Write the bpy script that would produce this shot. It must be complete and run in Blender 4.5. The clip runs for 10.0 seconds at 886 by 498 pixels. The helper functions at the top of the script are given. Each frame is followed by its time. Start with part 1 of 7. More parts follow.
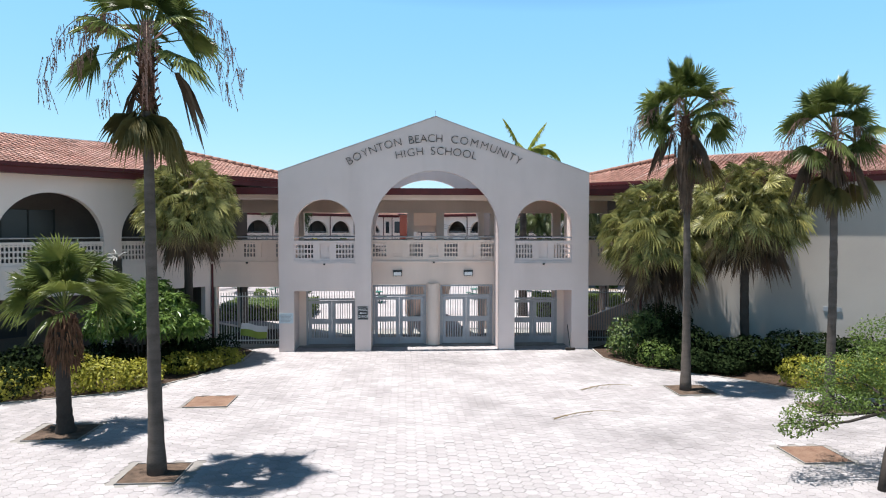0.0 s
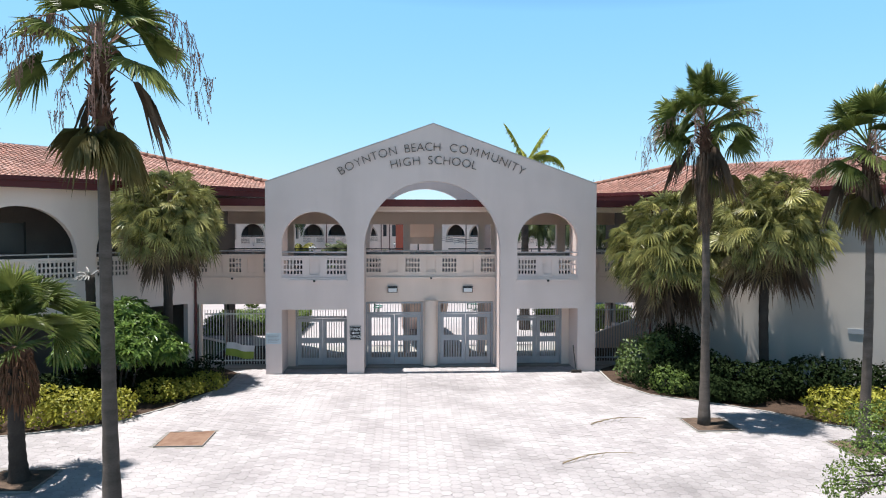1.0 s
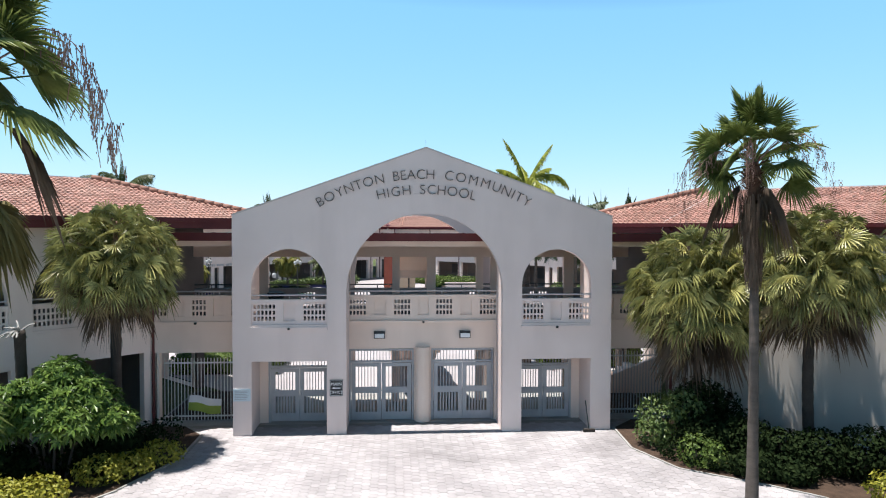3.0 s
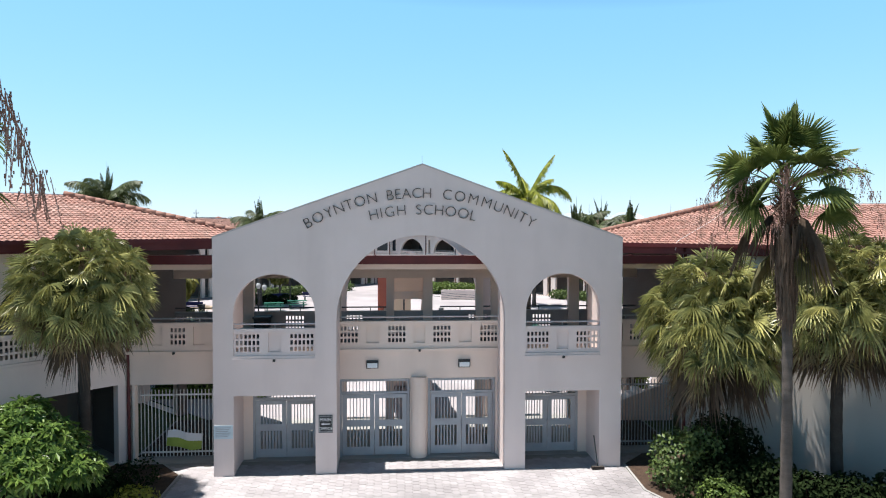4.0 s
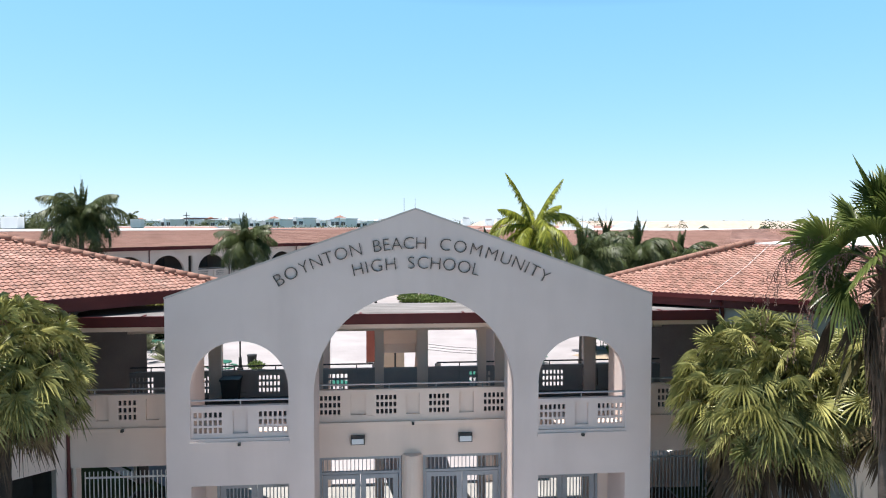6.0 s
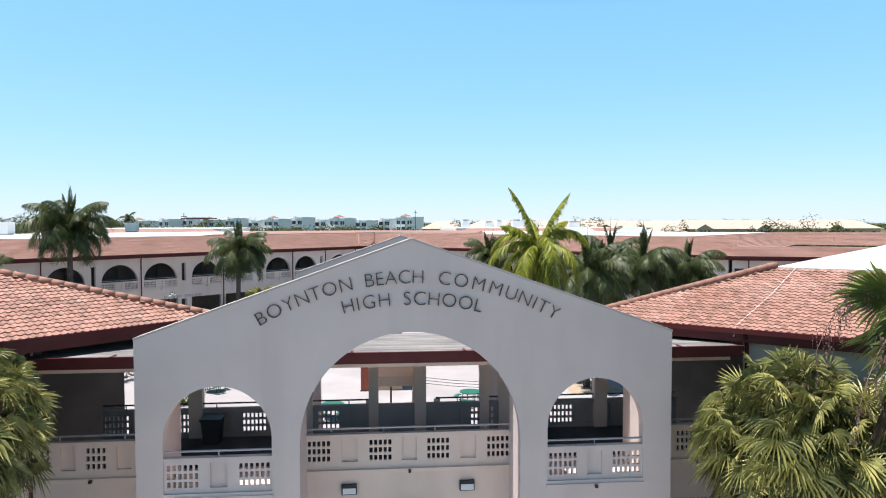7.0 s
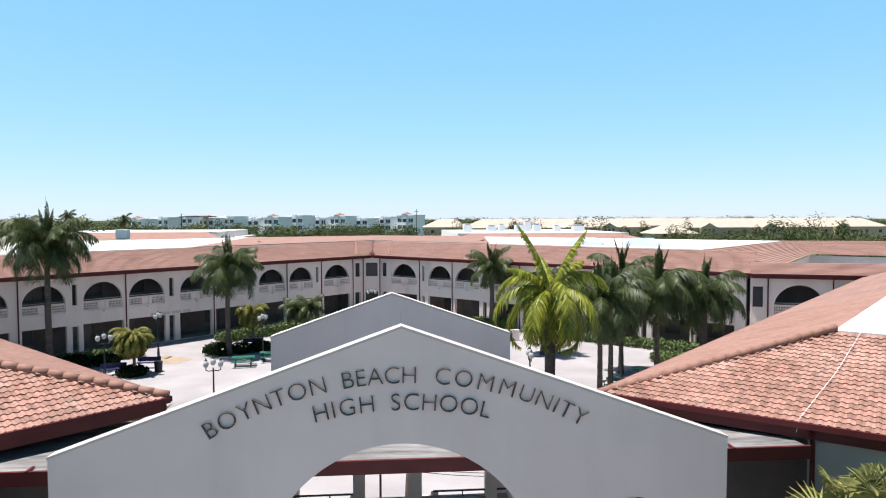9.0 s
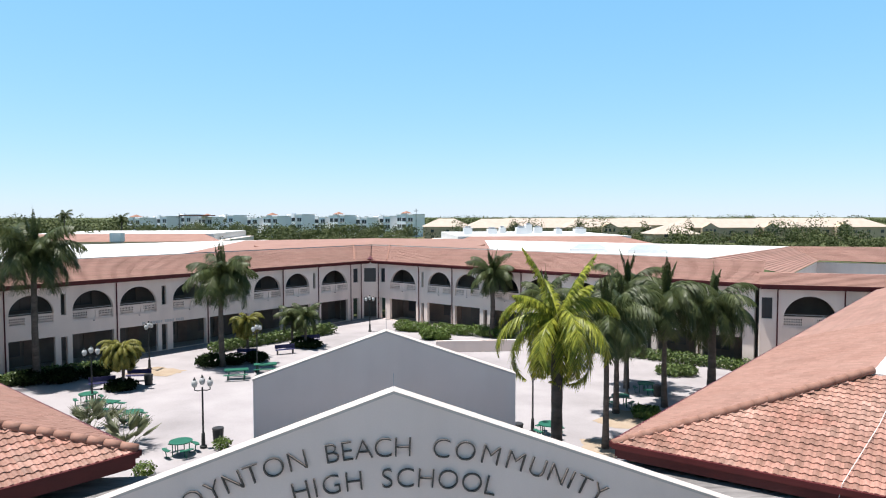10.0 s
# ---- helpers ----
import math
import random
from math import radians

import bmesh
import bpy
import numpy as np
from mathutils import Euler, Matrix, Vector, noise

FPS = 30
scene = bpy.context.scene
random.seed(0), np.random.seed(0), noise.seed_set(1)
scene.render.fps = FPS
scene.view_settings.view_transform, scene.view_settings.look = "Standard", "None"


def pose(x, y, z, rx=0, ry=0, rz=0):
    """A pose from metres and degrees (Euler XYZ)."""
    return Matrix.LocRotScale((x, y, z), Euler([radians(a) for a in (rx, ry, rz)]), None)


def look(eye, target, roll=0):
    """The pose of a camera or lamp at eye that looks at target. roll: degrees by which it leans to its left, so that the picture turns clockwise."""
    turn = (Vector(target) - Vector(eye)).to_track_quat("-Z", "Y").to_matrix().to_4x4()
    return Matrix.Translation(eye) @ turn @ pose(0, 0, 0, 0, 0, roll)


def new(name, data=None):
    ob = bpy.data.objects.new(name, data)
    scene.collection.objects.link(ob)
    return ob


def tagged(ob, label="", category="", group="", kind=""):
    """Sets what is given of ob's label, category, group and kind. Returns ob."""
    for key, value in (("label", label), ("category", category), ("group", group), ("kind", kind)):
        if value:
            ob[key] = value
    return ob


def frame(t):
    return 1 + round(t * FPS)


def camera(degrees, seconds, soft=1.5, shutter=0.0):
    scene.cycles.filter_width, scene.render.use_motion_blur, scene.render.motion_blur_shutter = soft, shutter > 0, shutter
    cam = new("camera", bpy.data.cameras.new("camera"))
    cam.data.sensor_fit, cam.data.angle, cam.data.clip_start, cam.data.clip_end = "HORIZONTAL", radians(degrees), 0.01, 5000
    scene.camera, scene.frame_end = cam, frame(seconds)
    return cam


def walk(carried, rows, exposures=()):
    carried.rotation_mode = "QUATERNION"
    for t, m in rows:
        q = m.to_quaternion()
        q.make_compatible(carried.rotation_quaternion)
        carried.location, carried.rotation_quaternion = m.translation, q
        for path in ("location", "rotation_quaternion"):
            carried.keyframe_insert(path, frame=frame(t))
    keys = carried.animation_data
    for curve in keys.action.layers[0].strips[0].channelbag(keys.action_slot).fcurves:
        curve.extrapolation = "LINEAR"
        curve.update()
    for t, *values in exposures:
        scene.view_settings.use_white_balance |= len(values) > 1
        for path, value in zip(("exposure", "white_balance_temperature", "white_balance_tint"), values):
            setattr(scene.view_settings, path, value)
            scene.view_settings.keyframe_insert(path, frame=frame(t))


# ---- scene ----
cam = camera(67.0, 10.0, soft=1.1)
PATH = [
    (0, (-1.301, -27.992, 5.090), (-0.154, -8.033, 4.505), 0.04),
    (0.5, (-1.226, -27.120, 5.377), (-0.072, -7.162, 4.780), 0.10),
    (1, (-1.173, -26.256, 5.684), (0.014, -6.300, 5.079), 0.14),
    (1.5, (-1.137, -25.398, 6.008), (0.103, -5.445, 5.397), 0.17),
    (2, (-1.111, -24.544, 6.346), (0.193, -4.596, 5.730), 0.20),
    (2.5, (-1.090, -23.695, 6.697), (0.284, -3.752, 6.075), 0.20),
    (3, (-1.070, -22.848, 7.058), (0.376, -2.910, 6.430), 0.20),
    (3.5, (-1.048, -22.002, 7.428), (0.468, -2.070, 6.791), 0.18),
    (4, (-1.020, -21.157, 7.805), (0.560, -1.230, 7.157), 0.15),
    (4.5, (-0.985, -20.312, 8.189), (0.651, -0.390, 7.526), 0.12),
    (5, (-0.939, -19.467, 8.578), (0.741, 0.451, 7.897), 0.08),
    (5.5, (-0.884, -18.620, 8.972), (0.830, 1.294, 8.270), 0.03),
    (6, (-0.818, -17.773, 9.371), (0.917, 2.139, 8.644), -0.02),
    (6.5, (-0.742, -16.924, 9.775), (1.004, 2.986, 9.019), -0.07),
    (7, (-0.658, -16.074, 10.183), (1.089, 3.834, 9.397), -0.11),
    (7.5, (-0.566, -15.222, 10.597), (1.173, 4.685, 9.777), -0.15),
    (8, (-0.470, -14.370, 11.018), (1.256, 5.537, 10.162), -0.17),
    (8.5, (-0.374, -13.517, 11.446), (1.338, 6.389, 10.553), -0.18),
    (9, (-0.280, -12.665, 11.870), (1.420, 7.241, 10.940), -0.17),
    (9.5, (-0.194, -11.813, 12.295), (1.502, 8.092, 11.330), -0.13),
    (10, (-0.120, -10.962, 12.710), (1.585, 8.940, 11.715), -0.06),
]
walk(cam, [(t, look(eye, target, roll)) for t, eye, target, roll in PATH],
     exposures=[(0.0, 0.94), (2.5, 0.93), (5.0, 0.98), (7.0, 0.88), (8.0, 0.86), (10.0, 0.79)])

# ---- world, sun, exposure ----
SUN_TO = Vector((-0.23, 0.008, 1.0)).normalized()      # direction towards the sun
world = bpy.data.worlds.new("sky")
scene.world = world
world.use_nodes = True
wn = world.node_tree
wn.nodes.clear()
sky = wn.nodes.new("ShaderNodeTexSky")
sky.sky_type, sky.sun_disc = "NISHITA", False
sky.sun_elevation = math.asin(SUN_TO.z)
sky.sun_rotation = math.atan2(SUN_TO.x, SUN_TO.y)
sky.air_density, sky.dust_density, sky.ozone_density = 1.0, 0.05, 4.0
bg = wn.nodes.new("ShaderNodeBackground")
bg.inputs["Strength"].default_value = 0.60
wo = wn.nodes.new("ShaderNodeOutputWorld")
# a power and a gain for each colour of the clear sky
sep = wn.nodes.new("ShaderNodeSeparateColor")
com = wn.nodes.new("ShaderNodeCombineColor")
wn.links.new(sky.outputs[0], sep.inputs[0])
for k, (power, gain) in enumerate(((0.68, 0.19), (0.40, 0.398), (0.12, 0.80))):
    pw = wn.nodes.new("ShaderNodeMath")
    pw.operation = "POWER"
    pw.inputs[1].default_value = power
    mu = wn.nodes.new("ShaderNodeMath")
    mu.operation = "MULTIPLY"
    mu.inputs[1].default_value = gain
    wn.links.new(sep.outputs[k], pw.inputs[0])
    wn.links.new(pw.outputs[0], mu.inputs[0])
    wn.links.new(mu.outputs[0], com.inputs[k])
# the dome deepens smoothly from the pale horizon to the zenith
deep = wn.nodes.new("ShaderNodeMath")
deep.operation, deep.inputs[1].default_value = "DIVIDE", 1.6
curve = wn.nodes.new("ShaderNodeMath")
curve.operation, curve.inputs[1].default_value = "POWER", 3.0
top = wn.nodes.new("ShaderNodeMath")
top.operation, top.inputs[1].default_value = "MINIMUM", 1.0
dome = wn.nodes.new("ShaderNodeVectorMath")
dome.operation = "SCALE"
wn.links.new(sep.outputs[0], deep.inputs[0])
wn.links.new(deep.outputs[0], curve.inputs[0])
wn.links.new(curve.outputs[0], top.inputs[0])
wn.links.new(com.outputs[0], dome.inputs[0])
wn.links.new(top.outputs[0], dome.inputs["Scale"])
wn.links.new(dome.outputs[0], bg.inputs["Color"])
wn.links.new(bg.outputs[0], wo.inputs["Surface"])

sun_data = bpy.data.lights.new("sun", "SUN")
sun_data.energy, sun_data.angle, sun_data.color = 5.0, radians(0.53), (1.0, 0.955, 0.91)
sun = new("sun", sun_data)
sun.matrix_world = Matrix.Translation((0, 0, 60)) @ SUN_TO.to_track_quat("Z", "Y").to_matrix().to_4x4()

# ---- materials ----
def material(name, c1, c2, rough=0.8, scale=1.5, fine=18.0, bump=0.15, island=0.0, obj_rand=0.0, metal=0.0, spec=0.3,
             stretch=(1, 1, 1), through_light=0.0, stain=None, hue=0.03):
    """Two colours mixed by noise at two scales, fine relief, and optional variation piece by piece."""
    m = bpy.data.materials.new(name)
    m.use_nodes = True
    nt = m.node_tree
    N, Lk = nt.nodes, nt.links
    b = N["Principled BSDF"]
    b.inputs["Roughness"].default_value = rough
    b.inputs["Metallic"].default_value = metal
    b.inputs["Specular IOR Level"].default_value = spec
    tc = N.new("ShaderNodeTexCoord")
    mp = N.new("ShaderNodeMapping")
    mp.inputs["Scale"].default_value = stretch
    Lk.new(tc.outputs["Object"], mp.inputs["Vector"])
    n1 = N.new("ShaderNodeTexNoise")
    n1.inputs["Scale"].default_value, n1.inputs["Detail"].default_value = scale, 6.0
    n2 = N.new("ShaderNodeTexNoise")
    n2.inputs["Scale"].default_value, n2.inputs["Detail"].default_value = fine, 4.0
    for n in (n1, n2):
        Lk.new(mp.outputs[0], n.inputs["Vector"])
    add = N.new("ShaderNodeMath")
    add.operation = "MULTIPLY_ADD"
    Lk.new(n2.outputs["Fac"], add.inputs[0])
    add.inputs[1].default_value = 0.45
    Lk.new(n1.outputs["Fac"], add.inputs[2])
    ramp = N.new("ShaderNodeMapRange")
    ramp.inputs["From Min"].default_value, ramp.inputs["From Max"].default_value = 0.45, 1.0
    Lk.new(add.outputs[0], ramp.inputs["Value"])
    mix = N.new("ShaderNodeMix")
    mix.data_type = "RGBA"
    mix.inputs[6].default_value, mix.inputs[7].default_value = (*c1, 1), (*c2, 1)
    Lk.new(ramp.outputs[0], mix.inputs[0])
    col = mix.outputs[2]
    if stain:
        sc, amount, sx = stain
        mp2 = N.new("ShaderNodeMapping")
        mp2.inputs["Scale"].default_value = sx
        Lk.new(tc.outputs["Object"], mp2.inputs["Vector"])
        n3 = N.new("ShaderNodeTexNoise")
        n3.inputs["Scale"].default_value, n3.inputs["Detail"].default_value = sc, 8.0
        Lk.new(mp2.outputs[0], n3.inputs["Vector"])
        r3 = N.new("ShaderNodeMapRange")
        r3.inputs["From Min"].default_value, r3.inputs["From Max"].default_value = 0.5, 0.75
        r3.inputs["To Min"].default_value, r3.inputs["To Max"].default_value = 1.0, 1.0 - amount
        Lk.new(n3.outputs["Fac"], r3.inputs["Value"])
        hs = N.new("ShaderNodeHueSaturation")
        Lk.new(r3.outputs[0], hs.inputs["Value"])
        Lk.new(col, hs.inputs["Color"])
        col = hs.outputs[0]
    if island or obj_rand:
        if island:
            g = N.new("ShaderNodeNewGeometry")
            rnd = g.outputs["Random Per Island"]
        else:
            g = N.new("ShaderNodeObjectInfo")
            rnd = g.outputs["Random"]
        amt = island or obj_rand
        r4 = N.new("ShaderNodeMapRange")
        r4.inputs["To Min"].default_value, r4.inputs["To Max"].default_value = 1 - amt, 1 + amt
        Lk.new(rnd, r4.inputs["Value"])
        h2 = N.new("ShaderNodeHueSaturation")
        Lk.new(r4.outputs[0], h2.inputs["Value"])
        r5 = N.new("ShaderNodeMath")
        r5.operation = "MULTIPLY_ADD"
        Lk.new(rnd, r5.inputs[0])
        r5.inputs[1].default_value, r5.inputs[2].default_value = -hue * min(1, amt * 2), 0.5 + 0.5 * hue * min(1, amt * 2)
        Lk.new(r5.outputs[0], h2.inputs["Hue"])
        Lk.new(col, h2.inputs["Color"])
        col = h2.outputs[0]
    Lk.new(col, b.inputs["Base Color"])
    if bump:
        bp = N.new("ShaderNodeBump")
        bp.inputs["Strength"].default_value, bp.inputs["Distance"].default_value = bump, 0.02
        Lk.new(n2.outputs["Fac"], bp.inputs["Height"])
        Lk.new(bp.outputs[0], b.inputs["Normal"])
    if through_light:
        tr = N.new("ShaderNodeBsdfTranslucent")
        Lk.new(col, tr.inputs["Color"])
        ms = N.new("ShaderNodeMixShader")
        ms.inputs[0].default_value = through_light
        Lk.new(b.outputs[0], ms.inputs[1])
        Lk.new(tr.outputs[0], ms.inputs[2])
        Lk.new(ms.outputs[0], N["Material Output"].inputs["Surface"])
    return m


STUCCO = material("stucco_grey", (0.665, 0.557, 0.52), (0.745, 0.632, 0.596), 0.9, 0.6, 40, 0.12, stain=(0.8, 0.1, (1, 1, 0.15)))
CREAM = material("stucco_cream", (0.70, 0.57, 0.49), (0.78, 0.64, 0.56), 0.9, 0.6, 40, 0.12, stain=(0.8, 0.12, (1, 1, 0.15)))
CREAM_FAR = material("stucco_pale", (0.75, 0.635, 0.575), (0.82, 0.70, 0.64), 0.9, 0.5, 30, 0.1, stain=(0.5, 0.15, (1, 1, 0.2)))
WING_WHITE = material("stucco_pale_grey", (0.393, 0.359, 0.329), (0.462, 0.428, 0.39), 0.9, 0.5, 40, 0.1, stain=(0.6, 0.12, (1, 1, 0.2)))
MAROON = material("maroon_paint", (0.075, 0.012, 0.014), (0.11, 0.02, 0.02), 0.45, 2, 30, 0.05)
COPING = material("coping_paint", (0.482, 0.424, 0.395), (0.526, 0.468, 0.439), 0.8, 2, 40, 0.1)
TILE = material("roof_tile", (0.268, 0.127, 0.0937), (0.416, 0.261, 0.212), 0.45, 0.9, 14, 0.2, obj_rand=0.27, stain=(0.5, 0.38, (1, 1, 1)), hue=0.012)
TILE_J = material("roof_tile_joined", (0.268, 0.127, 0.0937), (0.416, 0.261, 0.212), 0.45, 0.9, 14, 0.2, island=0.27, stain=(0.5, 0.38, (1, 1, 1)), hue=0.012)
TILE_SOFT = material("roof_tile_weathered", (0.242, 0.13, 0.102), (0.298, 0.176, 0.143), 0.75, 0.9, 14, 0.2, island=0.09, stain=(0.5, 0.12, (1, 1, 1)), hue=0.01)
TILE_FAR = material("roof_tile_far", (0.249, 0.138, 0.111), (0.309, 0.185, 0.151), 0.85, 0.7, 9, 0.3, island=0.09, stain=(0.3, 0.14, (1, 1, 1)))
HIP = material("hip_tile", (0.221, 0.111, 0.0805), (0.309, 0.175, 0.134), 0.8, 2, 14, 0.2, island=0.15)
MEMBRANE = material("white_membrane", (0.585, 0.585, 0.577), (0.629, 0.629, 0.621), 0.7, 0.4, 12, 0.1, stain=(0.3, 0.08, (1, 1, 1)))
METALROOF = material("grey_roof_sheet", (0.0877, 0.0804, 0.0804), (0.307, 0.292, 0.289), 0.7, 1.6, 12, 0.15, stretch=(0.35, 2.2, 1), stain=(2.0, 0.55, (0.4, 1.6, 1)))
DECK = material("dark_deck", (0.085, 0.08, 0.082), (0.16, 0.15, 0.15), 0.9, 1.2, 20, 0.15, stain=(0.8, 0.3, (1, 1, 1)))
# parapet grey carries the shade inside the passage in its colour
REAR = material("parapet_shade_grey", (0.30, 0.275, 0.27), (0.38, 0.35, 0.34), 0.9, 1.0, 30, 0.1, stain=(0.8, 0.2, (1, 1, 0.3)))
STEEL = material("galvanised_steel", (0.30, 0.32, 0.34), (0.38, 0.40, 0.43), 0.5, 3, 40, 0.05, metal=0.3)
GATE = material("grey_gate_paint", (0.31, 0.32, 0.34), (0.37, 0.38, 0.40), 0.5, 3, 40, 0.05)
RAIL = material("rail_metal", (0.40, 0.40, 0.42), (0.5, 0.5, 0.52), 0.4, 4, 40, 0.03, metal=0.5)
DARKRAIL = material("dark_rail", (0.05, 0.05, 0.055), (0.08, 0.08, 0.085), 0.5, 4, 40, 0.03)
FENCE = material("fence_paint", (0.62, 0.61, 0.58), (0.7, 0.69, 0.66), 0.6, 4, 40, 0.03)
LETTER = material("letter_metal", (0.080, 0.068, 0.062), (0.13, 0.11, 0.10), 0.7, 4, 30, 0.05, spec=0.2)
CONCRETE = material("concrete_floor", (0.249, 0.242, 0.227), (0.322, 0.314, 0.299), 0.9, 0.8, 20, 0.15, stain=(0.7, 0.25, (1, 1, 1)))
JOINT = material("paver_joint", (0.199, 0.187, 0.175), (0.253, 0.237, 0.223), 0.95, 2, 30, 0.3)
PAVER = material("paver", (0.248, 0.23, 0.234), (0.393, 0.372, 0.376), 0.9, 0.6, 22, 0.2, obj_rand=0.10, stain=(0.22, 0.34, (1, 1, 1)))
PAVER_J = material("paver_joined", (0.248, 0.23, 0.234), (0.393, 0.372, 0.376), 0.9, 0.6, 22, 0.2, island=0.10, stain=(0.22, 0.34, (1, 1, 1)))
COURT = material("court_paving", (0.277, 0.255, 0.261), (0.367, 0.341, 0.349), 0.9, 0.35, 9, 0.2, stain=(0.12, 0.25, (1, 1, 1)))
SOIL = material("bare_soil", (0.131, 0.0719, 0.049), (0.236, 0.154, 0.111), 1.0, 3, 40, 0.6)
LITTER = material("littered_soil", (0.0421, 0.0301, 0.0229), (0.144, 0.0989, 0.0722), 1.0, 5, 45, 0.8)
MULCH = material("mulch", (0.0327, 0.0209, 0.0144), (0.0784, 0.049, 0.0327), 1.0, 4, 50, 0.8)
GRASS = material("grass_ground", (0.0458, 0.0654, 0.0196), (0.105, 0.111, 0.0458), 1.0, 0.05, 3, 0.3)
DARKGLASS = material("dark_glass", (0.015, 0.018, 0.022), (0.03, 0.033, 0.04), 0.3, 1, 20, 0.0, spec=0.6)
DOORWOOD = material("door_paint", (0.12, 0.085, 0.07), (0.17, 0.12, 0.10), 0.6, 2, 30, 0.05)
FROND = material("fan_frond", (0.055, 0.0826, 0.0206), (0.206, 0.241, 0.0688), 0.35, 1.2, 12, 0.1, island=0.35, through_light=0.35)
FROND_OLD = material("yellowing_frond", (0.117, 0.0963, 0.031), (0.193, 0.158, 0.055), 0.6, 1.2, 12, 0.1, island=0.35, through_light=0.2)
DEAD = material("dead_frond", (0.085, 0.0588, 0.0425), (0.157, 0.114, 0.0817), 0.9, 3, 20, 0.2, island=0.3, through_light=0.1)
SABAL = material("cabbage_frond", (0.045, 0.060, 0.018), (0.47, 0.45, 0.155), 0.4, 2.2, 14, 0.1, island=0.45, through_light=0.16, spec=0.4)
FEATHER = material("feather_frond", (0.0344, 0.0516, 0.0165), (0.11, 0.131, 0.0482), 0.45, 1.0, 12, 0.1, island=0.3, through_light=0.25)
FEATHER_Y = material("yellow_feather_frond", (0.105, 0.145, 0.014), (0.40, 0.40, 0.060), 0.42, 1.0, 12, 0.1, island=0.45, through_light=0.3)
BARK = material("palm_bark", (0.0619, 0.0516, 0.0427), (0.131, 0.11, 0.0963), 0.95, 2, 25, 0.5, stretch=(1, 1, 3), stain=(1.5, 0.3, (1, 1, 1)))
BARK_DARK = material("dark_bark", (0.031, 0.0248, 0.0206), (0.0619, 0.0516, 0.0447), 0.95, 3, 25, 0.6)
LEAF = material("shrub_leaf", (0.0413, 0.0757, 0.0193), (0.131, 0.179, 0.055), 0.45, 2, 12, 0.0, island=0.4, through_light=0.25)
LEAF_LUSH = material("lush_shrub_leaf", (0.050, 0.105, 0.020), (0.17, 0.25, 0.055), 0.36, 1.5, 12, 0.0, island=0.45, through_light=0.25)
LEAF_Y = material("yellow_shrub_leaf", (0.206, 0.206, 0.0206), (0.33, 0.316, 0.0482), 0.5, 2, 12, 0.0, island=0.3, through_light=0.25)
# dark leaves deepened to near-black, the shade under the palms put into the colour
LEAF_DARK = material("dark_shaded_leaf", (0.00795, 0.016, 0.0057), (0.0193, 0.0296, 0.0103), 0.85, 2, 12, 0.0, island=0.4, through_light=0.1, spec=0.04)
LEAF_FAR = material("far_tree_leaf", (0.0378, 0.055, 0.0165), (0.103, 0.12, 0.0413), 0.7, 0.3, 4, 0.0, island=0.4, through_light=0.15)
LEAF_BRIGHT = material("bright_leaf", (0.0688, 0.117, 0.0206), (0.131, 0.186, 0.0413), 0.5, 2, 12, 0.0, island=0.35, through_light=0.3)
BLOOM = material("flower_spray", (0.165, 0.0826, 0.0619), (0.316, 0.206, 0.165), 0.8, 3, 20, 0.0, island=0.2)
FARWHITE = material("far_white_wall", (0.88, 0.88, 0.90), (0.93, 0.93, 0.95), 0.8, 0.2, 3, 0.0)
WHITEPAINT = material("white_paint", (0.74, 0.74, 0.74), (0.8, 0.8, 0.8), 0.7, 1, 20, 0.05)
LAMPGLASS = material("lamp_globe", (0.36, 0.37, 0.37), (0.44, 0.45, 0.45), 0.3, 2, 20, 0.0)
BLACKIRON = material("black_iron", (0.02, 0.022, 0.022), (0.035, 0.038, 0.037), 0.5, 3, 30, 0.05)
TABLEGREEN = material("green_table_coating", (0.0146, 0.0955, 0.0622), (0.0219, 0.125, 0.0804), 0.5, 3, 30, 0.05)
BLUEBENCH = material("blue_bench", (0.02, 0.02, 0.07), (0.035, 0.035, 0.11), 0.5, 3, 30, 0.05)
SIGNBLACK = material("sign_black", (0.03, 0.03, 0.032), (0.04, 0.04, 0.042), 0.5, 3, 30, 0.0)
SKYGLASS = material("skylight_glazing", (0.30, 0.35, 0.38), (0.42, 0.47, 0.50), 0.3, 1, 8, 0.0, spec=0.6)
SIGNBLUE = material("sign_pale_blue", (0.50, 0.58, 0.62), (0.56, 0.63, 0.67), 0.5, 3, 30, 0.0)
BRICKRED = material("red_painted_pier", (0.20, 0.045, 0.03), (0.28, 0.07, 0.05), 0.8, 2, 30, 0.1)
REDCLOTH = material("faded_red_cloth", (0.34, 0.11, 0.085), (0.42, 0.15, 0.11), 0.85, 2, 30, 0.1)
HOUSEROOF = material("tan_roof", (0.392, 0.323, 0.268), (0.454, 0.385, 0.33), 0.85, 0.4, 6, 0.1, island=0.05)
HOUSEWALL = material("tan_wall", (0.48, 0.36, 0.25), (0.58, 0.45, 0.33), 0.9, 0.4, 6, 0.1)
SANDY = material("sandy_soil", (0.281, 0.209, 0.144), (0.359, 0.294, 0.229), 1.0, 1.0, 20, 0.4)
# brown kept dark: the shade behind the arches is put into its colour
INNER = material("inner_wall_shade", (0.11, 0.09, 0.08), (0.16, 0.135, 0.12), 0.8, 1, 20, 0.1)
BANNER = material("lime_banner", (0.28, 0.36, 0.06), (0.36, 0.44, 0.09), 0.7, 3, 30, 0.05)


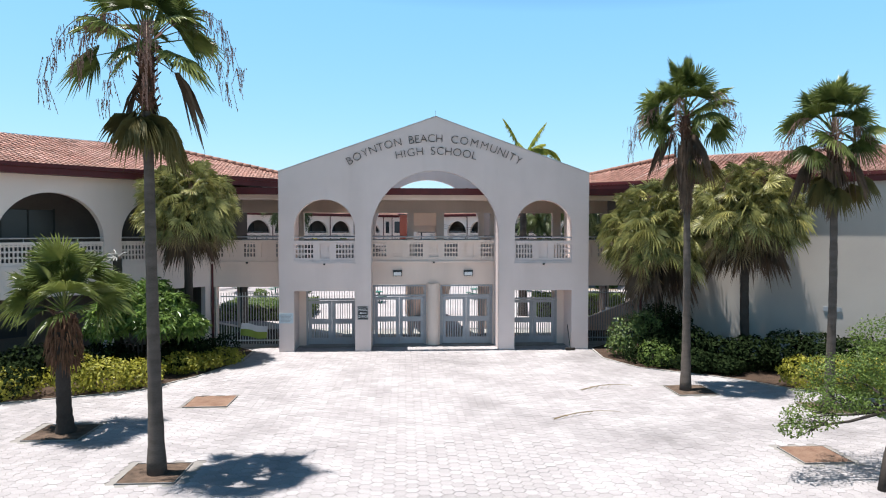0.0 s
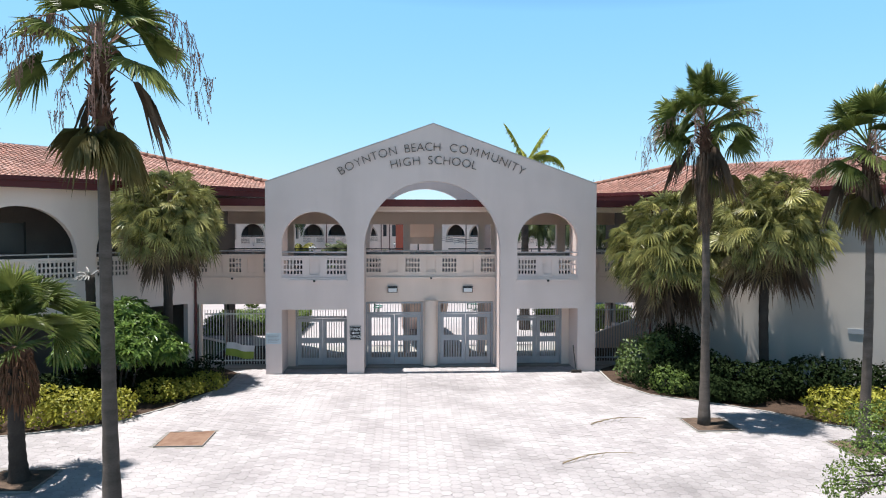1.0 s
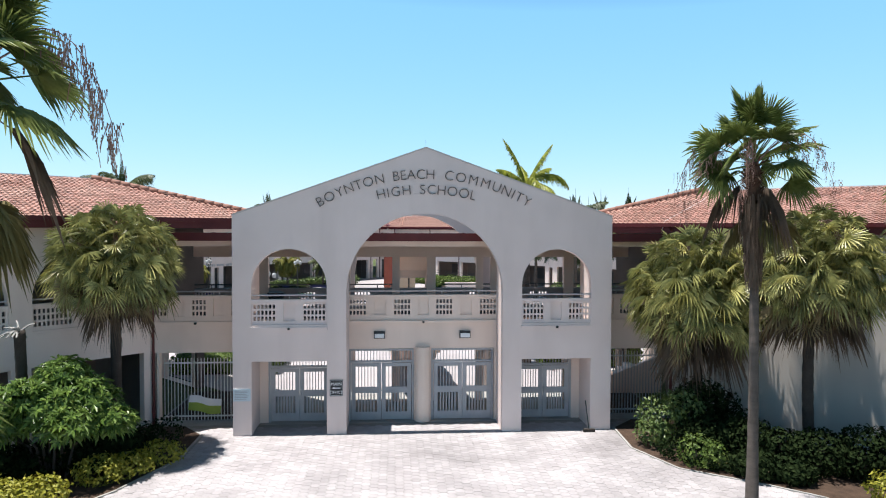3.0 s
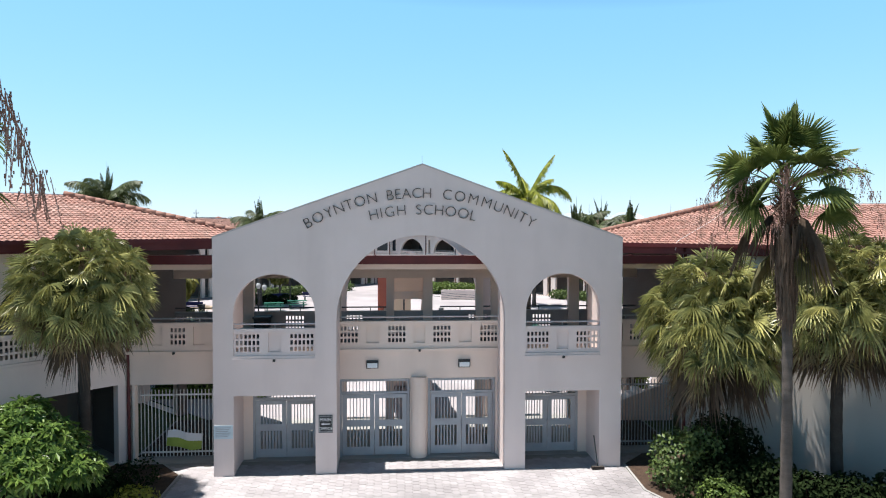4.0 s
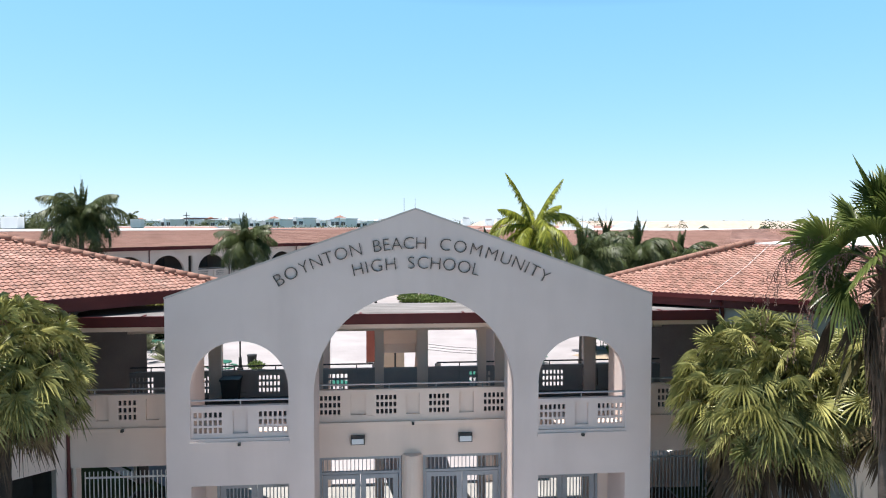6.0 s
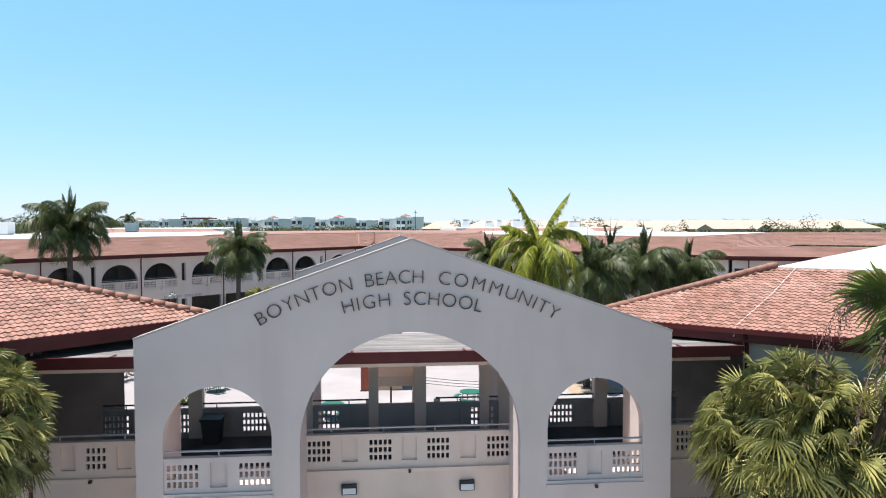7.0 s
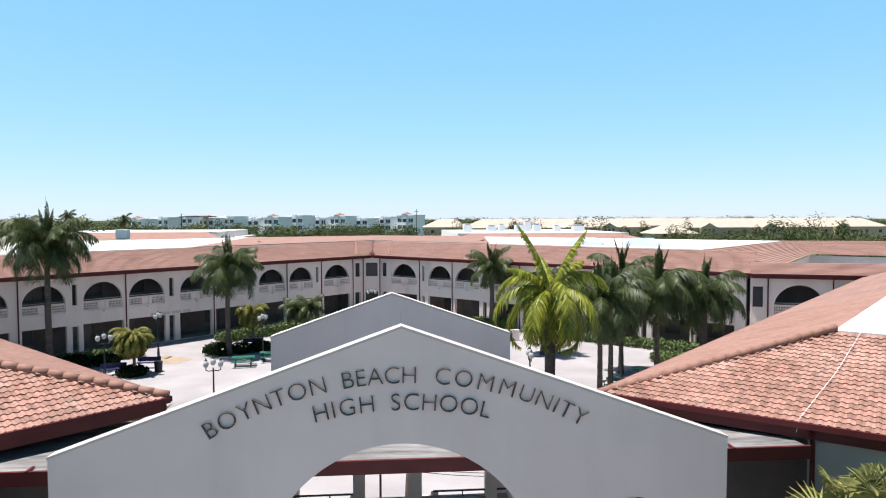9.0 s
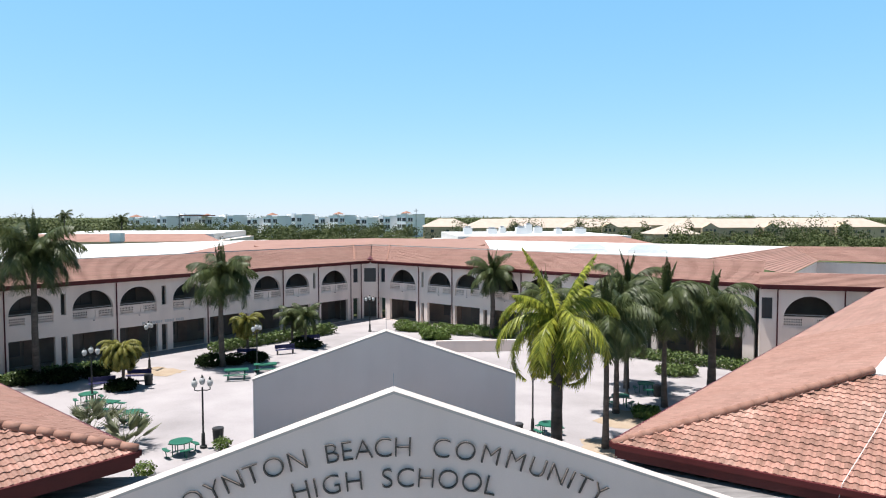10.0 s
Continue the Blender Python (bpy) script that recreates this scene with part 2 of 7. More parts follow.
# ---- builders ----
class Geo:
    """Gathers vertices and faces of one mesh."""
    def __init__(self):
        self.v, self.f = [], []

    def add(self, verts, faces, m=None):
        o = len(self.v)
        if m is not None:
            verts = [m @ Vector(p) for p in verts]
        self.v.extend([tuple(p) for p in verts])
        self.f.extend([tuple(i + o for i in q) for q in faces])
        return self

    def box(self, x0, x1, y0, y1, z0, z1, m=None):
        return self.add([(x0, y0, z0), (x1, y0, z0), (x1, y1, z0), (x0, y1, z0), (x0, y0, z1), (x1, y0, z1), (x1, y1, z1), (x0, y1, z1)],
                        [(3, 2, 1, 0), (4, 5, 6, 7), (0, 1, 5, 4), (1, 2, 6, 5), (2, 3, 7, 6), (3, 0, 4, 7)], m)

    def tube(self, pts, radii, n=8, cap=True, m=None):
        """A round tube along points."""
        pts = [Vector(p) for p in pts]
        verts, faces = [], []
        for i, p in enumerate(pts):
            d = (pts[min(i + 1, len(pts) - 1)] - pts[max(i - 1, 0)]).normalized()
            a = d.orthogonal().normalized() if i == 0 else (a - d * a.dot(d)).normalized()
            b2 = d.cross(a)
            r = radii[i] if hasattr(radii, "__len__") else radii
            for k in range(n):
                w = 2 * math.pi * k / n
                verts.append(p + (a * math.cos(w) + b2 * math.sin(w)) * r)
        for i in range(len(pts) - 1):
            for k in range(n):
                k2 = (k + 1) % n
                faces.append((i * n + k, i * n + k2, (i + 1) * n + k2, (i + 1) * n + k))
        if cap:
            faces.append(tuple(range(n - 1, -1, -1)))
            faces.append(tuple(range((len(pts) - 1) * n, len(pts) * n)))
        return self.add(verts, faces, m)

    def mesh(self, name, mat, smooth=False):
        me = bpy.data.meshes.new(name)
        me.from_pydata(self.v, [], self.f)
        me.materials.append(mat)
        if smooth:
            me.polygons.foreach_set("use_smooth", [True] * len(me.polygons))
        me.update()
        return me


def part(name, geo, mat, parent=None, label="", smooth=False, kind=""):
    """One mesh object, under a thing or a part if given."""
    me = geo if isinstance(geo, bpy.types.Mesh) else geo.mesh(name, mat, smooth)
    ob = new(name, me)
    if parent is not None:
        ob.parent = parent
    return tagged(ob, label, kind=kind)


def thing(name, m, label, category, group="", kind=""):
    ob = new(name)
    ob.empty_display_size = 0.3
    ob.matrix_basis = m
    return tagged(ob, label, category, group, kind)


def solo(name, geo, mat, label, category, group="", kind="", m=None, smooth=False):
    ob = part(name, geo, mat, None, "", smooth)
    if m is not None:
        ob.matrix_basis = m
    return tagged(ob, label, category, group, kind)


def pierced(outline, holes, y0, y1):
    """A wall in the x-z plane with openings right through, from y0 to y1, as a Geo."""
    bm = bmesh.new()
    for ring in [outline] + holes:
        vs = [bm.verts.new((x, y0, z)) for x, z in ring]
        for i in range(len(vs)):
            bm.edges.new((vs[i], vs[(i + 1) % len(vs)]))
    bmesh.ops.triangle_fill(bm, use_beauty=True, edges=bm.edges[:], normal=(0, -1, 0))
    bm.verts.index_update()
    g = Geo()
    front = [tuple(v.co) for v in bm.verts]
    n = len(front)
    g.v = front + [(x, y1, z) for x, y, z in front]
    for f in bm.faces:
        ids = [v.index for v in f.verts]
        if f.normal.y > 0:
            ids.reverse()
        g.f.append(tuple(ids))
        g.f.append(tuple(i + n for i in reversed(ids)))
    o = 0
    for k, ring in enumerate([outline] + holes):
        c = len(ring)
        area = sum(ring[i][0] * ring[(i + 1) % c][1] - ring[(i + 1) % c][0] * ring[i][1] for i in range(c))
        for i in range(c):
            a, b2 = o + i, o + (i + 1) % c
            q = (a, a + n, b2 + n, b2)
            g.f.append(q if (area > 0) == (k == 0) else q[::-1])
        o += c
    bm.free()
    return g


def arch(x0, x1, z0, zs, n=20):
    """An opening's outline: straight sides from z0 to the spring zs, and a half circle above."""
    r, c = (x1 - x0) / 2, (x0 + x1) / 2
    return [(x0, z0), (x1, z0)] + [(c + r * math.cos(math.pi * i / n), zs + r * math.sin(math.pi * i / n)) for i in range(n + 1)]


def rect(x0, x1, z0, z1):
    return [(x0, z0), (x1, z0), (x1, z1), (x0, z1)]


def along(o, d):
    """Axes with x along a wall's foot, y into the building, z up."""
    ang = math.degrees(math.atan2(d[1], d[0]))
    return pose(o[0], o[1], 0, 0, 0, ang)

# ---- ground ----
SLAB, BALTOP, EAVE, RIDGE = 3.75, 4.62, 7.2, 8.76
g = Geo()
g.add([(-3000, -400, -0.06), (3000, -400, -0.06), (3000, 4500, -0.06), (-3000, 4500, -0.06)], [(0, 1, 2, 3)])
solo("ground", g, GRASS, "flat green and sandy open land reaching the horizon", "ground", kind="structure")

# the paved forecourt's bed, under the pavers
g = Geo()
g.box(-32, 34, -60, 1.3, -0.055, -0.012)
pavement = solo("pavement", g, JOINT, "pale grey forecourt of interlocking concrete pavers", "pavement", kind="structure")
g = Geo()
g.add([(-40, 38, -0.02), (-2, 0.0, -0.02), (2, 0.0, -0.02), (37, 36, -0.02), (-2, 75, -0.02)], [(0, 1, 2, 3, 4)])
courtyard = solo("courtyard_pavement", g, COURT, "sunlit pale paved courtyard between the school wings", "pavement", kind="structure")
g = Geo()
g.box(-9.6, 9.2, 1.31, 6.3, -0.05, 0.0)
solo("passage_floor", g, CONCRETE, "grey concrete floor of the shaded entrance passage", "floor", kind="structure")


# ---- balustrades ----
def balustrade(x0, x1, m, parent, cells, mat, near=True, rail=RAIL):
    """Panels between x0 and x1: cells is a string of g (block grille) and p (recessed panel), with widths after it."""
    total = sum(w for _, w in cells)
    k = (x1 - x0) / total
    z0, z1 = SLAB, BALTOP
    bal = new("balustrade")
    bal.parent = parent
    bal.matrix_basis = m
    part("ledge", Geo().box(x0 - 0.03, x1 + 0.03, -0.105, -0.004, z0 - 0.15, z0 - 0.06), mat, bal)
    part("base_course", Geo().box(x0, x1, -0.004, 0.12, z0 - 0.06, z0 + 0.10), mat, bal)
    part("cap", Geo().box(x0, x1, -0.035, 0.135, z1 - 0.10, z1), mat, bal)
    x = x0
    for kind, w in cells:
        w *= k
        a, b2 = x, x + w
        if kind == "g":
            n = max(2, round((w - 0.08) / 0.128))
            s = (w - 0.08) / n
            gr = Geo()
            for i in range(n + 1):
                cx = a + 0.04 + s * i
                gr.box(cx - 0.022, cx + 0.022, 0.0, 0.075, z0 + 0.10, z1 - 0.10)
            for j in range(4):
                cz = z0 + 0.12 + (z1 - z0 - 0.26) * j / 3
                gr.box(a + 0.012, b2 - 0.012, 0.002, 0.073, cz - 0.031, cz + 0.031)
            gr.box(a, a + 0.018, 0.0, 0.075, z0 + 0.10, z1 - 0.10)
            gr.box(b2 - 0.018, b2, 0.0, 0.075, z0 + 0.10, z1 - 0.10)
            part("grille", gr, mat, bal)
        else:
            e = w * 0.265
            body = Geo()
            body.box(a, a + e, 0.0, 0.10, z0 + 0.10, z1 - 0.10)
            body.box(b2 - e, b2, 0.0, 0.10, z0 + 0.10, z1 - 0.10)
            body.box(a + e, b2 - e, 0.075, 0.10, z0 + 0.10, z1 - 0.10)
            body.box(a + e, b2 - e, 0.0, 0.075, z1 - 0.135, z1 - 0.10)
            body.box(a + e, b2 - e, 0.0, 0.075, z0 + 0.10, z0 + 0.13)
            part("panel", body, mat, bal)
        x = b2
    if rail:
        r = Geo().tube([(x0, 0.05, z1 + 0.14), (x1, 0.05, z1 + 0.14)], 0.028, 6)
        n = max(1, int((x1 - x0) / 1.3))
        for i in range(n):
            cx = x0 + (x1 - x0) * (i + 0.5) / n
            r.tube([(cx, 0.05, z1 - 0.01), (cx, 0.05, z1 + 0.14)], 0.018, 5)
        part("handrail", r, rail, bal)
        # weep spout under the middle
    cx = (x0 + x1) / 2
    part("drain_spout", Geo().box(cx - 0.035, cx + 0.035, -0.20, -0.03, z0 - 0.145, z0 - 0.075), BLACKIRON, bal)
    return bal


# ---- entrance gatehouse: the gable screen ----
gatehouse = thing("entrance_gatehouse", pose(0, 0, 0), "grey stucco gabled gatehouse screen with three arches and raised lettering", "gatehouse")
APEX, SHOULDER, HALF = 9.77, 7.45, 6.5
SIDE_L, SIDE_R, MID = (-5.88, -3.36), (3.34, 5.78), (-2.70, 2.66)
outline = [(-HALF, 0.0), (SIDE_L[0], 0.0), (SIDE_L[0], 2.52), (SIDE_L[1], 2.52), (SIDE_L[1], 0.0), (MID[0], 0.0)]
rm, cm = (MID[1] - MID[0]) / 2, (MID[0] + MID[1]) / 2
SPRING_M = 7.55 - rm
outline += [(cm - rm * math.cos(math.pi * i / 32), SPRING_M + rm * math.sin(math.pi * i / 32)) for i in range(33)]
outline += [(MID[1], 0.0), (SIDE_R[0], 0.0), (SIDE_R[0], 2.52), (SIDE_R[1], 2.52), (SIDE_R[1], 0.0), (HALF, 0.0), (HALF, SHOULDER), (0, APEX), (-HALF, SHOULDER)]
side_holes = []
for a, b in (SIDE_L, SIDE_R):
    side_holes.append(arch(a, b, SLAB + 0.02, 6.33 - (b - a) / 2))
part("wall", pierced(outline, side_holes, 0.0, 0.30), STUCCO, gatehouse)
# coping on the gable, a little proud
g = Geo()
for sx in (-1, 1):
    ang = math.atan2(APEX - SHOULDER, HALF)
    ln = math.hypot(APEX - SHOULDER, HALF)
    m = pose(0, 0, APEX + 0.004) @ Matrix.Rotation(ang if sx > 0 else math.pi - ang, 4, "Y")
    g.add([(0, -0.015, 0), (sx * (HALF + 0.01), -0.015, SHOULDER - APEX), (sx * (HALF + 0.01), 0.31, SHOULDER - APEX), (0, 0.31, 0),
           (0, -0.015, 0.05), (sx * (HALF + 0.01), -0.015, SHOULDER - APEX + 0.05), (sx * (HALF + 0.01), 0.31, SHOULDER - APEX + 0.05), (0, 0.31, 0.05)],
          [(3, 2, 1, 0), (4, 5, 6, 7), (0, 1, 5, 4), (1, 2, 6, 5), (2, 3, 7, 6), (3, 0, 4, 7)] if sx > 0 else
          [(0, 1, 2, 3), (7, 6, 5, 4), (4, 5, 1, 0), (5, 6, 2, 1), (6, 7, 3, 2), (7, 4, 0, 3)], pose(0, 0, APEX))
part("coping", g, COPING, gatehouse, "thin pale coping along the gable")
# returns from the screen back to the passage front
for a, b, top in ((-HALF, -5.90, 6.7), (-3.34, -2.705, 6.7), (2.665, 3.32, 6.7), (5.80, HALF, 6.7)):
    part("return_wall", Geo().box(a + 0.003, b - 0.003, 0.30, 1.5, 0, top), STUCCO, gatehouse)
for (a, b) in (SIDE_L, SIDE_R):
    part("bay_floor", Geo().box(a - 0.2, b + 0.2, 0.305, 1.497, SLAB - 0.25, SLAB), CREAM, gatehouse)
CELLS_SIDE = [("g", 1.0), ("p", 0.98), ("g", 1.0)]
CELLS_MID = [("g", 1.2), ("p", 1.55), ("g", 1.2), ("p", 1.42), ("g", 1.2), ("p", 1.55), ("g", 1.2)]
for a, b in (SIDE_L, SIDE_R):
    balustrade(a + 0.002, b - 0.002, pose(0, 0.06, 0), gatehouse, CELLS_SIDE, STUCCO)

# rear gable with its own arch, on the courtyard side
rear = thing("rear_gable", pose(-0.12, 6.1, 0), "grey stucco gabled arch wall facing the courtyard", "gable wall")
RH, RA, RS = 3.36, 9.72, 8.54
ro = [(-RH, 0.0), (-2.66, 0.0)]
ro += [(-2.66 * math.cos(math.pi * i / 32), 7.6 - 2.66 + 2.66 * math.sin(math.pi * i / 32)) for i in range(33)]
ro += [(2.66, 0.0), (RH, 0.0), (RH, RS), (0, RA), (-RH, RS)]
part("wall", pierced(ro, [], 0.0, 0.30), STUCCO, rear)
g = Geo()
for sx in (-1, 1):
    q = [(0, -0.015, RA), (sx * (RH + 0.01), -0.015, RS), (sx * (RH + 0.01), 0.31, RS), (0, 0.31, RA)]
    q += [(x, y, z + 0.05) for x, y, z in q]
    fs = [(3, 2, 1, 0), (4, 5, 6, 7), (0, 1, 5, 4), (1, 2, 6, 5), (2, 3, 7, 6), (3, 0, 4, 7)]
    g.add(q, fs if sx > 0 else [f[::-1] for f in fs])
part("coping", g, COPING, rear)
rod = Geo().tube([(0, 0.2, RA), (0, 0.2, RA + 0.6)], 0.008, 5)
part("lightning_rod", rod, STEEL, rear)
part("lightning_rod", Geo().tube([(0, 0.2, APEX), (0, 0.2, APEX + 0.3)], 0.005, 5), STEEL, gatehouse)

# ---- raised lettering on the gable ----
WIDTH = {"I": 0.34, "M": 1.0, "N": 0.86, "O": 1.0, "C": 0.86, "G": 0.95, "H": 0.84, "B": 0.68, "E": 0.62, "A": 0.82, "Y": 0.74, "T": 0.68, "U": 0.82, "S": 0.64, "L": 0.56}


def letters(text, x0, x1, radius, cz, size, parent):
    """A word set letter by letter along an arc about (0, cz), from x0 to x1."""
    a0, a1 = math.asin(x0 / radius), math.asin(x1 / radius)
    adv = [WIDTH[c] for c in text]
    total, x = sum(adv), 0.0
    for c, w in zip(text, adv):
        th = a0 + (a1 - a0) * (x + w / 2) / total
        cu = bpy.data.curves.new("letter", "FONT")
        cu.body, cu.size, cu.extrude, cu.align_x, cu.offset = c, size, 0.022, "CENTER", -0.011
        cu.materials.append(LETTER)
        tmp = bpy.data.objects.new("letter", cu)
        me = bpy.data.meshes.new_from_object(tmp)
        bpy.data.objects.remove(tmp)
        ob = new("letter", me)
        ob.parent = parent
        ob.matrix_basis = pose(radius * math.sin(th), -0.03, cz + radius * math.cos(th), 90, 0, 0) @ Matrix.Rotation(-th, 4, "Z")
        x += w


for word, x0, x1 in (("BOYNTON", -3.62, -1.37), ("BEACH", -1.13, 0.30), ("COMMUNITY", 0.59, 3.54)):
    letters(word, x0, x1, 7.04, 1.68, 0.48, gatehouse)
for word, x0, x1 in (("HIGH", -1.66, -0.48), ("SCHOOL", -0.24, 1.68)):
    letters(word, x0, x1, 6.9, 1.30, 0.48, gatehouse)

# ---- passage: front wall, gates, upper floor, roof ----
passage = thing("entrance_passage", pose(0, 0, 0), "two-storey cream passage with steel gates and a grey maroon-edged roof", "passage")
YP = 1.5
po = [(-9.72, SLAB - 0.02), (-9.72, 2.58), (-9.50, 2.58), (-9.50, 0), (-9.42, 0), (-9.42, 2.58), (-6.52, 2.58), (-6.52, 0), (-5.60, 0), (-5.60, 2.49), (-3.36, 2.49), (-3.36, 0), (-2.74, 0), (-2.74, 2.66),
      (-0.34, 2.66), (-0.34, 0), (0.26, 0), (0.26, 2.66), (2.60, 2.66), (2.60, 0), (3.34, 0), (3.34, 2.49), (5.50, 2.49), (5.50, 0), (6.5, 0), (6.5, 2.58), (9.2, 2.58), (9.2, SLAB - 0.02)]
part("front_wall", pierced(po, [], YP, YP + 0.3), CREAM, passage)
part("floor_slab", Geo().box(-9.6, 9.15, YP + 0.302, 4.5, SLAB - 0.30, SLAB - 0.02), CREAM, passage)
part("deck", Geo().box(-9.55, 9.1, YP + 0.31, 4.33, SLAB - 0.018, SLAB), DECK, passage, "dark grey walkway deck")
part("round_column", Geo().tube([(-0.04, YP - 0.02, 0), (-0.04, YP - 0.02, 2.72)], 0.27, 20), CREAM, passage, smooth=False)
balustrade(MID[0] - 0.05, MID[1] + 0.05, pose(0, YP, 0), passage, CELLS_MID, CREAM)
balustrade(-9.7, -6.52, pose(0, YP, 0), passage, [("g", 0.7), ("p", 0.9), ("g", 0.7), ("p", 0.9), ("g", 0.5)], CREAM)
balustrade(6.52, 9.2, pose(0, YP, 0), passage, [("p", 0.9), ("g", 0.7), ("p", 0.9), ("g", 0.7)], CREAM)
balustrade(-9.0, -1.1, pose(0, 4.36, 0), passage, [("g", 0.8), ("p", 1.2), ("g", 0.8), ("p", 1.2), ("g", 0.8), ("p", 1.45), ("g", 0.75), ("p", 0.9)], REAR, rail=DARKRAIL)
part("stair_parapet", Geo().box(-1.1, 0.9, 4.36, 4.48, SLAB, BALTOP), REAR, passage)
part("hanging_beam", Geo().box(-0.86, 0.26, 5.15, 5.35, 4.97, 5.28), CREAM, passage)
part("sloped_soffit", Geo().add([(-0.86, 4.56, 5.90), (0.26, 4.56, 5.90), (0.26, 5.15, 5.28), (-0.86, 5.15, 5.28), (-0.86, 4.56, 6.0), (0.26, 4.56, 6.0), (0.26, 5.15, 5.38), (-0.86, 5.15, 5.38)],
     [(3, 2, 1, 0), (4, 5, 6, 7), (0, 1, 5, 4), (1, 2, 6, 5), (2, 3, 7, 6), (3, 0, 4, 7)]), CREAM, passage)
part("slanted_pier", Geo().add([(0.28, 5.0, 5.87), (0.46, 5.0, 5.87), (0.40, 5.0, 3.6), (0.14, 5.0, 3.6), (0.28, 5.2, 5.87), (0.46, 5.2, 5.87), (0.40, 5.2, 3.6), (0.14, 5.2, 3.6)], [(3, 2, 1, 0), (4, 5, 6, 7), (0, 1, 5, 4), (1, 2, 6, 5), (2, 3, 7, 6), (3, 0, 4, 7)]), CREAM, passage)
part("post", Geo().box(-0.50, -0.44, 5.2, 5.26, 3.4, 4.97), DARKRAIL, passage)
for k in range(3):
    z = 5.32 - 0.09 * k
    part("wire", Geo().tube([(0.62, 4.75, z), (1.5, 4.75, z - 0.11), (2.3, 4.75, z - 0.17)], 0.009, 4), DARKRAIL, passage)
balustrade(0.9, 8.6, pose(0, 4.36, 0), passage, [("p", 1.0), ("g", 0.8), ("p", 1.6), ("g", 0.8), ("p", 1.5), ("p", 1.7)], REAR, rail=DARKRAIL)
part("front_beam", Geo().box(-9.7, 8.85, YP + 0.02, YP + 0.32, 6.38, 6.62), CREAM, passage)
part("rear_beam", Geo().box(-9.0, 8.6, 4.25, 4.55, 5.88, 6.59), CREAM, passage)
for x in (-6.35, -3.2, 3.2, 6.35):
    part("upper_pier", Geo().box(x - 0.16, x + 0.16, YP + 0.003, YP + 0.30, SLAB, 6.38), CREAM, passage)
for x, w in ((-6.3, 0.2), (-3.05, 0.2), (-1.01, 0.15), (0.42, 0.18), (2.41, 0.14), (3.05, 0.2), (6.1, 0.2)):
    part("rear_pier", Geo().box(x - w, x + w, 4.26, 4.54, 0, 5.88), CREAM, passage)
part("soffit", Geo().box(-9.7, 8.85, YP - 0.3, 4.62, 6.60, 6.64), DOORWOOD, passage)
roof = part("roof", Geo().add([(-9.75, YP - 0.42, 6.84), (8.9, YP - 0.42, 6.84), (8.9, 4.66, 6.74), (-9.75, 4.66, 6.74), (-9.75, YP - 0.42, 6.645), (8.9, YP - 0.42, 6.645), (8.9, 4.66, 6.645), (-9.75, 4.66, 6.645)],
            [(0, 1, 2, 3), (7, 6, 5, 4), (4, 5, 1, 0), (5, 6, 2, 1), (6, 7, 3, 2), (7, 4, 0, 3)]), METALROOF, passage, "weathered grey sheet roof")
part("fascia", Geo().box(-9.8, 8.95, YP - 0.50, YP - 0.424, 6.58, 6.87), MAROON, roof, "maroon fascia board")
for x in (-7.4, -4.4, -1.5, 1.4, 4.2, 7.2):
    part("gutter_strap", Geo().box(x - 0.03, x + 0.03, YP - 0.50, YP - 0.2, 6.865, 6.885), MAROON, roof)


def gate(x0, x1, z1, transom, parent):
    """A pair of steel gates with grilles of upright bars, in a frame."""
    y = YP + 0.05
    gt = new("steel_gate")
    gt.parent = parent
    f = Geo()
    zt = z1 - (0.5 if transom else 0.04)
    f.box(x0, x0 + 0.07, y, y + 0.1, 0, z1).box(x1 - 0.07, x1, y, y + 0.1, 0, z1).box(x0 + 0.07, x1 - 0.07, y, y + 0.1, z1 - 0.07, z1)
    if transom:
        f.box(x0 + 0.07, x1 - 0.07, y, y + 0.1, zt, zt + 0.07)
        n = int((x1 - x0) / 0.11)
        for i in range(1, n):
            cx = x0 + (x1 - x0) * i / n
            f.box(cx - 0.011, cx + 0.011, y + 0.035, y + 0.06, zt + 0.07, z1 - 0.07)
    part("frame", f, GATE, gt)
    mid = (x0 + x1) / 2
    for a, b in ((x0 + 0.09, mid - 0.008), (mid + 0.008, x1 - 0.09)):
        lf = new("gate_leaf")
        lf.parent = gt
        s, zb = Geo(), 0.04
        e = 0.15
        ztop = zt - 0.02
        zm = zb + (ztop - zb) * 0.52
        s.box(a, a + e, y + 0.01, y + 0.07, zb, ztop).box(b - e, b, y + 0.01, y + 0.07, zb, ztop)
        s.box(a + e, b - e, y + 0.01, y + 0.07, zb, zb + 0.28).box(a + e, b - e, y + 0.01, y + 0.07, zm - 0.1, zm + 0.12).box(a + e, b - e, y + 0.01, y + 0.07, ztop - 0.13, ztop)
        part("leaf_frame", s, GATE, lf)
        n = 7
        for i in range(1, n):
            cx = a + e + (b - a - 2 * e) * i / n
            part("bar", Geo().box(cx - 0.014, cx + 0.014, y + 0.025, y + 0.05, zm + 0.12, ztop - 0.13).box(cx - 0.022, cx + 0.022, y + 0.025, y + 0.05, zb + 0.28, zm - 0.1), GATE, lf)
    part("handle", Geo().box(mid + 0.03, mid + 0.07, y - 0.06, y + 0.005, 0.98, 1.2), STEEL, gt, "bright steel lever handle")
    return gt


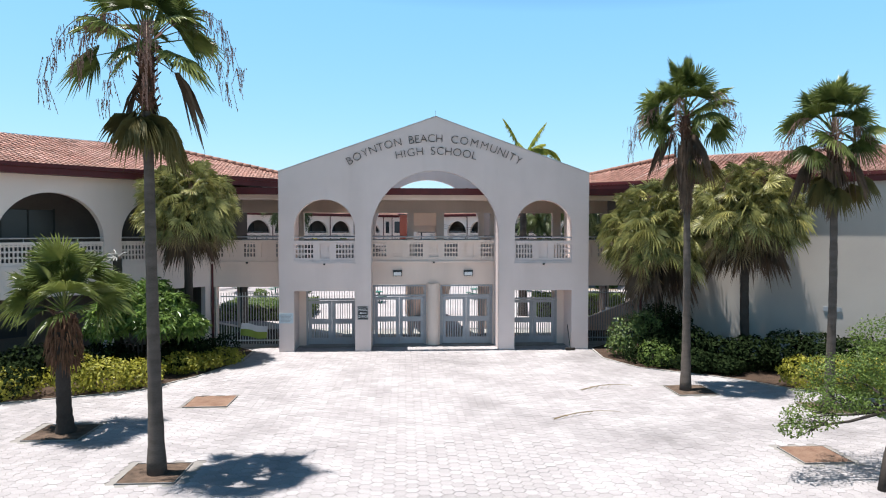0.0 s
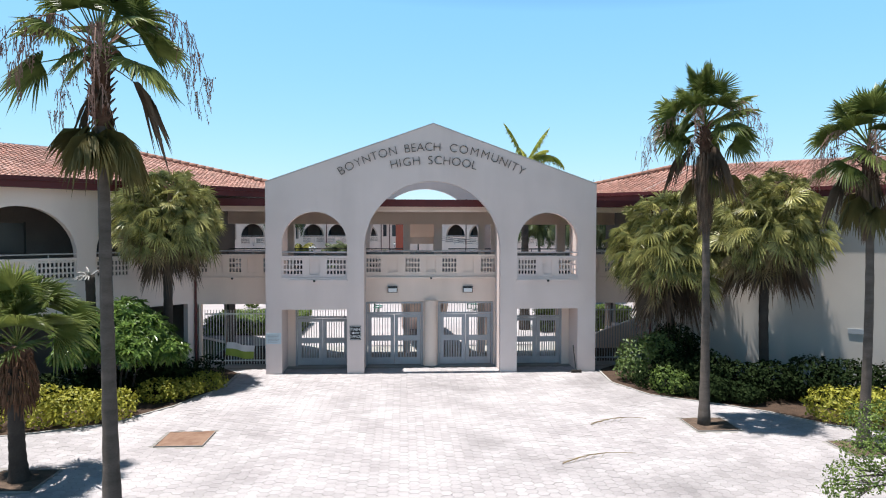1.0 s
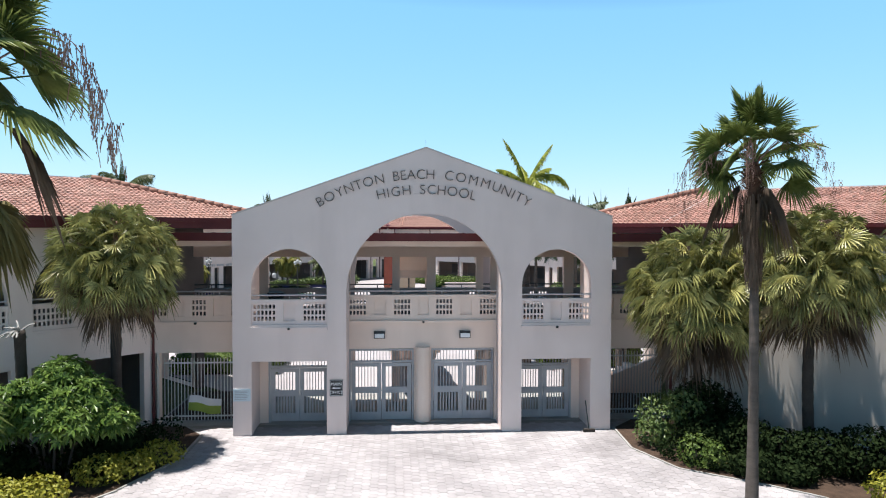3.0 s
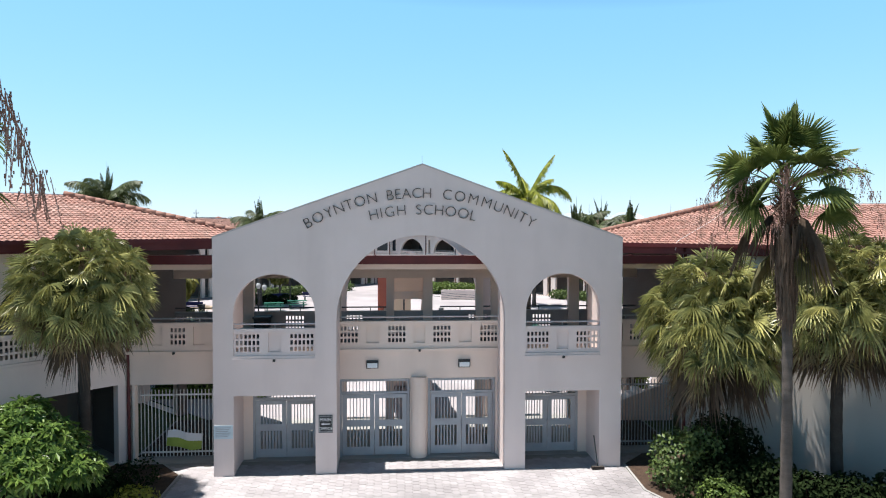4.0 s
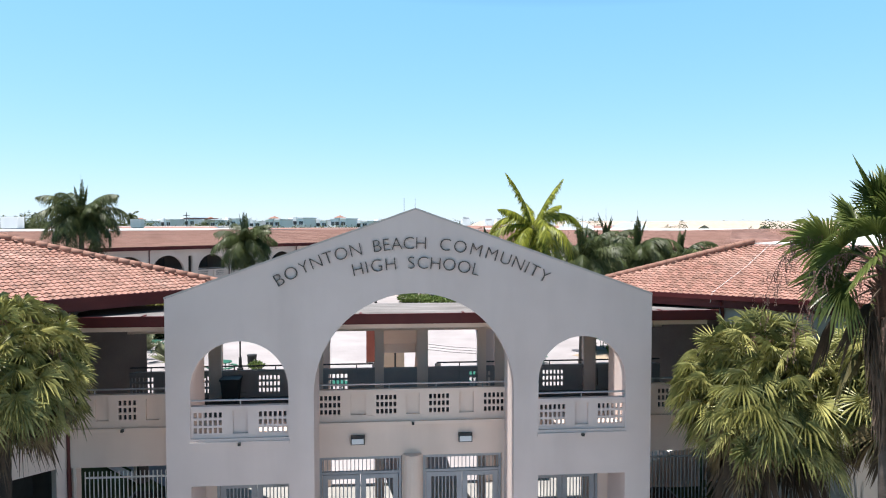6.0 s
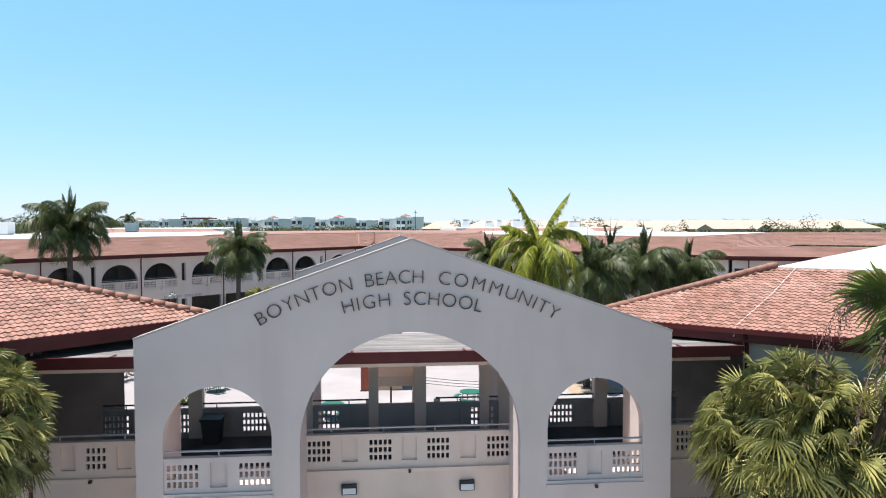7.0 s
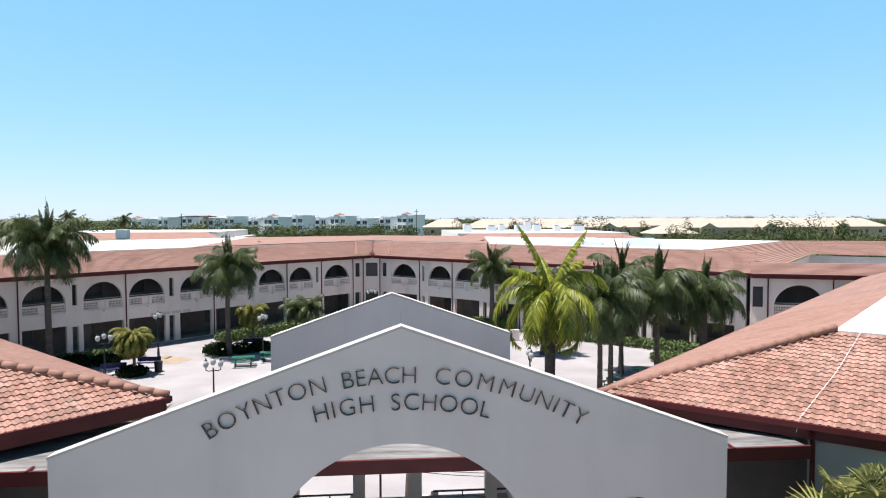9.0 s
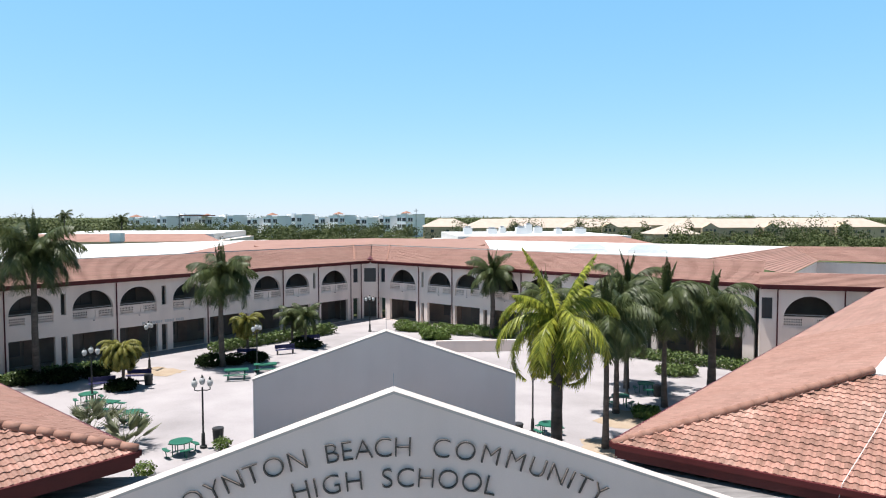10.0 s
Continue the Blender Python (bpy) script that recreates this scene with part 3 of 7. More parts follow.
gate(-2.72, -0.36, 2.64, True, passage)
gate(0.28, 2.58, 2.64, True, passage)
gate(-5.6, -3.38, 2.48, True, passage)
gate(3.36, 5.5, 2.48, True, passage)
for x in (-1.61, 1.51):
    wl = thing("wall_lamp", pose(x, YP, 3.16), "dark box wall lamp with a pale lens on cream stucco", "wall lamp", "passage lamps")
    part("housing", Geo().box(-0.20, 0.20, -0.11, 0.0, -0.12, 0.14), SIGNBLACK, wl)
    part("lens", Geo().add([(-0.17, -0.113, -0.10), (0.17, -0.113, -0.10), (0.17, -0.113, 0.06), (-0.17, -0.113, 0.06), (-0.17, -0.17, -0.08), (0.17, -0.17, -0.08), (0.17, -0.14, 0.06), (-0.17, -0.14, 0.06)], [(0, 1, 2, 3), (7, 6, 5, 4), (4, 5, 1, 0), (5, 6, 2, 1), (6, 7, 3, 2), (7, 4, 0, 3)]), WHITEPAINT, wl, "pale lens")

# ---- school wings ----
def tile_mesh(name, w, ln, mat, th=0.035, lift=0.055):
    """One low S-shaped clay tile lying along y, its lower edge at y = 0."""
    g = Geo()
    n = 6
    prof = []
    for i in range(n + 1):
        u = i / n
        prof.append((w * (u - 0.5) * 1.03, lift * math.sin(math.pi * min(1, u / 0.62)) if u < 0.62 else -0.004))
    top0 = [(x, 0, z + th) for x, z in prof]
    top1 = [(x, ln, z + th * 0.2 - 0.01) for x, z in prof]
    bot0 = [(x, 0, z) for x, z in prof]
    v = top0 + top1 + bot0
    k = n + 1
    f = [(i, i + 1, i + 1 + k, i + k) for i in range(n)]
    f += [(2 * k + i, 2 * k + i + 1, i + 1, i) for i in range(n)]
    f += [(0, k, 2 * k), (2 * k - 1, n, 3 * k - 1)]
    g.add(v, f)
    return g


RUN = 5.05


def slope_frame(m, over=0.7):
    """Axes of a roof slope over a wall m: x along the eave, y up the slope from the eave."""
    return m @ Matrix.Translation((0, -over, EAVE)) @ Matrix.Rotation(math.atan2(RIDGE - EAVE, RUN), 4, "X"), math.hypot(RUN, RIDGE - EAVE)


def inside(x, y, a, b, ka, kb, margin=0.0):
    return a + ka * y * 0.956 - margin < x < b - kb * y * 0.956 + margin


def roof_slope(parent, m, a, b, ka, kb, near=None):
    """Tile courses between a and b along the eave; ka, kb: 1 hip, -1 valley, 0 square. near: (x from, x to) built tile by tile."""
    fm, ln = slope_frame(m)
    base = Geo()
    base.add([(a, 0, -0.03), (b, 0, -0.03), (b - kb * RUN, ln, -0.03), (a + ka * RUN, ln, -0.03)], [(0, 1, 2, 3)], fm)
    slope = part("roof_slope", base, TILE_FAR, parent)
    n = 22
    s = ln / n
    far = Geo()
    for i in range(n):
        y0 = i * s
        xa, xb = a + ka * y0 * 0.956, b - kb * y0 * 0.956
        pieces = [(xa, xb)] if near is None else [(xa, min(xb, near[0])), (max(xa, near[1]), xb)]
        for p, q in pieces:
            while p < q - 0.05:
                e = min(q, p + 3.0)
                far.add([(p, y0 - 0.03, 0.038), (e, y0 - 0.03, 0.038), (e, y0 + s, 0.0), (p, y0 + s, 0.0), (p, y0 - 0.03, 0.0), (e, y0 - 0.03, 0.0)],
                        [(0, 1, 2, 3), (4, 5, 1, 0)], fm)
                p = e
    if far.v:
        part("tile_field", far, TILE_FAR, slope, kind="stuff")
    return slope, fm, ln, s, n


def gutter(parent, m, a, b):
    g = Geo()
    g.box(a, b, -0.80, -0.70, EAVE - 0.12, EAVE + 0.015, m)
    fz = part("gutter", g, MAROON, parent, "maroon gutter")
    part("fascia", Geo().box(a + 0.1, b - 0.1, -0.698, -0.64, EAVE - 0.36, EAVE - 0.02, m), MAROON, parent, "deep maroon fascia board")
    part("soffit", Geo().box(a + 0.6, b - 0.6, -0.638, 0.35, EAVE - 0.34, EAVE - 0.30, m), MAROON, parent)
    return fz


def hip_cap(parent, p0, p1, n=None):
    """A row of half-round caps from p0 to p1."""
    p0, p1 = Vector(p0), Vector(p1)
    ln = (p1 - p0).length
    n = n or int(ln / 0.36)
    for i in range(n):
        u = p0 + (p1 - p0) * (i / n)
        w = p0 + (p1 - p0) * ((i + 1.12) / n)
        part("hip_cap", Geo().tube([u, w], [0.112, 0.102], 12), HIP, parent, smooth=True)


def arcade(name, o, d, length, bays, label, mat=CREAM_FAR, cells=None, roof=(0, 0), near=None, inner=2.7, rail=RAIL, pipes=(), grp="school wings", eave_ext=(0, 0), cut=(0, 0), wall_y=0.0, open_end=0.0):
    """A two-storey wing front; open_end leaves that much of the ground floor open next to the cut end. bays: (x0, x1, kind) with kind a (arch), s (slit), w (window), v (blind above, open below), n (nothing)."""
    m = along(o, d)
    ob = thing(name, m, label, "school wing", grp)
    w0, w1 = cut[0], length - cut[1]
    for xa, xb in ([(w0 - 0.2, w0 - 0.003)] if cut[0] else []) + ([(w1 + 0.003, w1 + 0.2)] if cut[1] else []):
        g = Geo()
        if open_end:
            g.box(xa, xb, 0.0, 0.34, 0, 2.8).box(xa, xb, 2.4, 6.5, 0, 2.8).box(xa, xb, 0.0, 6.5, 2.8, EAVE - 0.32)
        else:
            g.box(xa, xb, 0.0, 6.5, 0, EAVE - 0.32)
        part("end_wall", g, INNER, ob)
    I = Matrix.Identity(4)
    holes = []
    for x0, x1, kind in bays:
        if kind in "a":
            r = (x1 - x0) / 2
            zs = min(EAVE - 0.9 - r, 4.75)
            h = [(x0, SLAB + 0.02), (x1, SLAB + 0.02)]
            h += [(x0 + r + r * math.cos(math.pi * i / 18), zs + (EAVE - 0.95 - zs) * math.sin(math.pi * i / 18)) for i in range(19)]
            holes.append(h)
            holes.append(rect(x0 - 0.05, x1 + 0.05, 0.02, 2.62))
        elif kind == "s":
            holes.append(rect(x0, x1, 4.35, 6.15))
            holes.append(rect(x0 - 0.05, x1 + 0.05, 0.02, 2.5))
        elif kind == "w":
            holes.append(rect(x0, x1, 4.5, 6.1))
    if open_end:
        xo = (w0 + 0.25, w0 + open_end) if cut[0] else (w1 - open_end, w1 - 0.25)
        part("front_wall", pierced(rect(w0, w1, 0, EAVE - 0.3), [rect(*xo, 0.02, 2.6)], wall_y, 0.35), mat, ob)
        a, b = (w0 + open_end, w1 - 0.4) if cut[0] else (w0 + 0.4, w1 - open_end)
        part("inner_wall", Geo().box(a, b, 0.36, 0.5, 0, 2.8).box(w0 + 0.4, w1 - 0.4, 0.36, 0.5, 2.8, EAVE - 0.35), mat, ob)
    else:
        part("front_wall", pierced(rect(w0, w1, 0, EAVE - 0.3), holes, wall_y, 0.35), mat, ob)
    if not holes and not open_end:
        part("inner_wall", Geo().box(w0 + 0.4, w1 - 0.4, 0.36, 0.5, 0, EAVE - 0.35), mat, ob)
    elif holes:
        part("ground_floor", Geo().box(w0 + 0.1, w1 - 0.1, 0.05, inner, -0.05, 0.012), CONCRETE, ob)
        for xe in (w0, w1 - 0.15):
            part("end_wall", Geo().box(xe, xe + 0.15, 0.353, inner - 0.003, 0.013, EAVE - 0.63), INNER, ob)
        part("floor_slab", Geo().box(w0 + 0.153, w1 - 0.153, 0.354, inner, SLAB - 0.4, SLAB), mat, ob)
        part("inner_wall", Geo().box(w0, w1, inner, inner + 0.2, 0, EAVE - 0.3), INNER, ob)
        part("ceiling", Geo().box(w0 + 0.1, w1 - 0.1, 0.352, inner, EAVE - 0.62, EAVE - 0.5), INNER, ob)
    for x0, x1, kind in bays:
        if kind == "a":
            balustrade(x0 + 0.002, x1 - 0.002, pose(0, 0.08, 0), ob, cells or [("g", 1.1), ("p", 0.7), ("g", 1.1)], mat, rail=rail)
            cx = (x0 + x1) / 2
            wd = new("window")
            wd.parent = ob
            part("pane", Geo().box(cx - 0.9, cx + 0.9, inner - 0.05, inner - 0.01, SLAB + 1.0, SLAB + 2.1), DARKGLASS, wd)
            part("window_frame", Geo().box(cx - 0.96, cx - 0.9, inner - 0.07, inner - 0.01, SLAB + 0.95, SLAB + 2.15).box(cx + 0.9, cx + 0.96, inner - 0.07, inner - 0.01, SLAB + 0.95, SLAB + 2.15)
                 .box(cx - 0.03, cx + 0.03, inner - 0.07, inner - 0.052, SLAB + 1.0, SLAB + 2.1), BLACKIRON, wd)
            dr = new("door")
            dr.parent = ob
            part("door_leaf", Geo().box(cx + 0.2, cx + 1.2, inner - 0.05, inner - 0.01, 0.02, 2.1), DOORWOOD, dr)
            part("pane", Geo().box(cx - 1.5, cx - 0.1, inner - 0.045, inner - 0.01, 0.9, 2.2), DARKGLASS, dr)
        elif kind == "w":
            wd = new("window")
            wd.parent = ob
            part("pane", Geo().box(x0, x1, 0.2, 0.22, 4.5, 6.1), DARKGLASS, wd)
            part("window_frame", Geo().box((x0 + x1) / 2 - 0.03, (x0 + x1) / 2 + 0.03, 0.15, 0.2, 4.5, 6.1), BLACKIRON, wd)
    for x in pipes:
        part("downpipe", Geo().tube([(x, -0.08, 0.0), (x, -0.08, EAVE - 0.5), (x, -0.66, EAVE - 0.1)], 0.055, 6), MAROON, ob, "maroon downpipe")
    a, b = -0.7 * (1 if roof[0] > 0 else -1 if roof[0] < 0 else 0) + eave_ext[0], length + 0.7 * (1 if roof[1] > 0 else -1 if roof[1] < 0 else 0) + eave_ext[1]
    gutter(ob, I, a, b)
    res = roof_slope(ob, I, a, b, roof[0], roof[1], near)
    return ob, m, a, b, res


# right front wing: plain wall towards the forecourt, arcade towards the courtyard
r7 = math.sqrt(0.5)
EAVE, RIDGE, RUN = 7.25, 8.67, 4.6
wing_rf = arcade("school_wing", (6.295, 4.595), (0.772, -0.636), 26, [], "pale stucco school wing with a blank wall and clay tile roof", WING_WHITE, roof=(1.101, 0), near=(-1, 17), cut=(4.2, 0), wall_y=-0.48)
wing_rc = arcade("school_wing", (6.3 + 30.5, 4.5 + 30.5), (-r7, -r7), 30.5 / r7, [], "school wing with clay tile roof along the courtyard", CREAM_FAR, roof=(-1, 1.101), near=(26, 45), cut=(0, 4.2), open_end=3.0)
EAVE, RIDGE, RUN = 7.38, 8.94, 5.05      # the left wing stands a little higher
wing_lf = arcade("school_wing", (-6.74 - 18, 4.5 - 18), (r7, r7), 18 / r7,
                 [(25.456 - x1, 25.456 - x0, k) for x0, x1, k in ((4.5, 7.95, "a"), (8.6, 12.2, "a"), (12.9, 16.4, "a"), (17.1, 20.6, "a"))],
                 "pale stucco school wing with shaded upper arches and clay tile roof", CREAM_FAR, roof=(0, 1), near=(9, 27), pipes=(25.456 - 4.15,), cells=[("g", 0.95), ("p", 0.75), ("g", 0.95)], cut=(0, 4.0))
wing_lc = arcade("school_wing", (-6.74, 4.5), (-r7, r7), 31.5 / r7, [], "school wing with clay tile roof along the courtyard", CREAM_FAR, roof=(1, -1), near=(-1, 12), cut=(4.0, 0), open_end=3.0)
EAVE, RIDGE = 7.2, 8.76

# flat white roofs behind the tile slopes
def flat_roof(name, pts, z, label):
    g = Geo()
    n = len(pts)
    g.add([(x, y, z) for x, y in pts] + [(x, y, z - 0.25) for x, y in pts], [tuple(range(n))] + [tuple(range(2 * n - 1, n - 1, -1))] + [(i + n, (i + 1) % n + n, (i + 1) % n, i) for i in range(n)])
    return solo(name, g, MEMBRANE, label, "flat roof")


TIP_R, TIP_L = (5.31, 4.5), (-5.75, 4.5)
flat_roof("flat_roof", [(12.14, 4.85), (12.14 + 18.5, 4.85 - 15.24), (50, 4.5 - 17 + 20), (12.14 + 32, 4.85 + 32)], 8.71, "white membrane flat roof of the right wing")
flat_roof("flat_roof", [(-12.9, 4.5), (-12.9 - 32, 4.5 + 32), (-52, 2), (-12.9 - 17, 4.5 - 17)], 8.98, "white membrane flat roof of the left wing")
for wing, p0, p1, dz in ((wing_rf[0], TIP_R, (12.14, 4.85), 0.02), (wing_lf[0], TIP_L, (-12.9, 4.5), 0.24)):
    inv = wing.matrix_basis.inverted()
    hip_cap(wing, inv @ Vector((*p0, EAVE + dz)), inv @ Vector((*p1, RIDGE + dz)))

# courtyard's far sides
BLB = [(2.5, 5.9, "a"), (6.7, 10.1, "a"), (11.1, 14.45, "a"), (15.0, 15.4, "s"), (15.9, 19.3, "a"), (19.9, 23.3, "a"), (23.8, 24.25, "s"), (24.9, 28.2, "a"), (28.8, 32.2, "a"), (32.75, 33.2, "s"),
       (33.9, 37.3, "a"), (37.95, 41.25, "a"), (41.8, 42.15, "s"), (43.0, 47.0, "a")]
wing_bl = arcade("school_wing", (-38, 37), (r7, r7), 47.5, BLB, "two-storey cream school wing with upper arcade and clay tile roof", roof=(-1, -1), pipes=(10.8, 19.6, 28.5, 37.6, 42.55), eave_ext=(0, 3.4), cells=[("g", 1.2), ("p", 0.8), ("g", 1.2)])
BRB = [(3.4, 7.6, "a"), (8.5, 8.85, "s"), (9.5, 12.95, "a"), (13.6, 17.0, "a"), (17.6, 18.0, "s"), (18.7, 22.1, "a"), (22.8, 26.2, "a"), (26.8, 27.2, "s"), (27.9, 31.3, "a"), (32, 35.4, "a"), (36.0, 36.4, "s"), (37.0, 40.4, "a"),
       (41.0, 44.2, "a"), (45.1, 46.2, "w"), (47.5, 51.4, "a"), (52.2, 55.6, "a")]
BRB = [(a - 2.84, b - 2.84, k) for a, b, k in BRB if b < 44.5]
arcade("school_wing", (0.0, 71.0), (r7, -r7), 42.3, BRB, "two-storey cream school wing with upper arcade and clay tile roof", roof=(-1, 0.213), pipes=(5.31, 10.36, 19.6, 28.8, 37.86), eave_ext=(-2.82, 0), cells=[("g", 1.2), ("p", 0.8), ("g", 1.2)])
x = 21.9
for w in (0.35, 1.45, 0, 1.0, 0.9):
    if w:
        for i in range(int(w / 0.16)):
            part("letter_bar", Geo().box(x + 0.16 * i, x + 0.16 * i + 0.10, -0.03, -0.002, 2.68, 2.92), RAIL, wing_bl[0])
    x += w + 0.12
flat_roof("flat_roof", [(-2 - 0.0, 80), (-2 - 42, 80 - 42), (-70, 64), (-20, 100)], 8.80, "white membrane flat roof of the far left wing")
flat_roof("flat_roof", [(-2, 80), (12, 98), (50.4, 69.1), (29.5, 48.3)], 8.80, "white membrane flat roof of the far right wing")

# the far corner's tiled deck between the two flat roofs
g = Geo()
g.add([(-21, 61, 8.83), (-2, 80, 8.83), (-2, 104, 8.86), (-22, 96, 8.86)], [(0, 1, 2, 3)]).add([(-2, 80, 8.83), (12, 66, 8.83), (16, 98, 8.86), (-2, 104, 8.86)], [(0, 1, 2, 3)])
cr = solo("corner_roof", g, TILE_FAR, "low clay tile roof over the courtyard's far corner", "roof")
for p0, p1 in (((-8.9, 66.3, EAVE + 0.12), (-16.5, 74.5, 8.95)), ((4.9, 66.3, EAVE + 0.12), (12.6, 74.8, 8.95)), ((-3.9, 70.6, EAVE + 0.12), (-4.3, 77.5, 8.9)), ((0.0, 70.4, EAVE + 0.12), (0.4, 77.5, 8.9))):
    part("hip_ridge", Geo().tube([p0, p1], 0.11, 6), HIP, cr)
# the wing's far end: an angled bay with its own eave, and the roofs behind it
facet = thing("angled_bay", along((29.97, 40.45), (0.934, -0.358)), "cream angled wing end with an upper arch and low tiled eave", "school wing", "school wings")
part("front_wall", pierced(rect(0, 16, 0, EAVE - 0.3), [rect(0.15, 0.95, 4.4, 6.1), arch(1.75, 5.6, SLAB + 0.02, 4.35), arch(6.6, 10.4, SLAB + 0.02, 4.35), rect(1.9, 5.5, 0.02, 2.6)], 0.0, 0.35), CREAM_FAR, facet)
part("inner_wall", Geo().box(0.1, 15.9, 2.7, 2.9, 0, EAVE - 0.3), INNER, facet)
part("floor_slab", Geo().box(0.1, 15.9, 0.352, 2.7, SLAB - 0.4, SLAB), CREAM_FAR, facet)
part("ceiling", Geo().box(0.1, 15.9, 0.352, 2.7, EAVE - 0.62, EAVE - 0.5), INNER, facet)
wd = new("window")
wd.parent = facet
part("pane", Geo().box(0.15, 0.95, 0.2, 0.22, 4.4, 6.1), DARKGLASS, wd)
for x in (1.75, 6.6):
    balustrade(x + 0.002, x + 3.848, pose(0, 0.08, 0), facet, [("g", 1.2), ("p", 0.8), ("g", 1.2)], CREAM_FAR)
for x in (1.3, 6.1):
    part("downpipe", Geo().tube([(x, -0.08, 0), (x, -0.08, EAVE - 0.5), (x, -0.66, EAVE - 0.1)], 0.055, 6), MAROON, facet, "maroon downpipe")
gutter(facet, Matrix.Identity(4), -0.15, 16.2)
g = Geo()
for i in range(11):
    y0, y1 = -0.7 + 2.6 * i / 11, -0.7 + 2.6 * (i + 1) / 11
    z0, z1 = EAVE + 0.8 * i / 11, EAVE + 0.8 * (i + 1) / 11
    g.add([(-0.15 + 0.3 * i / 11, y0, z0 + 0.04), (16.2, y0, z0 + 0.04), (16.2, y1, z1), (-0.15 + 0.3 * (i + 1) / 11, y1, z1), (-0.15 + 0.3 * i / 11, y0, z0), (16.2, y0, z0)], [(0, 1, 2, 3), (4, 5, 1, 0)])
g.add([(0.1, 1.9, EAVE + 0.8), (16.2, 1.9, EAVE + 0.8), (16.2, 3.1, EAVE + 0.3), (0.1, 3.1, EAVE + 0.3)], [(0, 1, 2, 3)])
part("tile_eave", g, TILE_FAR, facet, kind="stuff")


def sloped_roof(name, e0, e1, t1, t0, label, n=16):
    """A tiled slope in courses from the eave e0-e1 up to the line t0-t1."""
    e0, e1, t0, t1 = Vector(e0), Vector(e1), Vector(t0), Vector(t1)
    g = Geo()
    up = Vector((0, 0, 0.045))
    for i in range(n):
        a, b, c, d = e0.lerp(t0, i / n), e1.lerp(t1, i / n), e1.lerp(t1, (i + 1) / n), e0.lerp(t0, (i + 1) / n)
        g.add([a + up, b + up, c, d, a, b], [(0, 1, 2, 3), (4, 5, 1, 0)])
    return solo(name, g, TILE_FAR, label, "roof")


sloped_roof("cross_roof", (36.5, 46.8, 7.3), (51.6, 64.9, 7.3), (50.4, 69.1, 8.81), (29.5, 48.3, 8.79), "clay tile cross roof at the wing's far end")
sloped_roof("cross_roof", (51.6, 64.9, 7.3), (82.0, 42.0, 7.3), (86.0, 56.0, 8.9), (50.4, 69.1, 8.82), "clay tile roof over the recessed far wing")
g = Geo().add([(28.0, 44.4, 7.75), (31.0, 42.6, 7.75), (46.0, 36.9, 7.45), (44.0, 47.0, 7.2), (36.6, 46.9, 7.28)], [(0, 1, 2, 3, 4)])
solo("link_roof", g, TILE_FAR, "clay tile link roof behind the angled bay", "roof")
g = Geo()
g.add([(51.6, 65.3, 0), (82.0, 42.4, 0), (82.0, 42.4, 7.1), (51.6, 65.3, 7.1), (51.9, 65.7, 0), (82.3, 42.8, 0), (82.3, 42.8, 7.1), (51.9, 65.7, 7.1)], [(0, 1, 2, 3), (7, 6, 5, 4), (3, 2, 6, 7)])
g.add([(36.5, 47.2, 0), (51.6, 65.3, 0), (51.6, 65.3, 7.1), (36.5, 47.2, 7.1)], [(0, 1, 2, 3)])
g2 = Geo().add([(38, 30, -0.03), (90, 25, -0.03), (90, 45, -0.03), (52, 66, -0.03), (36, 46, -0.03)], [(0, 1, 2, 3, 4)])
solo("side_court_pavement", g2, COURT, "pale paving of the side court", "pavement", kind="structure")
solo("recessed_wall", g, CREAM_FAR, "pale stucco wall of the recessed far wing", "wall", kind="structure")
# rooftop units
def roof_unit(x, y, w, d, h, label, mat):
    ob = thing("roof_unit", pose(x, y, 8.8), label, "roof unit", "roof units")
    part("casing", Geo().box(-w / 2, w / 2, -d / 2, d / 2, 0.15, h), mat, ob)
    part("curb", Geo().box(-w / 2 + 0.1, w / 2 - 0.1, -d / 2 + 0.1, d / 2 - 0.1, 0, 0.15), STEEL, ob)
    part("cap", Geo().box(-w / 2 - 0.06, w / 2 + 0.06, -d / 2 - 0.06, d / 2 + 0.06, h, h + 0.06), mat, ob)


roof_unit(-39.7, 91.8, 1.6, 1.5, 1.4, "white box air unit on the flat roof", WHITEPAINT)
roof_unit(-47.0, 70.0, 2.0, 1.6, 1.5, "white box air unit on the flat roof", WHITEPAINT)
def skylight(x, y, w, d):
    ob = thing("skylight", pose(x, y, 8.8, 0, 0, -20), "white framed hipped skylight on the flat roof", "skylight", "skylights")
    part("frame", Geo().box(-w / 2, w / 2, -d / 2, d / 2, 0, 0.35), WHITEPAINT, ob)
    part("glazing", Geo().add([(-w / 2 + .1, -d / 2 + .1, .352), (w / 2 - .1, -d / 2 + .1, .352), (w / 2 - .1, d / 2 - .1, .352), (-w / 2 + .1, d / 2 - .1, .352), (-w / 2 + 0.9, 0, 0.85), (w / 2 - 0.9, 0, 0.85)],
         [(0, 1, 5, 4), (1, 2, 5), (2, 3, 4, 5), (3, 0, 4)]), SKYGLASS, ob)


skylight(22.0, 60.5, 3.9, 2.6)
skylight(27.3, 57.2, 3.9, 2.6)

# ---- plants ----
def rnd(a, b):
    return random.uniform(a, b)


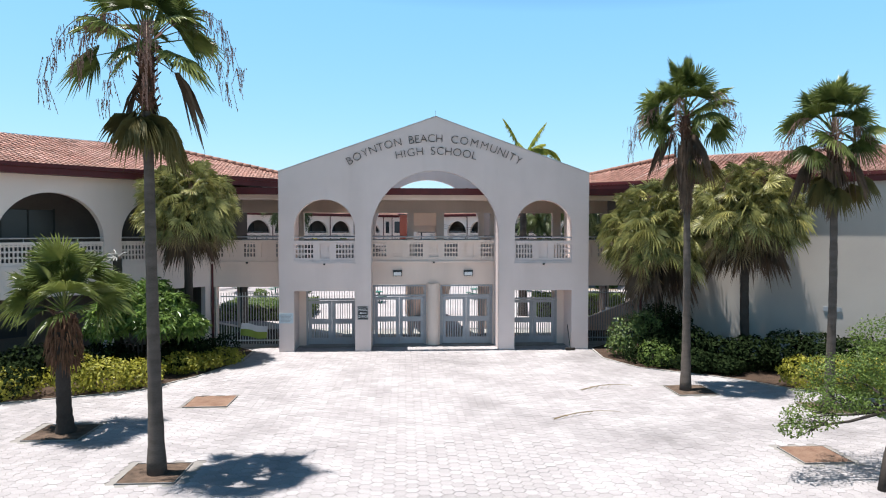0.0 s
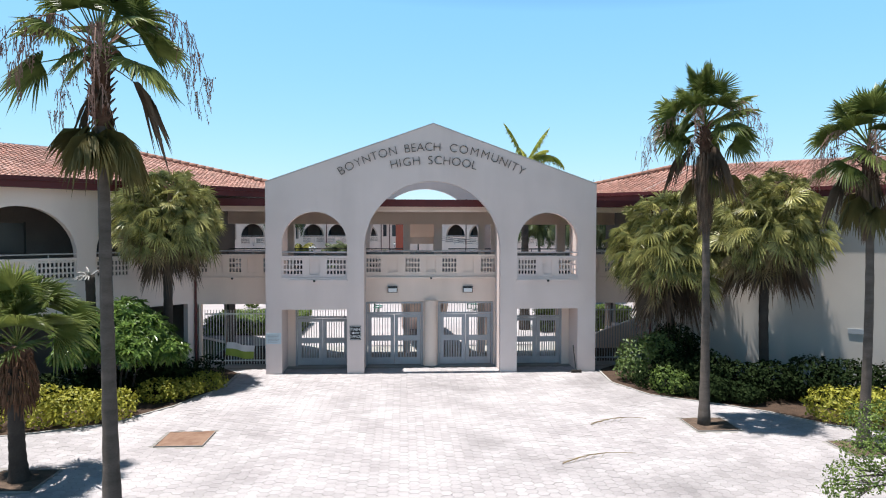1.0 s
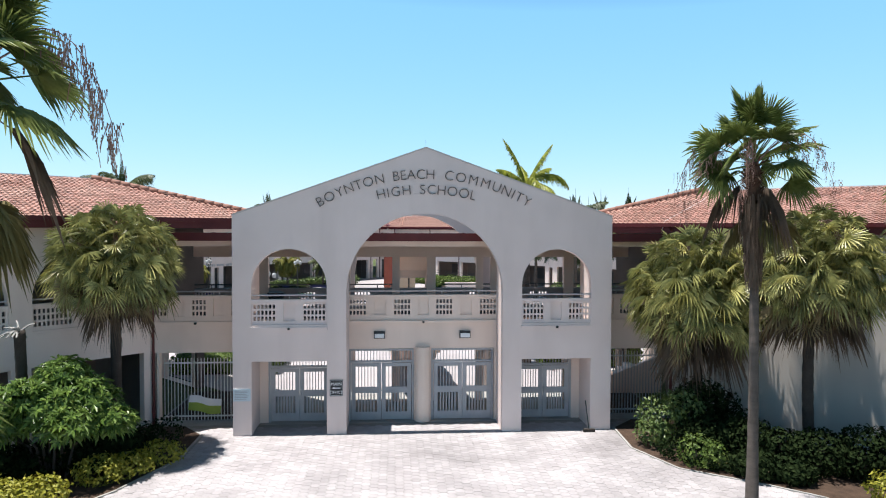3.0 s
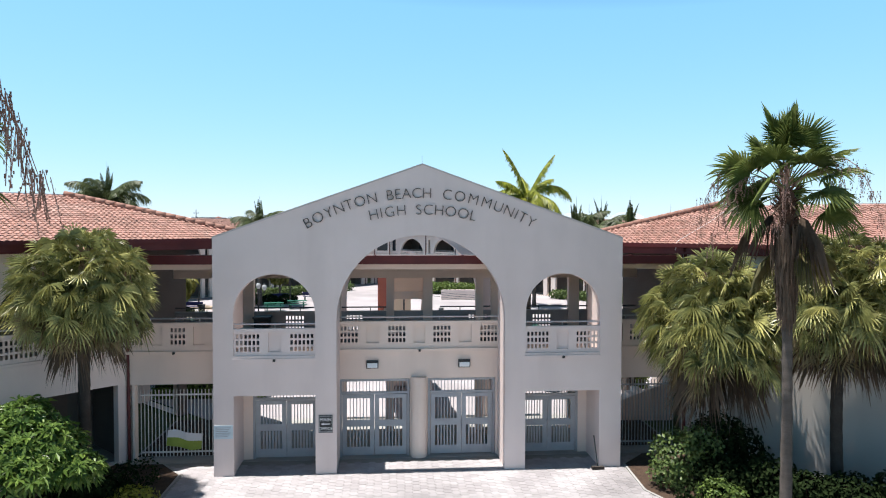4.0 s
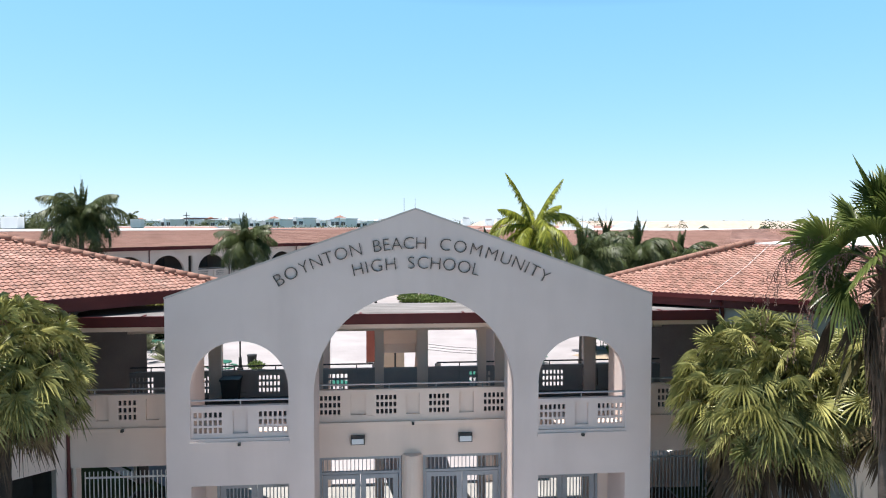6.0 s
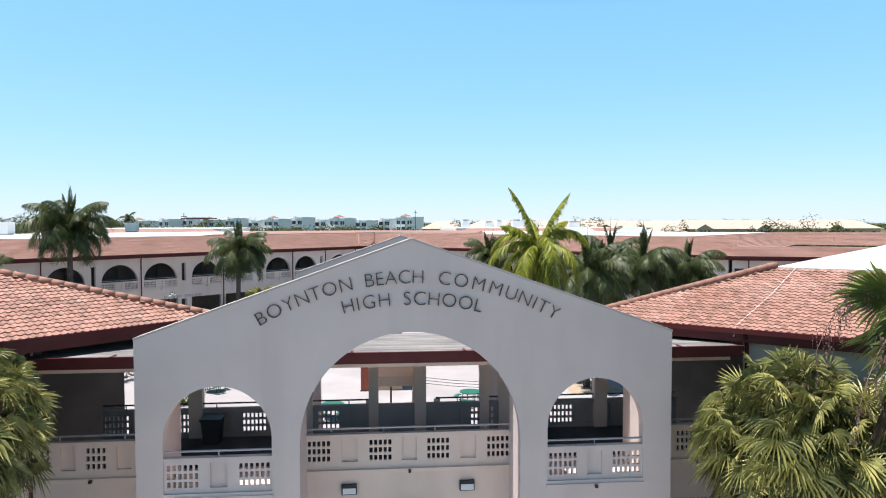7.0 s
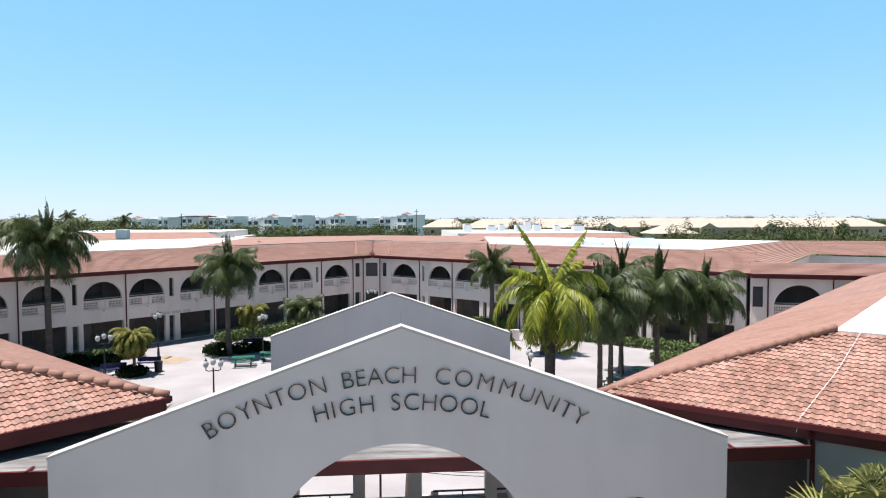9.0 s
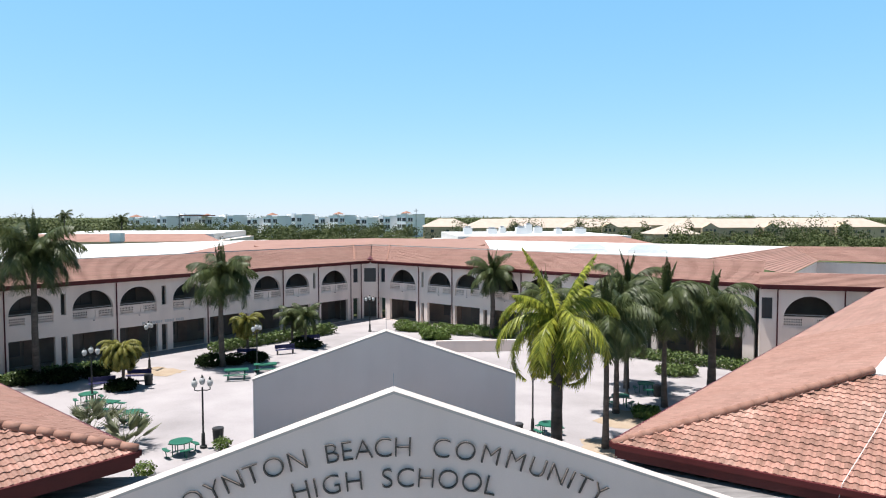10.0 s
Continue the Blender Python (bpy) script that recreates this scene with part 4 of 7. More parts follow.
def fan_leaf(g, top, az, el, pet, R, nseg=26, spread=1.9, split=0.5, droop=0.25, sag=0.12, fold=0.06, roll=0.5, bend=0.0):
    """One fan-shaped frond: a stalk and a pleated blade whose tips split and droop."""
    m = Matrix.Translation(top) @ Matrix.Rotation(az, 4, "Z") @ Matrix.Rotation(-el, 4, "Y") @ Matrix.Rotation(rnd(-roll, roll), 4, "X")
    cb, sb = math.cos(bend), math.sin(bend)
    def put(r, a, z, ext):
        f = r * math.cos(a)
        p = m @ Vector((pet + f * cb + z * sb, r * math.sin(a), z * cb - f * sb))
        q = (pet + ext) / (pet + R)
        p.z -= sag * (pet + R) * q * q + droop * R * max(0.0, ext / R - 0.35) ** 1.5
        return p
    hub = put(0, 0, 0, 0)
    verts, faces = [hub], []
    da = 2 * spread / nseg
    lens = [R * (0.70 + 0.30 * math.cos(0.55 * (-spread + da * (i + 0.5)))) * rnd(0.86, 1.08) for i in range(nseg)]
    for i in range(nseg + 1):
        a = -spread + da * i
        ln = lens[min(i, nseg - 1)]
        verts.append(put(ln * split, a, -fold * ln * 0.5, ln * split))
    b0 = len(verts)
    for i in range(nseg):
        a = -spread + da * (i + 0.5)
        ln, sway = lens[i], rnd(-0.06, 0.06)
        r2 = split + (1 - split) * 0.55
        half = da * (0.42 * split + 0.05) / r2
        verts.append(put(ln * (split + 0.05), a, fold * ln * 0.5, ln * split))
        verts.append(put(ln * r2, a + sway * 0.4 - half, -fold * ln * 0.25, ln * r2))
        verts.append(put(ln * r2, a + sway * 0.4 + half, -fold * ln * 0.25, ln * r2))
        verts.append(put(ln, a + sway, 0, ln * rnd(0.95, 1.3)))
    for i in range(nseg):
        L, Rr, M = 1 + i, 2 + i, b0 + 4 * i
        faces += [(0, L, M), (0, M, Rr), (L, M + 1, M), (M, M + 2, Rr), (M, M + 1, M + 3), (M, M + 3, M + 2)]
    g.add(verts, faces)
    # stalk
    pts = []
    for k in range(4):
        u = k / 3
        p = m @ Vector((pet * u, 0, 0))
        p.z -= sag * (pet + R) * (pet * u / (pet + R)) ** 2
        pts.append(p)
    g.tube(pts, [0.022, 0.018, 0.014, 0.01], 4, cap=False)


def trunk_geo(base, top, r0, r1, flare=1.5, n=14, rings=26, wob=0.05, seed=0):
    """A palm's trunk: tapered, flared at the foot, ringed and slightly bent."""
    rr = random.Random(seed)
    bend = Vector((rr.uniform(-1, 1), rr.uniform(-1, 1), 0)) * wob
    b, t = Vector(base), Vector(top)
    pts, rad = [], []
    for i in range(rings + 1):
        u = i / rings
        p = b + (t - b) * u + bend * math.sin(math.pi * u) * 2
        r = r0 + (r1 - r0) * min(1, u * 1.5)
        r *= 1 + (flare - 1) * math.exp(-u * rings * 0.4)
        r *= 1 + (0.045 if i % 2 else -0.02) * rr.uniform(0.5, 1.5)
        pts.append(p)
        rad.append(r)
    return Geo().tube(pts, rad, n)


def flower_stalks(g, top, n, reach, seed, fall=1.0):
    """Arching stalks with loose curtains of small dry flecks hanging from their outer part."""
    rr = random.Random(seed)
    for i in range(n):
        az = 6.283 * i / n + rr.uniform(-0.3, 0.3)
        d = Vector((math.cos(az), math.sin(az), 0))
        pts = []
        L = reach * rr.uniform(0.75, 1.15)
        rise = rr.uniform(0.25, 0.55)
        for k in range(11):
            u = k / 10
            pts.append(Vector(top) + d * L * (u - 0.12 * u ** 3) + Vector((0, 0, L * (rise * math.sin(u * 2.2) - 0.62 * u ** 2.6))))
        g.tube(pts, [0.016 - 0.0011 * k for k in range(11)], 4, cap=False)
        for k in range(4, 11):
            for s in range(9):
                q = pts[k] + Vector((rr.gauss(0, 0.07), rr.gauss(0, 0.07), 0))
                ln = fall * rr.uniform(0.15, 0.7) * (0.4 + 0.6 * k / 10)
                sx, sy = rr.uniform(-0.25, 0.25), rr.uniform(-0.25, 0.25)
                e = q + Vector((sx * ln, sy * ln, -ln))
                th = Vector((0.0035, 0.0035, 0))
                g.add([q - th, q + th, e + th, e - th], [(0, 1, 2, 3)])
                for j in range(int(ln / 0.045)):
                    h = j * 0.045
                    c = q + Vector((sx * h + rr.gauss(0, 0.012), sy * h + rr.gauss(0, 0.012), -h))
                    w, t = rr.uniform(0.004, 0.012), rr.uniform(0.02, 0.05)
                    e = rr.uniform(0, 3.14)
                    a2 = Vector((math.cos(e), math.sin(e), 0)) * w
                    g.add([c - a2, c + a2, c + a2 - Vector((0, 0, t)), c - a2 - Vector((0, 0, t))], [(0, 1, 2, 3)])


def thatch(at, z0, z1, r0, r1, n, lmin, lmax):
    """A beard of thin dry strips hanging close round the trunk between z0 and z1."""
    g = Geo()
    for i in range(n):
        u = random.random()
        az = rnd(0, 6.28)
        r = (r0 + (r1 - r0) * u) * rnd(0.55, 1.0)
        d = Vector((math.cos(az), math.sin(az), 0))
        sd = Vector((-d.y, d.x, 0)) * rnd(0.006, 0.02)
        p = at(z0 + (z1 - z0) * u) + d * r
        ln = rnd(lmin, lmax)
        q = p - Vector((0, 0, ln * 0.6)) + d * rnd(-0.03, 0.05) + Vector((rnd(-0.04, 0.04), rnd(-0.04, 0.04), 0))
        e = q - Vector((0, 0, ln * 0.4)) + Vector((rnd(-0.05, 0.05), rnd(-0.05, 0.05), 0)) - d * rnd(0, 0.05)
        g.add([p - sd, p + sd, q + sd, e, q - sd], [(0, 1, 2, 4), (4, 2, 3)])
    return g


def washingtonia(x, y, h, seed, label, n=19, R=0.68, pet=0.85, r0=0.15, r1=0.10, lean=(0, 0), stalks=5, tier=None, drape=6, boots=1.6, el_low=-12, bark=None, dead=(0, 0), stalk_reach=2.2, beard=None):
    """A tall fan palm: bare trunk, brown leaf bases, an open crown of stiff fans, old fronds below and arching flower stalks."""
    random.seed(seed)
    ob = thing("fan_palm", pose(x, y, 0), label, "palm tree", "forecourt palms")
    top = Vector((lean[0], lean[1], h))
    def at(z):
        return Vector((lean[0] * z / h, lean[1] * z / h, z))
    part("trunk", trunk_geo((0, 0, -0.05), top, r0, r1, 1.5, seed=seed), bark or BARK, ob, smooth=True)
    g = Geo()
    for i in range(n):
        u = (i + 0.5) / n
        el = math.radians(86 - (86 - el_low) * u ** 1.15 + rnd(-9, 9))
        fan_leaf(g, top + Vector((0, 0, 0.2 - 0.3 * u)), i * 2.39996 + rnd(-0.3, 0.3), el, pet * rnd(0.75, 1.25), R * rnd(0.8, 1.15), nseg=30, spread=1.75, split=0.42,
                 droop=0.08 + 0.4 * u, sag=0.01 + 0.05 * u, roll=1.1, fold=0.07, bend=rnd(-0.15, 0.35))
    part("crown", g, FROND, ob, "open crown of green fan fronds")
    if boots:
        g = Geo()
        g.tube([at(h - boots), at(h - boots * 0.6), at(h - boots * 0.2), at(h)], [r1 * 1.25, r1 * 1.5, r1 * 1.6, r1 * 1.1], 10)
        for i in range(int(60 * boots)):
            z, az = h - rnd(0.0, boots), rnd(0, 6.28)
            d = Vector((math.cos(az), math.sin(az), rnd(0.4, 1.4))).normalized()
            p = at(z) + Vector((math.cos(az), math.sin(az), 0)) * r1 * 1.3
            g.tube([p, p + d * rnd(0.10, 0.24)], [0.03, 0.012], 4)
        part("boot_sheath", g, BOOTS, ob, "reddish brown leaf bases on the upper trunk")
    if tier:
        z, k, span = tier
        g = Geo()
        for i in range(k):
            fan_leaf(g, at(z), i * 2.39996 + rnd(-0.3, 0.3), math.radians(rnd(-62, -30)), rnd(0.25, 0.5) * span, R * rnd(0.75, 0.95), nseg=22, spread=1.3, split=0.5, droop=0.5, sag=0.25, fold=0.14)
        part("old_fronds", g, FROND_OLD, ob, "drooping yellowing fronds")
    if drape or dead[0]:
        g = Geo()
        for i in range(drape):
            fan_leaf(g, top + Vector((0, 0, -0.25)), i * 2.39996 + rnd(-0.4, 0.4), math.radians(rnd(-42, -18)), pet * rnd(0.55, 0.85), R * rnd(0.7, 0.95), nseg=16, spread=0.9, split=0.12, droop=1.2, sag=0.45, fold=0.08)
        k, length = dead
        for i in range(k):
            u = (i + 0.5) / k
            z, az = h - 0.35 - length * u * 0.8, rnd(0, 6.28)
            fan_leaf(g, at(z) + Vector((math.cos(az), math.sin(az), 0)) * 0.1, az, math.radians(rnd(-86, -72)), rnd(0.05, 0.3), R * rnd(0.5, 0.8), nseg=14, spread=0.42, split=0.12, droop=0.2, sag=0.04, fold=0.1)
        part("dead_fronds", g, DEAD, ob, "brown dead fronds hanging round the trunk")
    if beard:
        part("thatch", thatch(at, *beard), DEAD, ob, "hanging grey-brown thatch of dead fronds", kind="stuff")
    if stalks:
        g = Geo()
        flower_stalks(g, top + Vector((0, 0, -0.1)), stalks, stalk_reach, seed)
        part("flower_stalk", g, BLOOM, ob, "arching dry flower stalks with hanging pinkish strands", kind="stuff")
    return ob


def sabal(x, y, h, rad, seed, label, n=400, trunk_r=0.16, dead=16, skirt=0.5):
    """A cabbage palm: stout trunk and a dense round head of arching, thread-tipped fans over a hanging brown skirt."""
    random.seed(seed)
    ob = thing("cabbage_palm", pose(x, y, 0), label, "palm tree", "bed palms")
    top = Vector((0, 0, h))
    part("trunk", trunk_geo((0, 0, -0.05), top, trunk_r, trunk_r * 0.95, 1.2, seed=seed), BARK_DARK, ob, smooth=True)
    g, o = Geo(), Geo()
    for i in range(n):
        u = (i + 0.5) / n
        el = math.asin(max(-1, 1 - 1.8 * u)) + rnd(-0.2, 0.2)
        fan_leaf(o if u > 0.80 + 0.14 * random.random() else g, top + Vector((0, 0, 0.15)), i * 2.39996 + rnd(-0.3, 0.3), el, rad * (0.28 + 0.50 * math.sqrt(random.random())), rad * rnd(0.19, 0.29),
                 nseg=15, spread=1.9, split=0.16, droop=rnd(0.1, 1.0), sag=rnd(0.0, 0.04), fold=0.06, roll=1.2, bend=rnd(-0.2, 0.9))
    part("crown", g, SABAL, ob, "dense round head of arching green fronds")
    part("old_fronds", o, FROND_TAN, ob, "hanging tan and yellow old fronds")
    d = Geo()
    for i in range(dead):
        fan_leaf(d, top + Vector((0, 0, -0.15)), i * 2.39996 + rnd(-0.4, 0.4), math.radians(rnd(-66, -28)), rad * rnd(0.25, 0.5), rad * skirt * rnd(0.5, 0.8), nseg=16, spread=0.9, split=0.14, droop=1.0, sag=0.15, fold=0.08)
    part("dead_fronds", d, DEAD, ob, "brown dead fronds hanging under the head")
    st = Geo()
    flower_stalks(st, top + Vector((0, 0, 0.55 * rad)), 5, rad * 0.62, seed, fall=0.55)
    part("flower_stalk", st, BLOOM, ob, "dry brown arching flower stalks", kind="stuff")
    return ob


def feather_leaf(g, top, az, el, ln, curve=1.1, width=0.45, n=32, twist=0.6):
    """One feather frond: an arching rib with drooping leaflets in several ranks."""
    d = Vector((math.cos(az), math.sin(az), 0))
    side = Vector((-math.sin(az), math.cos(az), 0))
    p = Vector(top)
    e = el
    pts = [p.copy()]
    s = ln / n
    dirs = []
    for i in range(n):
        v = d * math.cos(e) + Vector((0, 0, math.sin(e)))
        dirs.append(v)
        p = p + v * s
        pts.append(p.copy())
        e -= curve / n * (0.5 + 1.0 * i / n)
    g.tube(pts[::3] + [pts[-1]], [0.03 - 0.0023 * k for k in range(len(pts[::3]) + 1)], 4, cap=False)
    for i in range(2, n + 1):
        u = i / n
        w = width * (math.sin(math.pi * min(1, 0.12 + u * 0.88)) ** 0.6) * (1.0 if u < 0.85 else 0.8)
        v = dirs[min(i, n - 1)]
        up = side.cross(v)
        for sd in (-1, 1):
            for k in range(4):
                lift = rnd(-0.35, 0.55)
                tip = pts[i] + (side * sd * rnd(0.5, 0.9) + v * rnd(0.35, 0.7) + up * lift * twist) * w * rnd(0.85, 1.15)
                tip.z -= w * rnd(0.5, 1.15)
                mid = pts[i] + (tip - pts[i]) * 0.5 + Vector((0, 0, w * 0.12))
                q = v * 0.027
                g.add([pts[i] - q, pts[i] + q, mid + q * 1.1, tip, mid - q * 1.1], [(0, 1, 2, 4), (4, 2, 3)])


def royal(x, y, h, seed, label, ln=2.6, n=18, r=0.2, mat=None, shaft=1.0, spear=True, name="royal_palm", droopy=0.0, wide=0.62, curl=1.5, upright=()):
    """A feather palm: smooth grey trunk, green shaft, a head of arching plumes."""
    random.seed(seed)
    ob = thing(name, pose(x, y, 0), label, "palm tree", "courtyard palms")
    mat = mat or FEATHER
    part("trunk", trunk_geo((0, 0, -0.05), (0, 0, h - shaft), r, r * 0.8, 1.35, n=12, rings=16, seed=seed), BARK, ob, smooth=True)
    if shaft > 0.1:
        part("crownshaft", Geo().tube([(0, 0, h - shaft), (0, 0, h - shaft * 0.5), (0, 0, h)], [r * 0.85, r * 0.8, r * 0.45], 12), FEATHER, ob, "smooth green crownshaft", smooth=True)
    g = Geo()
    n = int(n * 1.15)
    for i in range(n):
        u = (i + 0.5) / n
        el = math.radians(74 - 92 * u + rnd(-8, 8) - droopy)
        feather_leaf(g, Vector((0, 0, h - 0.1)), i * 2.39996 + rnd(-0.25, 0.25), el, ln * rnd(0.85, 1.1), curve=curl + 0.7 * u, width=wide * ln / 2.6)
    for az, el, k, cv in upright:
        feather_leaf(g, Vector((0, 0, h - 0.1)), math.radians(az), math.radians(el), ln * k, curve=cv, width=wide * 1.1)
    if spear:
        for i in range(5):
            feather_leaf(g, Vector((0, 0, h - 0.1)), rnd(0, 6), math.radians(rnd(80, 89)), ln * rnd(0.55, 0.85), curve=rnd(0.1, 0.5), width=0.34)
        part("spear_leaf", Geo().tube([(0, 0, h - 0.1), (0.02, 0, h + ln * 0.5), (0, 0, h + ln * 0.85)], [0.035, 0.022, 0.004], 5), FEATHER, ob, "unopened spear leaf")
    part("crown", g, mat, ob, "head of arching feather fronds")
    return ob


def leaf_cloud(g, fill, n, size, flat=0.0):
    """n small folded leaves at places given by fill()."""
    for _ in range(n):
        p, out = fill()
        d = (out + Vector((rnd(-1, 1), rnd(-1, 1), rnd(-0.6, 1))) * 0.9).normalized()
        a = d.orthogonal().normalized()
        a = (Matrix.Rotation(rnd(0, 6.28), 3, d) @ a)
        L, w = size * rnd(0.7, 1.3), size * rnd(0.26, 0.4)
        tip = p + a * L
        mid = p + a * L * 0.5
        g.add([p, mid + d.cross(a) * w + d * w * 0.3, tip, mid - d.cross(a) * w + d * w * 0.3], [(0, 1, 2), (0, 2, 3)])


def clump_fill(balls):
    """Places near the skin of several overlapping uneven balls (x, y, z, rx, rz)."""
    wts = [b[3] * b[3] for b in balls]
    def fill():
        b = random.choices(balls, wts)[0]
        while True:
            v = Vector((rnd(-1, 1), rnd(-1, 1), rnd(-1, 1)))
            if 0.1 < v.length < 1:
                break
        v.normalize()
        k = 0.62 + 0.42 * random.random() ** 0.6 + 0.18 * noise.noise(v * 2.2 + Vector(b[:3]))
        p = Vector((b[0] + v.x * b[3] * k, b[1] + v.y * b[3] * k, b[2] + v.z * b[4] * k))
        p.z = max(p.z, 0.03)
        return p, v
    return fill


def shrub(x, y, balls, n, size, mat, seed, label, name="shrub", stems=True, grp="forecourt shrubs"):
    random.seed(seed)
    ob = thing(name, pose(x, y, 0), label, "shrub", grp)
    g = Geo()
    leaf_cloud(g, clump_fill(balls), n, size)
    part("foliage", g, mat, ob)
    if stems:
        s = Geo()
        for b in balls:
            for k in range(2):
                p = Vector((b[0], b[1], b[2])) + Vector((rnd(-1, 1) * b[3], rnd(-1, 1) * b[3], 0)) * 0.4
                s.tube([(b[0] * 0.6, b[1] * 0.6, -0.03), (p + Vector((b[0] * 0.6, b[1] * 0.6, 0))) * 0.5, p], [0.03, 0.022, 0.012], 5)
        part("stems", s, BARK_DARK, ob)
    return ob


def hedge(p0, p1, w, h, n, size, mat, seed, label, name="hedge", grp="hedges", wav=0.25):
    """A row of clumps from p0 to p1."""
    random.seed(seed)
    a, b = Vector((*p0, 0)), Vector((*p1, 0))
    ln = (b - a).length
    k = max(2, int(ln / (w * 0.55)))
    c = (a + b) / 2
    balls = []
    for i in range(k):
        u = (i + 0.5) / k
        q = a + (b - a) * u - c
        hh = h * (1 + wav * rnd(-1, 0.6))
        balls.append((q.x + rnd(-0.12, 0.12), q.y + rnd(-0.12, 0.12), hh * 0.5, w * 0.55 * rnd(0.85, 1.15), hh * 0.52))
    return shrub(c.x, c.y, balls, n, size, mat, seed, label, name, stems=False, grp=grp)


def box_hedge(x0, x1, y0, y1, h, n, size, mat, seed, label):
    """A broad clipped hedge: leaves over a flat top and upright faces, a dark box within for its shade."""
    random.seed(seed)
    w, d = (x1 - x0) / 2, (y1 - y0) / 2
    ob = thing("hedge", pose((x0 + x1) / 2, (y0 + y1) / 2, 0), label, "shrub", "courtyard hedges")
    def fill():
        p = Vector((rnd(-w, w), rnd(-d, d), 0))
        lump = 0.09 * noise.noise(Vector((p.x * 1.3, p.y * 1.3, seed)))
        if random.random() < 0.76:
            p.z = h + lump - 0.14 * random.random()
            return p, Vector((0, 0, 1))
        p.z = rnd(0.05, h)
        if random.random() < 0.6:
            p.y = -d + lump + 0.1 * random.random()
            return p, Vector((0, -1, 0))
        sx = random.choice((-1, 1))
        p.x = sx * w
        return p, Vector((sx, 0, 0))
    g = Geo()
    leaf_cloud(g, fill, n, size)
    part("foliage", g, mat, ob)
    # plain dark box seen through the sparse front leaves, standing for inner shade
    part("shade_core", Geo().box(-w + 0.1, w - 0.1, -d + 0.12, d - 0.1, -0.02, h - 0.16), BARK_DARK, ob)
    return ob


def rosette_shrub(x, y, balls, n, size, mat, seed, label, trunk_z):
    """A tall loose shrub: bare dark stems under a crown of drooping leaf rosettes."""
    random.seed(seed)
    ob = thing("shrub", pose(x, y, 0), label, "shrub", "forecourt shrubs")
    fill = clump_fill(balls)
    g = Geo()
    for _ in range(n):
        p, out = fill()
        axis = (out * 0.8 + Vector((rnd(-0.4, 0.4), rnd(-0.4, 0.4), 0.7))).normalized()
        a = axis.orthogonal().normalized()
        k = random.randint(6, 9)
        for i in range(k):
            r = Matrix.Rotation(6.283 * i / k + rnd(-0.3, 0.3), 3, axis) @ a
            L, w = size * rnd(0.75, 1.25), size * rnd(0.13, 0.19)
            v = (r + axis * rnd(0.1, 0.7)).normalized()
            side = v.cross(axis).normalized() * w
            mid = p + v * L * 0.55
            tip = p + v * L + Vector((0, 0, -L * rnd(0.1, 0.4)))
            g.add([p, mid + side, tip, mid - side], [(0, 1, 2), (0, 2, 3)])
    part("foliage", g, mat, ob)
    for b in balls:
        q = Vector((b[0] * 0.25 + rnd(-0.1, 0.1), b[1] * 0.25 + rnd(-0.1, 0.1), -0.03))
        c = Vector((b[0], b[1], b[2]))
        part("stem", Geo().tube([q, q + Vector((b[0] * 0.15, b[1] * 0.15, trunk_z)), c], [0.045, 0.035, 0.014], 6), BARK_DARK, ob)
    return ob


# forecourt palms
FROND_TAN = material("tan_frond", (0.138, 0.0963, 0.0413), (0.316, 0.248, 0.138), 0.7, 2, 12, 0.1, island=0.35, through_light=0.2)
BOOTS = material("leaf_base_brown", (0.0482, 0.0241, 0.0151), (0.11, 0.0619, 0.0413), 0.95, 5, 30, 0.4, island=0.3)
SHAG = material("shaggy_brown", (0.0688, 0.0344, 0.0193), (0.151, 0.0826, 0.0482), 0.95, 5, 30, 0.4, island=0.3)
washingtonia(-6.46, -13.85, 8.9, 11, "tall fan palm with ragged crown and hanging flower stalks", n=27, R=0.76, pet=0.9, r0=0.14, r1=0.10, lean=(-0.12, 0.0), stalks=6, tier=(7.75, 10, 1.1), drape=2, boots=1.4, dead=(6, 1.2), el_low=-20)
washingtonia(7.58, -7.4, 8.65, 23, "tall fan palm with a brown dead skirt in a tree pit", n=28, R=0.80, pet=0.85, r0=0.13, r1=0.10, lean=(-0.05, 0.1), stalks=6, tier=(7.8, 3, 1.6), drape=5, boots=1.0, dead=(0, 0), el_low=-25, stalk_reach=1.9, beard=(6.3, 7.9, 0.18, 0.36, 750, 0.4, 1.0))
washingtonia(10.75, -9.7, 7.75, 37, "slender fan palm with drooping old fronds and pale bloom", n=26, R=0.74, pet=0.85, r0=0.12, r1=0.095, stalks=6, el_low=-30, tier=(7.1, 7, 1.8), drape=5, boots=0.9, dead=(0, 0), stalk_reach=1.7, beard=(6.0, 7.2, 0.16, 0.32, 550, 0.4, 0.9))
young = washingtonia(-9.8, -10.8, 3.05, 41, "young fan palm with a shaggy brown skirt in a tree pit", n=24, R=0.86, pet=0.95, r0=0.17, r1=0.16, stalks=0, tier=None, drape=0, boots=0.5, el_low=8, bark=BARK_DARK)
random.seed(42)
g = Geo()
for i in range(420):
    az, z = rnd(0, 6.28), rnd(1.75, 2.95)
    r = 0.20 + 0.17 * math.sin(math.pi * (z - 1.65) / 1.35)
    p = Vector((math.cos(az) * r, math.sin(az) * r, z))
    q = p + Vector((math.cos(az) * rnd(0.0, 0.12), math.sin(az) * rnd(0.0, 0.12), -rnd(0.15, 0.4)))
    g.tube([p, q], [0.022, 0.006], 4, cap=False)
part("shaggy_skirt", g, SHAG, young, "shaggy reddish brown skirt of cut leaf bases", kind="stuff")
